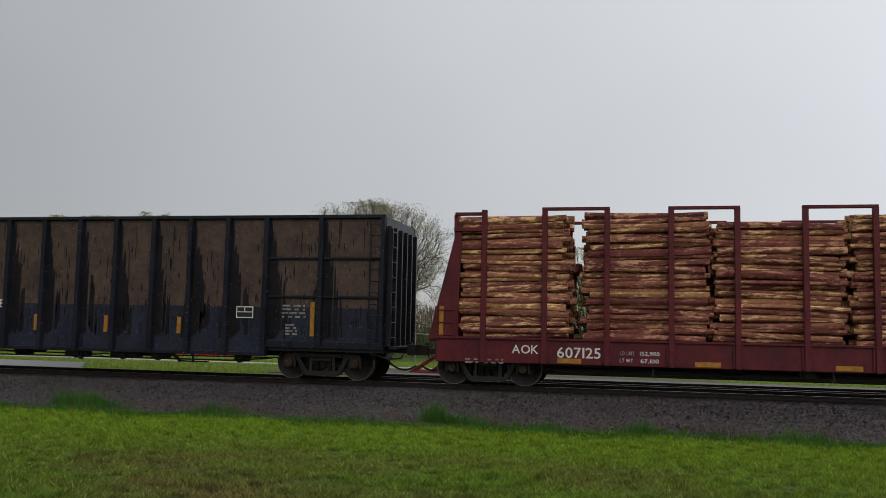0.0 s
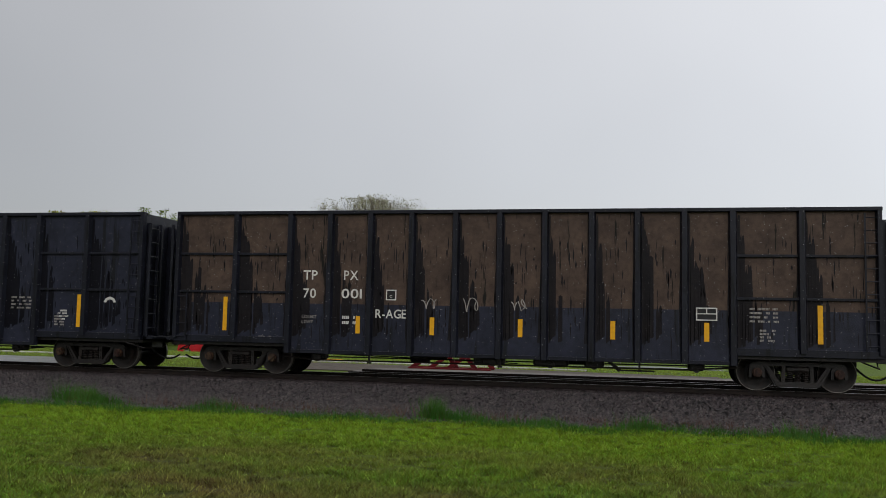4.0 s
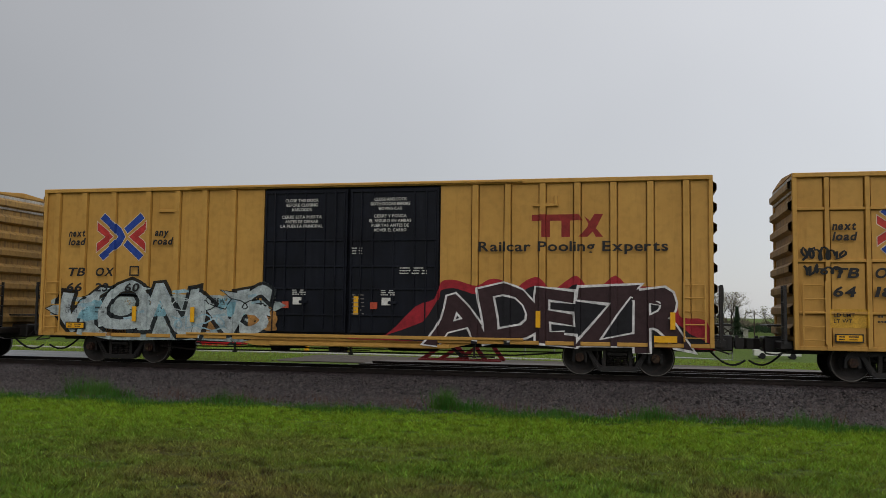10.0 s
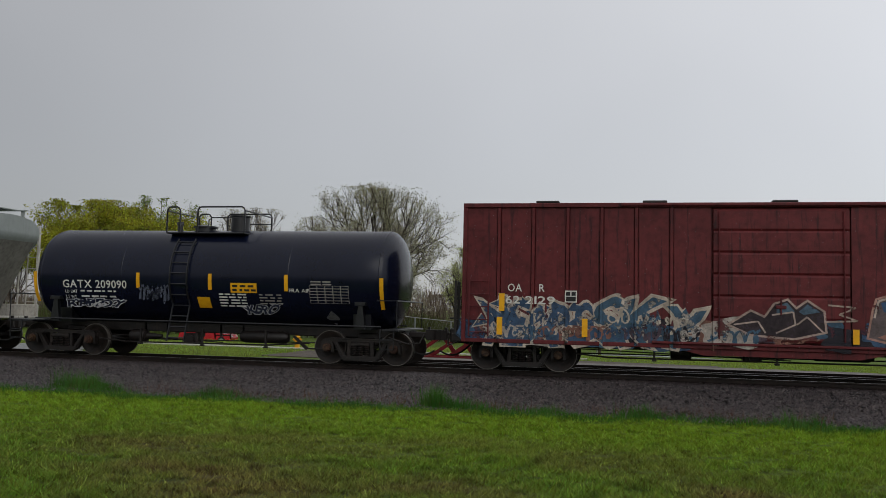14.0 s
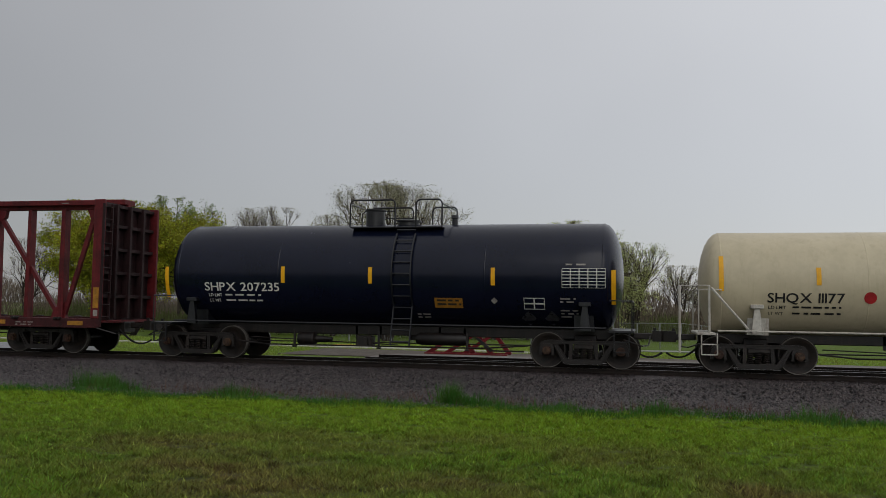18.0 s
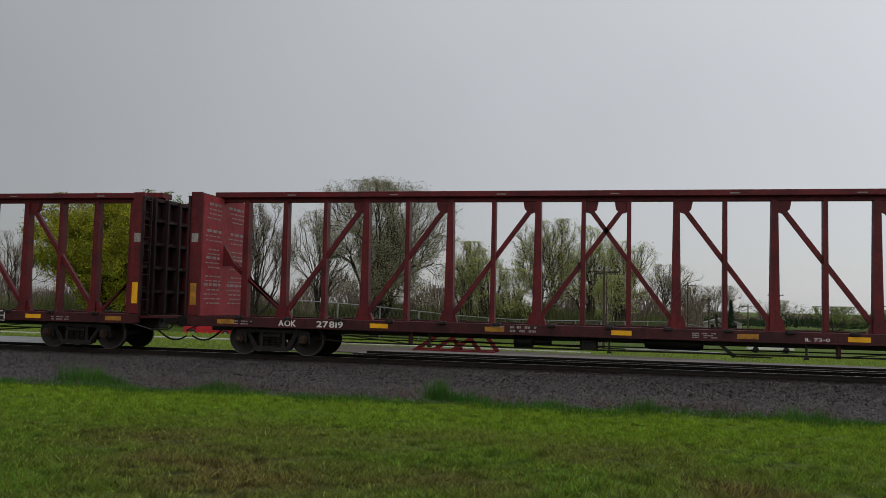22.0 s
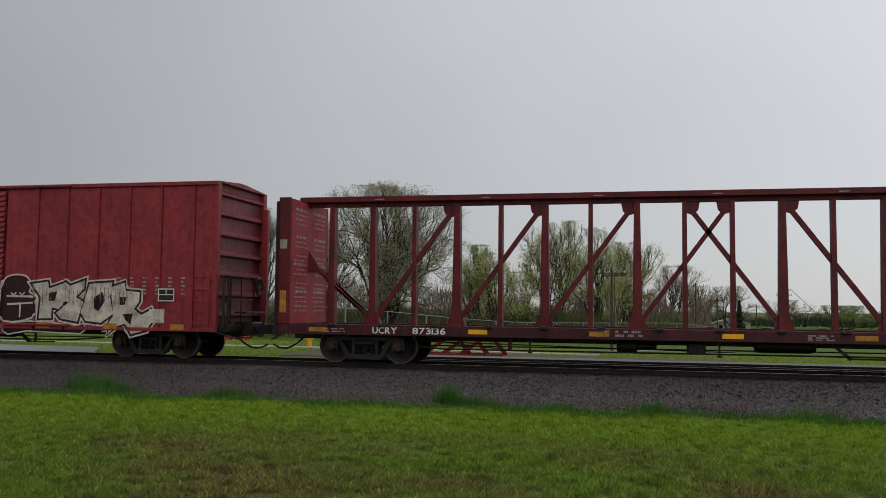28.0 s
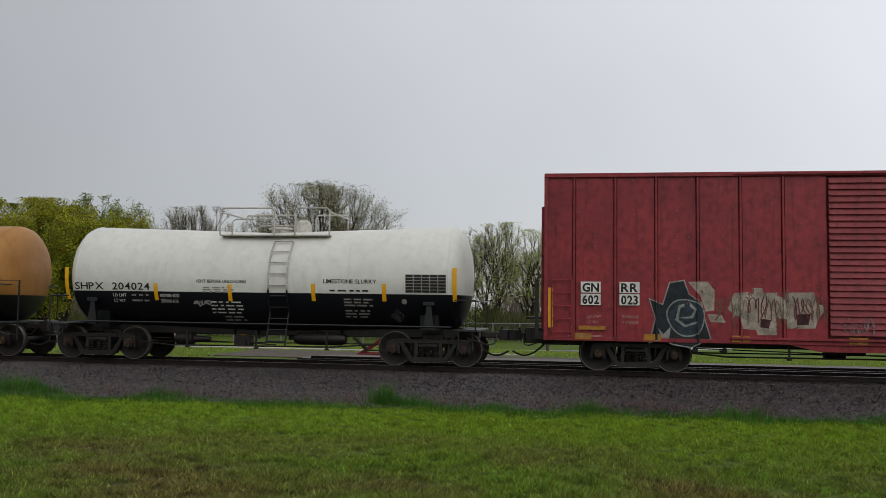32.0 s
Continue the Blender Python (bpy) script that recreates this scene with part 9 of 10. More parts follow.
def tank_car(label, cx, left, right, half, r, zc, paint, trim, th, marks, arcs, fit, sag=0.0, text=None, end_rails=False, belly=None, round_dome=False):
    dome_x = fit[0]
    low = belly or trim
    car = car_at("tank_car", label, cx)
    rig(car, cx, (-th, th), left - cx, right - cx, (0.72, 1.0), 0.3)
    s = Shape()
    n, rings = 48, []
    cap = 0.5
    xs = [(-half, 0.0), (-half + 0.03, 0.3), (-half + 0.09, 0.55), (-half + 0.17, 0.74), (-half + 0.27, 0.88), (-half + 0.38, 0.965), (-half + cap, 1.0)]
    mid = [(-half + cap + (2 * half - 2 * cap) * k / 16, 1.0) for k in range(1, 16)]
    prof = xs + mid + [(-x, q) for x, q in reversed(xs)]
    vs = []
    for x, q in prof:
        dz = -sag * (1 - abs(x) / half)
        for i in range(n):
            a = 2 * math.pi * i / n
            vs.append((x, r * q * math.cos(a), zc + dz + r * q * math.sin(a)))
    s.add(vs, [(j * n + i, j * n + (i + 1) % n, (j + 1) * n + (i + 1) % n, (j + 1) * n + i) for j in range(len(prof) - 1) for i in range(n)])
    part("tank", s, paint, car)
    for x in (-half + cap, -half * 0.45, half * 0.45, half - cap):
        dz = -sag * (1 - abs(x) / half)
        part("weld_band", Shape().lathe([(-0.02, r), (0, r + 0.006), (0.02, r)], (x, 0, zc + dz), "x", 48), paint, car)
    at = lambda x, z: -math.sqrt(max((r + 0.004) ** 2 - (z - zc + sag * (1 - abs(x) / half)) ** 2, 0.01))
    # saddles, stub sills and end platforms
    for e in (-1, 1):
        part("saddle", Shape().prism([(-0.95, 0.95), (0.95, 0.95), (1.0, zc - r * 0.55), (-1.0, zc - r * 0.55)], "x", e * (th - 0.25), e * (th + 0.25)), low, car)
        jx = e * (th + 0.05)
        part("jacking_pad", Shape().prism([(jx - 0.14, 0.98), (jx + 0.14, 0.98), (jx + 0.06, 1.6), (jx - 0.06, 1.6)], "y", -r * 0.97, -r * 0.88).box(jx - 0.15, jx + 0.15, -r * 1.0, -r * 0.82, 1.6, 1.7, 0.01), low, car)
        x0 = e * (half - 0.35)
        x1 = (right - cx - 0.75) if e > 0 else (left - cx + 0.75)
        part("end_platform", Shape().box(x0, x1, -1.45, 1.45, 0.94, 1.0, 0.01), low, car)
        h = Shape()
        top = 2.05 if end_rails else 1.75
        for yy in (-1.42, 1.42):
            h.tube([(x1 - e * 0.05, yy, 0.98), (x1 - e * 0.05, yy, top), (x1 - e * 0.6, yy, top)], 0.018, 6)
        h.tube([(x1 - e * 0.05, -1.42, top), (x1 - e * 0.05, 1.42, top)], 0.018, 6)
        part("handrail", h, low, car)
        part("ladder", Shape().box(x1 - e * 0.1, x1 - e * 0.5, -1.47, -1.44, 0.45, 0.48).box(x1 - e * 0.1, x1 - e * 0.5, -1.47, -1.44, 0.7, 0.73).box(x1 - e * 0.1, x1 - e * 0.13, -1.47, -1.44, 0.45, 1.0).box(x1 - e * 0.47, x1 - e * 0.5, -1.47, -1.44, 0.45, 1.0), low, car)
    for sg in (-1, 1):
        part("side_rail", Shape().cyl((-half + 0.4, sg * 1.38, 1.05), (half - 0.4, sg * 1.38, 1.05), 0.025, n=6), low, car)
    if end_rails:
        for e in (-1, 1):
            part("handrail", Shape().tube([(e * (half - 0.2), -1.44, 1.0), (e * (half - 0.2), -1.44, 2.15), (e * (half + 0.5), -1.44, 2.15), (e * (half + 0.5), -1.44, 0.5)], 0.03, 6).tube([(e * (half - 0.25), -1.44, 2.1), (e * (half - 1.1), -1.44, 1.1)], 0.03, 6), low, car)
    # top fittings
    zt = zc + r - sag
    (a0, a1), (b0, b1) = arcs
    lad, dx, man = fit
    part("manway", Shape().lathe([(0, 0.3), (0.1, 0.3), (0.11, 0.36), (0.16, 0.36), (0.18, 0.26), (0.2, 0.0)], (man, 0, zt - 0.03), "z", 20), trim, car)
    dome = [(0, 0.27), (0.42, 0.27), (0.44, 0.30), (0.48, 0.30), (0.5, 0.0)] if not round_dome else [(0, 0.24), (0.2, 0.24), (0.32, 0.2), (0.4, 0.1), (0.42, 0.0)]
    part("valve_housing", Shape().lathe(dome, (dx, 0, zt - 0.03), "z", 20), trim, car)
    part("relief_valve", Shape().lathe([(0, 0.08), (0.2, 0.08), (0.22, 0.11), (0.3, 0.09), (0.32, 0)], (min(a0, b0) - 0.1 if dx > man else max(a1, b1) + 0.15, 0, zt - 0.03), "z", 10), trim, car)
    part("walkway", Shape().box(a0, b1, -0.95, -0.5, zt - 0.16, zt - 0.12, 0.01).box(a0, b1, 0.5, 0.95, zt - 0.16, zt - 0.12, 0.01), trim, car, "grated walkway on top of the tank")
    for sg in (-1, 1):
        for a, b in arcs:
            yy, c = sg * 0.95, 0.1
            part("guard_rail", Shape().tube([(a, yy, zt - 0.14), (a, yy, zt + 0.5), (a + c * 0.4, yy, zt + 0.58), (a + c, yy, zt + 0.61), (b - c, yy, zt + 0.61), (b - c * 0.4, yy, zt + 0.58), (b, yy, zt + 0.5), (b, yy, zt - 0.14)], 0.024, 6), trim, car)
            if b - a > 1.0:
                part("guard_rail", Shape().tube([(a + 0.35, yy, zt - 0.14), (a + 0.35, yy, zt + 0.22), (a + 0.45, yy, zt + 0.3), (b, yy, zt + 0.3)], 0.018, 5), trim, car)
    for x in (a0, b1):
        part("guard_rail", Shape().tube([(x, -0.95, zt + 0.5), (x, 0.95, zt + 0.5)], 0.022, 6), trim, car)
    for sg in (-1, 1):
        pts = []
        for k in range(10):
            a = radians(90 - 14 * k)
            pts.append((r * math.cos(a) * 1.04 + 0.03, zc - sag + r * 1.03 * math.sin(a)))
        pts = [p for p in pts if p[0] > 0.9] + [(r + 0.09, 0.5)]
        cut = 1.98 if belly else 0.4
        for lo, hi, mt in ((0.5, cut, low), (cut, 9, trim)):
            sel = [p for p in pts if lo <= p[1] < hi]
            q = lambda z: (float(np.interp(-z, [-p[1] for p in pts], [p[0] for p in pts])), z)
            if lo == cut and cut > 0.5:
                sel = sel + [q(cut)]
            elif lo < cut and cut > 0.5:
                sel = [q(cut - 0.01)] + sel
            if len(sel) < 2:
                continue
            g = Shape()
            for ex in (-0.26, 0.26):
                g.tube([(lad + ex, sg * p[0], p[1]) for p in sel], 0.026, 5)
            z = 0.6
            while z < zt - 0.15:
                if lo <= z < hi:
                    g.cyl((lad - 0.26, sg * q(z)[0], z), (lad + 0.26, sg * q(z)[0], z), 0.02, n=5)
                z += 0.3
            part("ladder", g, mt, car)
    g = Shape()
    for x in (-1.6, -0.9, 0.8, 1.5):
        g.box(dome_x + x - 0.03, dome_x + x + 0.03, -0.3, -0.24, 0.62, zc - r + 0.05)
    g.cyl((dome_x, 0, zc - r + 0.02), (dome_x, 0, 0.6), 0.14, n=12)
    part("outlet_valve", g, M["steel"], car)
    for x, z0, z1 in marks:
        w = 0.055
        vs = []
        for k in range(6):
            z = z0 + (z1 - z0) * k / 5
            vs += [(x - w, at(x, z) - 0.006, z), (x + w, at(x, z) - 0.006, z)]
        part("reflector_strip", Shape().add(vs, [(2 * i, 2 * i + 1, 2 * i + 3, 2 * i + 2) for i in range(5)]), M["reflect"], car)
    for wd, x, z, h, w, mat in text or ():
        writing(car, wd, x, z, h, mat, width=w, place=lambda a, b, x=x, z=z: (x + a, at(x + a, z + b) - 0.006, z + b))
    return car, at


def tank_print(car, at, x0, x1, z1, rows, mat, seed, h=0.04, step=0.085):
    rnd, s = random.Random(seed), Shape()
    for i in range(rows):
        x, z = x0, z1 - i * step
        while x < x1 - 0.05:
            w = min(rnd.uniform(0.08, 0.3), x1 - x)
            s.add([(x, at(x, z - h) - 0.006, z - h), (x + w, at(x, z - h) - 0.006, z - h), (x + w, at(x, z) - 0.006, z), (x, at(x, z) - 0.006, z)], [(0, 1, 2, 3)])
            x += w + rnd.uniform(0.04, 0.1)
    part("small_print", s, mat, car)


def tank_panel(car, at, x, z, w, h, mat, name="placard", label="", grid=None):
    s = Shape()
    vs = [(x + e * w / 2, at(x + e * w / 2, z + h * (k / 6 - 0.5)) - 0.008, z + h * (k / 6 - 0.5)) for k in range(7) for e in (-1, 1)]
    p = part(name, s.add(vs, [(2 * k, 2 * k + 1, 2 * k + 3, 2 * k + 2) for k in range(6)]), mat, car, label)
    if grid:
        g = Shape()
        nc, nr = (5, 6) if w > 0.7 else (2, 2)
        for k in range(nc):
            for j in range(nr):
                xa, za = x - w / 2 + w * (k + 0.06) / nc, z - h / 2 + h * (j + 0.13) / nr
                xb, zb = xa + w * 0.88 / nc, za + h * 0.74 / nr
                g.add([(xa, at(xa, za) - 0.012, za), (xb, at(xb, za) - 0.012, za), (xb, at(xb, zb) - 0.012, zb), (xa, at(xa, zb) - 0.012, zb)], [(0, 1, 2, 3)])
        part("ruled_print", g, grid, p)


def diamond(car, at, x, z, w, mat):
    """A small placard set on its corner."""
    part("placard", Shape().add([(x - w, at(x, z) - 0.01, z), (x, at(x, z - w) - 0.01, z - w), (x + w, at(x, z) - 0.01, z), (x, at(x, z + w) - 0.01, z + w)], [(0, 1, 2, 3)]), mat, car, "diamond placard")


def disc(car, at, x, z, rad, mat, label):
    vs = [(x + rad * math.cos(k * 0.2618), at(x, z + rad * math.sin(k * 0.2618)) - 0.008, z + rad * math.sin(k * 0.2618)) for k in range(24)]
    part("placard", Shape().add(vs, [tuple(range(24))]), mat, car, label)


def weights(x, z, mat, gap=1.05):
    return ("LD LMT", x, z, 0.085, 0.4, mat), ("LT WT", x, z - 0.15, 0.085, 0.34, mat)


L, D, K = M["letter"], M["dimletter"], M["darkletter"]
car, at = tank_car("gloss black tank car with white lettering and a railed top platform", -188.41, -195.25, -181.95, 5.62, 1.38, 2.34, M["tankblack"], M["black"], 4.57,
                   ((-5.3, 1.53, 2.4), (-1.99, 1.97, 2.4), (0.23, 1.95, 2.4), (2.49, 1.95, 2.4), (5.2, 1.5, 2.35)), ((-1.4, -0.99), (-0.44, 1.01)), (-0.7, 0.44, -0.67),
                   text=(("GATX 209090", -4.4, 1.95, 0.23, 2.05, L), *weights(-4.35, 1.8, L), ("FRA AIP", 2.57, 1.93, 0.1, 0.6, L)))
tank_print(car, at, -3.85, -2.7, 1.88, 2, L, 3, 0.045, 0.15)
tank_print(car, at, 0.48, 1.3, 1.86, 5, L, 4, 0.04, 0.08)
tank_print(car, at, 1.68, 2.35, 1.86, 4, D, 14, 0.035, 0.08)
tank_print(car, at, 3.2, 3.8, 2.24, 2, D, 15, 0.035, 0.07)
tank_panel(car, at, 1.24, 2.02, 0.78, 0.27, M["reflect"], "placard", "yellow placard with black print")
tank_print(car, lambda a, b: at(a, b) - 0.004, 0.9, 1.6, 2.1, 2, K, 16, 0.06, 0.11)
tank_panel(car, at, 0.0, 1.6, 0.38, 0.3, M["reflect"], "placard", "yellow placard")
tank_panel(car, at, 3.72, 1.88, 1.12, 0.48, D, "data_panel", "black data panel with white ruled lines", M["tankblack"])
diamond(car, at, 3.71, 1.25, 0.2, worn("8a8a8c", 0.3))
for wd, x0, x1, z0, z1, h, sd in (("RAPEDY", -4.32, -2.5, 1.4, 1.64, "b9b9bc", 3), ("KERO", 1.3, 2.2, 1.32, 1.6, "8a8a8c", 8)):
    graffiti(car, wd, x0, x1, z0, z1, M["tankblack"], worn(h, 0.1), None, None, sd, (), at((x0 + x1) / 2, z1) - 0.006, 0.5, 0.2, 3)
for k in range(7):
    z0, z1 = 1.45, 2.15
    x0 = -1.95 + 0.13 * k
    scrawl(car, x0, x0 + 0.22, z0 + 0.05 * (k % 3), z1 - 0.06 * (k % 2), worn("4c5260", 0.5), 40 + k, y=at(x0, 2.1) - 0.012, strokes=2, r=0.02)

car, at = tank_car("large gloss black tank car with white lettering", -234.2, -241.65, -226.75, 6.42, 1.43, 2.4, M["tankblack"], M["black"], 5.43,
                   ((-6.26, 1.7, 2.56), (-2.73, 2.13, 2.58), (-0.22, 2.13, 2.57), (3.12, 2.11, 2.57), (6.2, 1.65, 2.52)), ((-0.98, 0.31), (0.9, 1.63)), (0.66, -0.55, 0.45),
                   text=(("SHPX 207235", -5.1, 1.9, 0.24, 2.25, L), *weights(-5.0, 1.74, L)))
tank_print(car, at, -4.5, -3.4, 1.81, 2, L, 5, 0.045, 0.15)
tank_panel(car, at, 5.45, 2.31, 1.1, 0.5, L, "data_panel", "black data panel with white ruled lines", M["tankblack"])
tank_print(car, at, 5.0, 5.5, 2.68, 1, D, 25, 0.04, 0.07)
tank_panel(car, at, 1.91, 1.64, 0.76, 0.26, M["reflect_dirty"], "placard", "orange placard with black print")
tank_print(car, lambda a, b: at(a, b) - 0.004, 1.6, 2.25, 1.73, 2, K, 26, 0.05, 0.1)
tank_panel(car, at, 4.18, 1.65, 0.54, 0.3, L, "data_panel", "white framed panel", M["tankblack"])
diamond(car, at, 3.14, 1.71, 0.09, D)
for x in (4.01, 4.62):
    diamond(car, at, x, 1.27, 0.2, worn("4c4c50", 0.3))
tank_print(car, at, 4.85, 5.25, 1.8, 2, D, 6, 0.035, 0.08)
tank_print(car, at, 4.85, 5.3, 1.5, 3, D, 27, 0.035, 0.08)
tank_print(car, at, 1.0, 1.45, 1.35, 2, D, 28, 0.035, 0.08)

car, at = tank_car("cream tank car with dark lettering and white end railings", -218.9, -226.75, -211.65, 7.0, 1.32, 2.24, M["cream"], M["hopwhite"], 5.62,
                   ((-6.5, 2.02, 2.89), (-4.26, 2.18, 2.61), (-1.95, 2.2, 2.63), (0.85, 2.2, 2.66), (3.52, 2.15, 2.62), (6.4, 1.9, 2.75)), ((-1.92, -1.3), (-1.0, 0.52)), (-1.0, 0.02, -1.15), end_rails=True,
                   text=(("SHQX 11177", -5.43, 1.76, 0.24, 1.75, K), *weights(-5.4, 1.6, K), ("CAUTION DO NOT USE STEAM", -2.58, 1.88, 0.065, 1.08, K), ("BOILING WATER OR SHARP", -2.58, 1.78, 0.065, 1.0, K)))
tank_print(car, at, -4.85, -3.75, 1.67, 2, K, 7, 0.045, 0.15)
tank_print(car, at, -2.58, -1.5, 1.73, 4, K, 17, 0.05, 0.095)
tank_print(car, at, 1.5, 2.0, 1.6, 1, K, 18, 0.03, 0.08)
tank_print(car, at, 2.3, 3.0, 1.5, 1, K, 19, 0.03, 0.08)
disc(car, at, -3.12, 1.89, 0.14, ink("b3282c"), "red round placard")
diamond(car, at, 2.9, 1.75, 0.11, K)
tank_panel(car, at, 5.2, 2.3, 1.1, 0.48, K, "data_panel", "pale data panel with ruled lines", M["hopwhite"])
tank_panel(car, at, 0.23, 1.57, 0.86, 0.3, M["reflect"], "placard", "yellow placard with black print")
tank_print(car, lambda a, b: at(a, b) - 0.004, -0.12, 0.6, 1.68, 2, K, 20, 0.06, 0.11)
part("air_reservoir", Shape().lathe([(-0.5, 0.0), (-0.47, 0.13), (-0.4, 0.19), (0.4, 0.19), (0.47, 0.13), (0.5, 0.0)], (1.75, -1.05, 0.52), "x", 16), M["hopwhite"], car, "pinkish-brown steel air reservoir")

M["whiteblack"] = twotone("white_over_black_tank_paint", ("d3d3cb", "c9c9c1", "b5b3a9"), "131418", 1.89)
car, at = tank_car("white tank car with a black belly, lettering and a railed platform", -411.6, -418.35, -404.85, 5.72, 1.40, 2.38, M["whiteblack"], M["hopwhite"], 4.67,
                   ((-5.5, 1.65, 2.53), (-2.87, 1.65, 2.11), (-0.73, 1.65, 2.1), (1.6, 1.68, 2.13), (3.52, 1.7, 2.15), (5.39, 1.72, 2.59)), ((-1.24, 0.32), (0.91, 1.88)), (0.63, 0.85, 0.2), 0.17, belly=M["black"], round_dome=True,
                   text=(("SHPX  204024", -5.26, 1.93, 0.2, 2.22, K), ("VENT BEFORE UNLOADING", -1.7, 2.14, 0.09, 1.43, K), ("LIMESTONE SLURRY", 1.88, 2.16, 0.11, 1.44, K), *weights(-4.15, 1.74, L), ("101900 KG", -2.75, 1.74, 0.085, 0.55, L), ("27600 KG", -2.75, 1.59, 0.085, 0.5, L)))
tank_print(car, at, -3.6, -3.1, 1.81, 2, D, 8, 0.045, 0.15)
tank_print(car, at, -1.32, -0.4, 1.64, 4, L, 9, 0.035, 0.095)
tank_print(car, at, -1.0, -0.4, 1.25, 2, D, 29, 0.045, 0.09)
tank_print(car, at, 2.42, 3.2, 1.76, 3, D, 10, 0.04, 0.08)
tank_print(car, at, 2.42, 3.1, 1.46, 3, D, 30, 0.04, 0.08)
tank_print(car, at, -1.5, -0.6, 2.03, 3, D, 12, 0.035, 0.06)
tank_print(car, at, 2.05, 3.1, 1.99, 1, K, 13, 0.045, 0.06)
tank_panel(car, at, 4.63, 2.17, 1.08, 0.48, D, "data_panel", "black data panel", K)
diamond(car, at, 3.83, 1.32, 0.2, worn("4c4c50", 0.3))
disc(car, at, 4.05, 1.7, 0.07, D, "round white mark")
scrawl(car, -1.8, -1.3, 1.5, 1.7, worn("7d7a78", 0.5), 31, y=at(-1.5, 1.65) - 0.012, strokes=5, r=0.02)

M["tanblack"] = twotone("tan_over_black_tank_paint", ("a8793f", "8f6030", "5a3a20"), "1a1918", 1.75)
car, at = tank_car("rust-stained tan tank car with a black belly", -424.7, -431.0, -418.35, 5.7, 1.40, 2.4, M["tanblack"], M["hopwhite"], 4.6,
                   ((5.2, 1.5, 2.4), (-5.2, 1.5, 2.4)), ((-1.2, 0.3), (0.9, 1.6)), (0.6, -0.5, 0.3), end_rails=True, belly=M["black"], text=(("SHPX 202600", 3.2, 2.6, 0.14, 1.1, K),))


# ---- covered hopper ----
def hopper():
    cx = -203.4
    car = car_at("covered_hopper_car", "weathered pale grey covered hopper with ghost lettering and a roof walk", cx)
    rig(car, cx, (-6.28, 6.28), -211.65 - cx, -195.25 - cx, (0.75, 1.0), 0.3, False)
    side = [(0.0, 1.1), (1.36, 1.1), (1.50, 1.5), (1.52, 2.4), (1.50, 3.2), (1.46, 3.72), (1.36, 3.95), (1.0, 4.14), (0.5, 4.22), (0.0, 4.24)]
    ring = side + [(-a, b) for a, b in reversed(side[1:-1])]
    n = len(ring)
    xs = [(-7.62, 3.62), (-7.55, 3.5), (-7.0, 2.9), (-6.35, 2.2), (-6.3, 1.1)]
    rows = xs + [(-6.3 + 12.6 * k / 12, 1.1) for k in range(1, 12)] + [(-a, b) for a, b in reversed(xs)]
    s = Shape()
    s.add([(x, a * (1 if z0 < 1.2 else 0.995), max(b, z0)) for x, z0 in rows for a, b in ring], [(j * n + i, j * n + (i + 1) % n, (j + 1) * n + (i + 1) % n, (j + 1) * n + i) for j in range(len(rows) - 1) for i in range(n)] + [tuple(range(n)), tuple(range((len(rows) - 1) * n, len(rows) * n))])
    part("body", s, M["hopper"], car)
    for sg in (-1, 1):
        part("side_sill", Shape().box(-7.65, 7.65, sg * 1.56, sg * 1.42, 1.0, 1.42, 0.02), M["hopwhite"], car)
        for z in (3.58, 3.68, 3.82):
            part("roof_ledge", Shape().box(-7.55, 7.55, sg * 1.53, sg * 1.44, z - 0.02, z + 0.02, 0.008), M["hopper"], car)
        part("walk_rail", Shape().box(-7.45, 7.55, sg * 0.95, sg * 0.86, 4.43, 4.47, 0.01), M["hopper"], car)
        for k in range(14):
            x = -7.2 + 14.5 * k / 13
            part("walk_bracket", Shape().prism([(x - 0.05, 4.12), (x + 0.05, 4.12), (x + 0.08, 4.43), (x - 0.02, 4.43)], "y", sg * 0.98, sg * 0.92), M["hopper"], car)
        for x in (-5.3, -3.2, -1.1, 1.0, 3.1, 5.2):
            part("panel_seam", Shape().box(x - 0.012, x + 0.012, sg * 1.527, sg * 1.515, 1.5, 3.5), M["hopper"], car)
        for e in (-1, 1):
            part("end_strut", Shape().box(e * 7.55, e * 7.63, sg * 1.5, sg * 1.42, 1.4, 4.0, 0.01), M["hopwhite"], car)
            part("end_strut", Shape().tube([(e * 6.9, sg * 1.46, 1.4), (e * 6.9, sg * 1.46, 2.5)], 0.03, 6), M["hopwhite"], car)
            part("slope_brace", Shape().prism([(e * 7.5, 3.5), (e * 7.42, 3.5), (e * 6.45, 2.3), (e * 6.4, 2.4)], "y", sg * 1.48, sg * 1.42), M["hopper"], car)
    for e in (-1, 1):
        ladder(car, e * 7.35, 1.5, 3.7, 7, M["hopwhite"], -1.55, 0.42)
        end_ladder(car, e * 7.6, e, 1.2, 3.9, 9, M["hopwhite"])
        part("end_platform", Shape().box(e * 6.9, e * 7.75, -1.4, 1.4, 0.98, 1.04, 0.01), M["hopwhite"], car)
        # A darker grey than the body paints in the shade under the slope.
        part("slope_sheet", Shape().prism([(e * 7.55, 3.55), (e * 7.5, 3.45), (e * 6.3, 1.15), (e * 6.22, 1.15), (e * 6.3, 2.3)], "y", -1.35, 1.35), M["endgrey"], car, "grey slope sheet, darkened to paint in its shade")
    part("roof_walk", Shape().box(-7.4, 7.5, -0.5, 0.5, 4.39, 4.43, 0.01), M["hopper"], car)
    for x in (-5.4, -1.8, 1.8, 5.4):
        part("hatch", Shape().box(x - 1.3, x + 1.3, -0.35, 0.35, 4.22, 4.40, 0.04), M["hopper"], car)
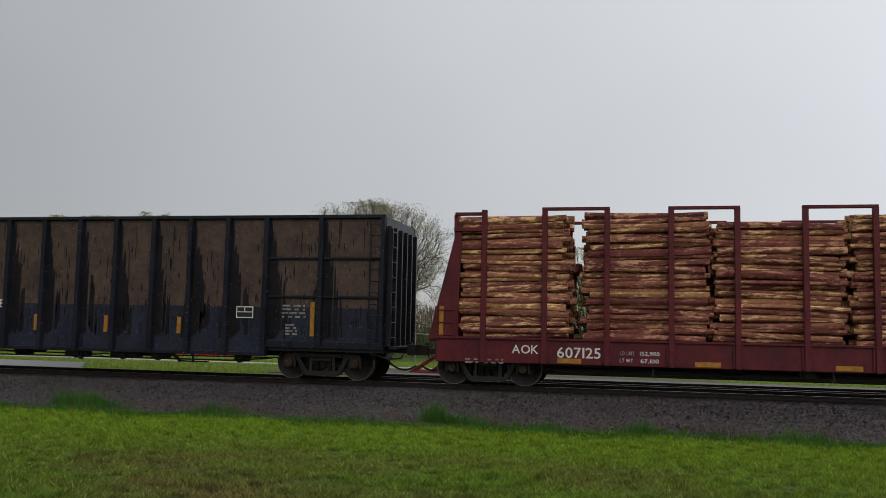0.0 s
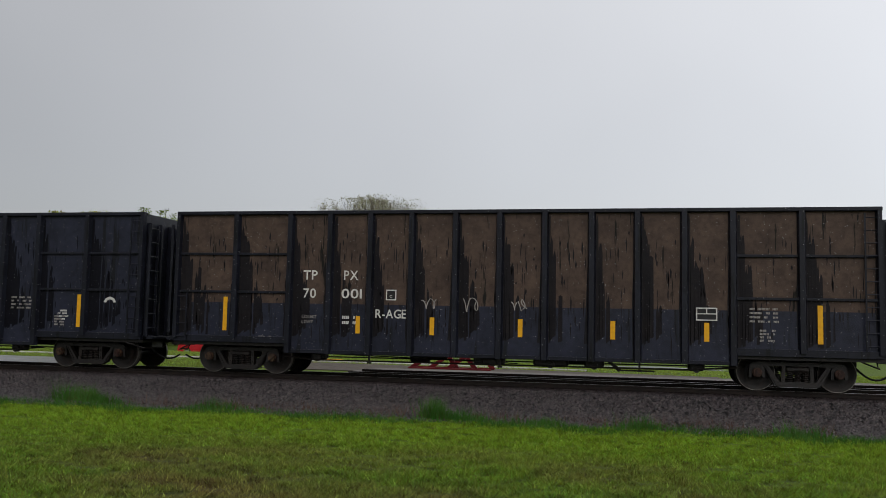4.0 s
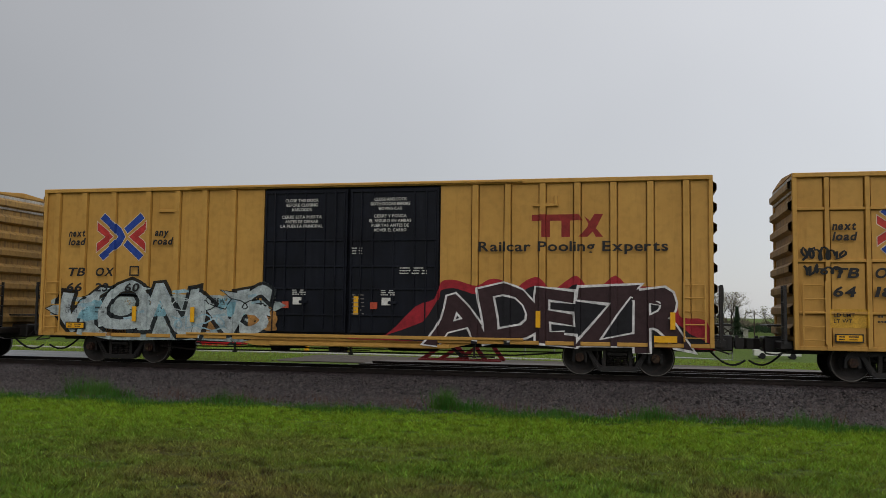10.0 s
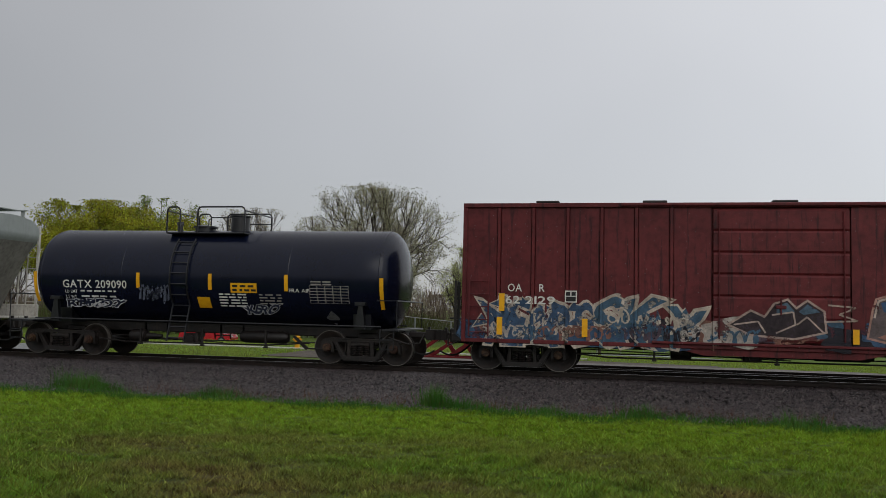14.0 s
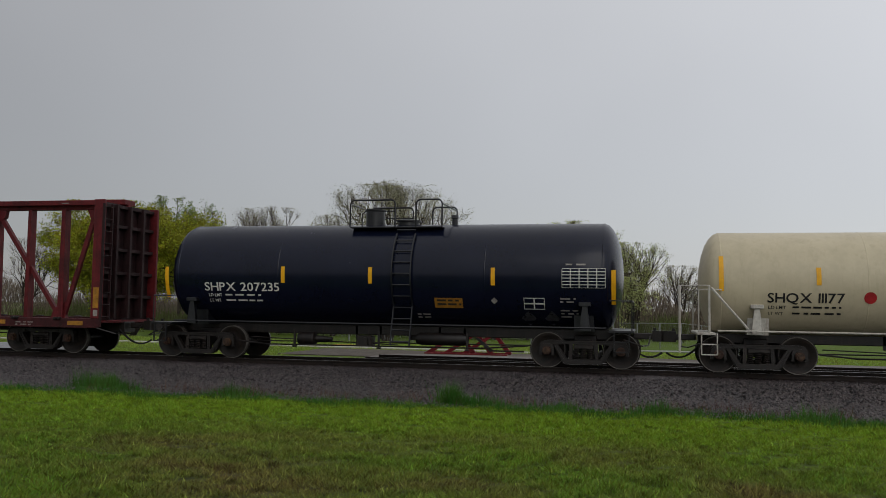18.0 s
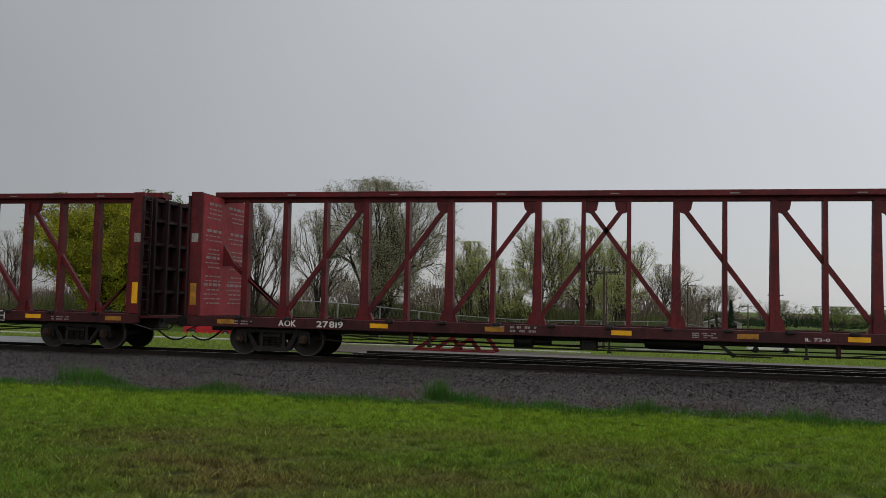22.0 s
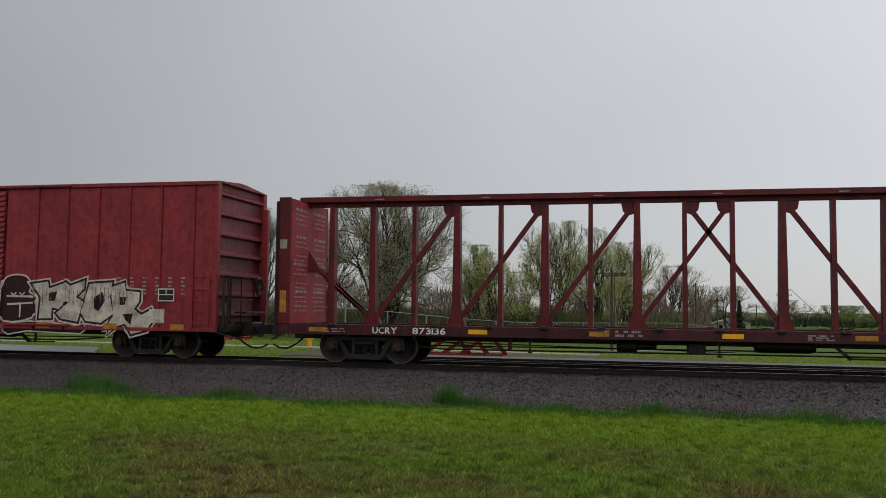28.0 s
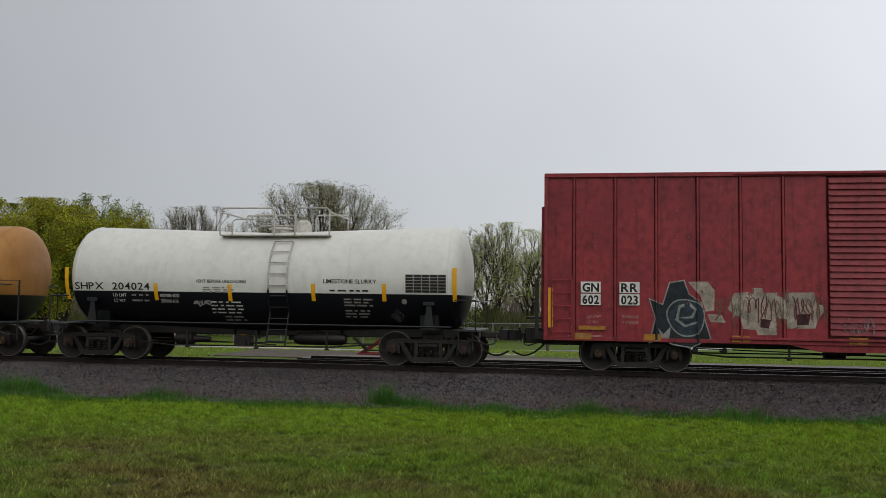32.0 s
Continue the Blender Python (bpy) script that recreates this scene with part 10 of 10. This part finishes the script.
    for x in (-3.65, 0.1, 4.25):
        v = [(x + sx * 1.08, sy * 1.1, 1.03) for sx, sy in ((-1, -1), (1, -1), (1, 1), (-1, 1))] + [(x + sx * 0.7, sy * 0.5, 0.42) for sx, sy in ((-1, -1), (1, -1), (1, 1), (-1, 1))]
        part("outlet_chute", Shape().add(v, [(0, 1, 5, 4), (1, 2, 6, 5), (2, 3, 7, 6), (3, 0, 4, 7), (4, 5, 6, 7), (0, 3, 2, 1)]), M["steel"], car)
        part("outlet_gate", Shape().box(x - 0.72, x + 0.8, -0.45, 0.45, 0.3, 0.41, 0.02), M["steel"], car)
    y = -1.532
    pale = worn("bdbda2", 0.3)
    for wd, x, x1, z, z1 in (("D", -5.91, -4.58, 1.57, 3.41), ("O", -4.33, -3.08, 1.59, 3.41), ("P", -2.76, -1.82, 1.69, 3.48), ("E", -1.57, -0.62, 1.9, 3.43), ("A", 0.08, 1.13, 2.38, 3.62), ("D", 1.39, 2.48, 2.42, 3.62)):
        writing(car, wd, x, z + 0.05, z1 - z - 0.1, pale, y, x1 - x, fat=0.075, name="ghost_letter")
    part("pale_patch", Shape().box(5.45, 6.25, -1.534, -1.528, 1.44, 2.14), M["hopwhite"], car, "paler repainted patch")
    part("number_panel", Shape().box(-6.3, -5.3, -1.538, -1.53, 1.44, 2.75), M["endgrey"], car)
    writing(car, "TRLX", -6.24, 2.25, 0.26, K, -1.542, 0.72, fat=0.03)
    writing(car, "74251", -6.22, 1.87, 0.26, K, -1.542, 0.8, fat=0.03)
    bars(car, -6.22, -5.6, 1.75, 2, K, -1.542, 0.05, 0.12, 3)
    writing(car, "A C F CENTER FLOW", -4.8, 1.18, 0.12, K, -1.566, 1.3, slant=0.15)
    plate(car, -5.0, 2.25, 0.26, 0.26, y)
    plate(car, 4.0, 1.75, 0.5, 0.3, -1.53)
    part("data_panel", Shape().box(4.55, 5.6, -1.535, -1.525, 1.55, 1.9), M["endgrey"], car)
    part("vent_panel", Shape().box(6.07, 6.32, -1.545, -1.515, 2.17, 2.67), M["darkletter"], car)
    greys = [worn(h, 0.5) for h in ("93928a", "a09c92", "807e78")]
    for k in range(9):
        flat(car, "graffiti_cloud", [blob(-0.9 + 0.78 * k, 1.78 + 0.12 * math.sin(k * 2), 1.1, 0.7, k + 300)], greys[k % 2], -1.53 - 0.0008 * (k % 3))
    graffiti(car, "WARRKS", -1.3, 5.4, 1.48, 2.25, greys[1], greys[2], None, None, 71, (), -1.534, 0.35, 0.3)
    for k in range(6):
        scrawl(car, -1.2 + 1.05 * k, 0.1 + 1.05 * k, 1.5, 2.2, greys[2], 171 + k, y=-1.546, strokes=4, r=0.014)
    jackets(car, (-7.0, -1.9, 0.7, 3.3), -1.562, "reflect_dirty", (1.08, 1.2), 0.4)
    jackets(car, (6.9,), -1.562, "reflect_dirty", (1.05, 1.28), 0.6)


hopper()


# ---- centre-beam flats ----
BEAMS = [s * (0.6 + 1.222 * k) for k in range(9) for s in (-1, 1)]


def centre_beam(cx, left, right, mark, number, plain, label, seed, cables=0):
    car = car_at("centre_beam_car", label, cx)
    rig(car, cx, (-9.18, 9.18), left - cx, right - cx, (0.62, 0.95), 0.28)
    m, half, zd = M["cb"], 11.4, 1.05
    off = -0.08 if plain else -0.15
    rnd = random.Random(seed)
    part("deck", Shape().box(-half - 0.17, half, -1.35, 1.35, 0.92, 1.0, 0.01), m, car)
    for sg in (-1, 1):
        part("side_sill", Shape().box(-half - 0.17, half, sg * 1.46, sg * 1.36, 0.80, zd, 0.012), M["cb_sill"], car)
        part("sill_flange", Shape().box(-half - 0.07, half - 0.1, sg * 1.50, sg * 1.32, 0.78, 0.81), M["cb_sill"], car)
        for k in range(15):
            x = -10.0 + 20.0 * k / 14
            part("winch", Shape().box(x - 0.11, x + 0.11, sg * 1.53, sg * 1.40, 1.0, 1.08, 0.012).cyl((x, sg * 1.48, 1.04), (x, sg * 1.57, 1.04), 0.035, n=8), M["steel"], car)
    part("top_chord", Shape().box(-half - 0.07, half - 0.1, -0.28, 0.28, 4.50, 4.66, 0.015).box(-half - 0.07, half - 0.1, -0.1, 0.1, 4.38, 4.52, 0.01), m, car)
    # pale plates on the chord's face, painted as sky showing through slots
    for k in range(7):
        part("chord_slot", Shape().box(-9.2 + 3.05 * k, -8.95 + 3.05 * k, -0.286, -0.28, 4.55, 4.58), M["endgrey"], car)
    for p0 in BEAMS:
        p = p0 + off
        wide = min(abs(abs(p0) - q) for q in (1.82, 4.27, 6.71)) < 0.1
        if abs(p0) > 10.9 and not plain:
            continue
        a, b = (0.13, 0.08) if wide else (0.065, 0.055)
        if abs(p0) > 8.8:
            a, b = 0.10, 0.07
        part("upright", Shape().prism([(p - a, zd - 0.06), (p + a, zd - 0.06), (p + b, 4.42), (p - b, 4.42)], "y", -0.13, 0.13), m, car)
    for sg in (-1, 1):
        ex = 0.17 if sg < 0 else 0.0             # the two ends differ a little
        for q in (9.15, 6.71, 4.27, 1.82):       # long braces, two bays each
            out = 0.0 if plain else 0.1 * sg
            x0, x1 = sg * q + off + out, sg * (q - 2.444) + off + out
            w = 0.062
            d = Vector((x1 - x0, 3.2)).normalized()
            nx, nz = -d.y * w, d.x * w
            part("brace", Shape().prism([(x0 + sg * -0.1 - nx, 1.1 - nz), (x1 - nx, 4.3 - nz), (x1 + nx, 4.3 + nz), (x0 + sg * -0.1 + nx, 1.1 + nz)], "y", -0.06, 0.06), m, car)
            part("gusset", Shape().prism([(x1 - sg * 0.06, 4.42), (x1 + sg * 0.32, 4.42), (x1 + sg * 0.27, 4.16), (x1 + sg * 0.13, 4.05), (x1 - sg * 0.04, 4.1)], "y", -0.075, 0.075), m, car)
            part("gusset", Shape().prism([(x0 + sg * 0.18, 1.0), (x0 - sg * 0.36, 1.0), (x0 - sg * 0.24, 1.36), (x0 + sg * 0.08, 1.36)], "y", -0.075, 0.075), m, car)
        if plain:                                # end web with loading notes, and its brace
            part("end_web", Shape().box(sg * (10.28 + ex), sg * (11.1 + ex), -0.05, 0.05, zd - 0.05, 4.42), m, car)
            x0, x1 = sg * (10.2 + ex), sg * (9.15 + ex * 0.4)
            part("brace", Shape().prism([(x0, 4.3), (x0 - sg * 0.14, 4.3), (x1 - sg * 0.07, 1.1), (x1 + sg * 0.07, 1.1)], "y", -0.05, 0.05), m, car)
            part("gusset", Shape().prism([(sg * (10.4 + ex), 4.42), (sg * (9.85 + ex), 4.42), (sg * (10.0 + ex), 4.1), (sg * (10.2 + ex), 4.0)], "y", -0.075, 0.075), m, car)
            y = -0.056
            xa = 10.45 if sg > 0 else -11.2
            for wd, z, h, w in (("LOADING AND", 3.95, 0.11, 0.58), ("UNLOADING", 3.8, 0.11, 0.5), ("INSTRUCTION", 3.65, 0.11, 0.58), ("SAFETY FIRST", 2.98, 0.09, 0.56), ("WARNING", 2.16, 0.13, 0.56)):
                writing(car, wd, xa, z, h, M["letter"], y, w)
            bars(car, xa, xa + 0.5, 3.54, 4, M["dimletter"], y, 0.035, 0.11, seed)
            bars(car, xa, xa + 0.5, 2.92, 5, M["dimletter"], y, 0.035, 0.1, seed + 1)
            for k, wd in enumerate(("DO NOT MOVE", "CAR UNLESS", "TIE DOWNS ARE", "SECURED IN", "KEYSLOTS")):
                writing(car, wd, xa, 2.03 - 0.115 * k, 0.075, M["letter"], y, 0.045 * len(wd))
        else:
            x0, x1 = sg * (11.1 + ex), sg * 9.15
            part("brace", Shape().prism([(x0, 2.95), (x0, 2.75), (x1 - sg * 0.02, 1.08), (x1 + sg * 0.14, 1.08)], "y", -0.05, 0.05), m, car)
            part("gusset", Shape().prism([(sg * (11.12 + ex), 3.2), (sg * (11.12 + ex), 2.5), (sg * (10.7 + ex), 2.5), (sg * (10.85 + ex), 2.8)], "y", -0.07, 0.07), m, car)
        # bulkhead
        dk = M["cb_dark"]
        bh = part("bulkhead", Shape().box(sg * (11.09 + ex), sg * (11.14 + ex), -1.42, 1.42, zd - 0.1, 4.5), dk, car, "tall end bulkhead, red within and dark brown outside")
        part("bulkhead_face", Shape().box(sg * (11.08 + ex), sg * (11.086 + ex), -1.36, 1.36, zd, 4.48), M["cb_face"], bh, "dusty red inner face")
        for sy in (-1, 1):
            part("bulkhead_post", Shape().box(sg * (11.08 + ex), sg * (11.42 + ex), sy * 1.464, sy * 1.36, 1.052, 4.52, 0.015), m, bh)
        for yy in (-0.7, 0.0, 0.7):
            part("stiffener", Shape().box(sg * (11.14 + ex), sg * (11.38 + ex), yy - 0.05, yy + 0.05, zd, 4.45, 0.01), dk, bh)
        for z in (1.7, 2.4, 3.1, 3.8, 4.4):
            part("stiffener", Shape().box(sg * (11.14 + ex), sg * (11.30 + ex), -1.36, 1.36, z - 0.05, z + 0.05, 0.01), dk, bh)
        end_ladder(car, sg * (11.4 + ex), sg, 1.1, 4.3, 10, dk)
        s, xi = Shape(), sg * (11.076 + ex)               # printed notes on the inner face
        for k in range(23):
            z = 4.2 - 0.128 * k
            if k in (4, 5, 9, 15):
                continue
            hh = 0.075 if k % 6 == 0 else 0.035
            for c0, c1 in ((-1.22, -0.2), (0.2, 1.22)):
                yy = c0 + rnd.uniform(0, 0.25)
                while yy < c1 - 0.1:
                    w = min(rnd.uniform(0.08, 0.3), c1 - yy)
                    s.add([(xi, yy, z), (xi, yy + w, z), (xi, yy + w, z + hh), (xi, yy, z + hh)], [(0, 1, 2, 3)])
                    yy += w + 0.06
        tagged(part("small_print", s, D, bh), kind="stuff")
        part("reflector_strip", Shape().box(sg * (11.16 + ex), sg * (11.34 + ex), -1.472, -1.465, 1.35, 1.95), M["reflect"] if seed % 2 else M["reflect_dirty"], car)
        part("stencil_frame", Shape().box(sg * (11.16 + ex), sg * (11.36 + ex), -1.47, -1.465, 3.1, 3.35) if not plain else Shape().box(sg * (11.18 + ex), sg * (11.32 + ex), -1.47, -1.465, 1.12, 1.3), D, car)
    y = -1.464
    writing(car, mark, -8.6 if plain else -8.85, 0.83, 0.17, M["letter"], y, 0.17 * len(mark), fat=0.02)
    writing(car, number, -7.2 if plain else -7.75, 0.83, 0.17, M["letter"], y, 0.15 * len(number), fat=0.02)
    for k, wd in enumerate(("LD LMT", "LT WT")):
        writing(car, wd, -2.98, 0.94 - 0.095 * k, 0.065, L, y, 0.055 * len(wd))
    bars(car, -2.5, -1.8, 1.005, 2, D, y, 0.06, 0.095, seed + 2)
    writing(car, "IL 73-0", 4.6, 0.84, 0.08, L, y, 0.55)
    bars(car, 2.0, 2.6, 0.97, 3, D, y, 0.03, 0.05, seed + 5)
    bars(car, -10.2, -9.6, 0.95, 2, D, y, 0.035, 0.07, seed + 6)
    bars(car, 8.6, 9.2, 0.93, 2, D, y, 0.035, 0.07, seed + 7)
    plate(car, 6.8, 0.90, 0.5, 0.3, y)
    for k, x in enumerate((-10.4, -6.0, -2.9, 0.3, 3.3, 5.8, 8.0, 10.6)):
        part("reflector_strip", Shape().box(x - 0.25, x + 0.25, y - 0.006, y, 0.85, 0.97), M["reflect"] if (k + seed) % 2 and seed != 4 else M["reflect_dirty"], car)
    for x in (-5.2, 5.4):
        part("queen_post", Shape().box(x - 0.05, x + 0.05, -1.2, -1.1, 0.42, 0.8), M["cb_sill"], car)
    part("truss_rod", Shape().tube([(-8.0, -1.15, 0.72), (-5.2, -1.15, 0.45), (5.4, -1.15, 0.45), (8.0, -1.15, 0.72)], 0.015, 5), M["steel"], car)
    for k in range(cables):                      # slack tie-down cables
        p = BEAMS[(k * 5 + 3) % 16]
        s = Shape()
        for dx in (-0.75, 0.8):
            pts = [(p, -0.16, 2.1), (p + dx * 0.35, -0.6, 1.75), (p + dx * 0.8, -1.2, 1.25), (p + dx, -1.42, 1.02)]
            s.tube(pts, 0.006, 4)
        part("tie_down_cable", s, M["steel"], car)


R = "empty maroon centre-beam flat car"
centre_beam(-253.95, -266.05, -241.65, "NOKL", "732 152", True, R + " with white loading notes", 4)
centre_beam(-278.18, -290.45, -266.05, "AOK", "27819", False, R + " with slack cables", 6, 1)
centre_beam(-302.66, -314.9, -290.45, "CN", "625717", False, R + ", dull, faded, with slack cables", 7, 3)
centre_beam(-327.13, -339.1, -314.9, "NOKL", "734 285", True, R + " with white loading notes", 9)
centre_beam(-351.10, -363.5, -339.1, "UCRY", "873136", False, R + " with notes on its bulkheads", 12, 2)


# ---- what moves ----
def motions():
    for ob, cx in CARS:
        walk(ob, [(2 * k, pose(cx + run(2 * k), YC, 0)) for k in range(17)])
    for ob, cx, x in AXLES:
        rows, last = [], None
        for k in range(0, 961):
            t = k / 30
            if -27 < cx + x + run(t) < 11:
                rows.append((t, pose(x, 0, RW, 0, math.degrees((cx + x + run(t)) / RW) % 360, 0)))
        if not rows:
            rows = [(0, pose(x, 0, RW))]
        if rows[0][0] > 0:
            rows.insert(0, (0, rows[0][1]))
        if rows[-1][0] < 32:
            rows.append((32, rows[-1][1]))
        walk(ob, rows)


motions()
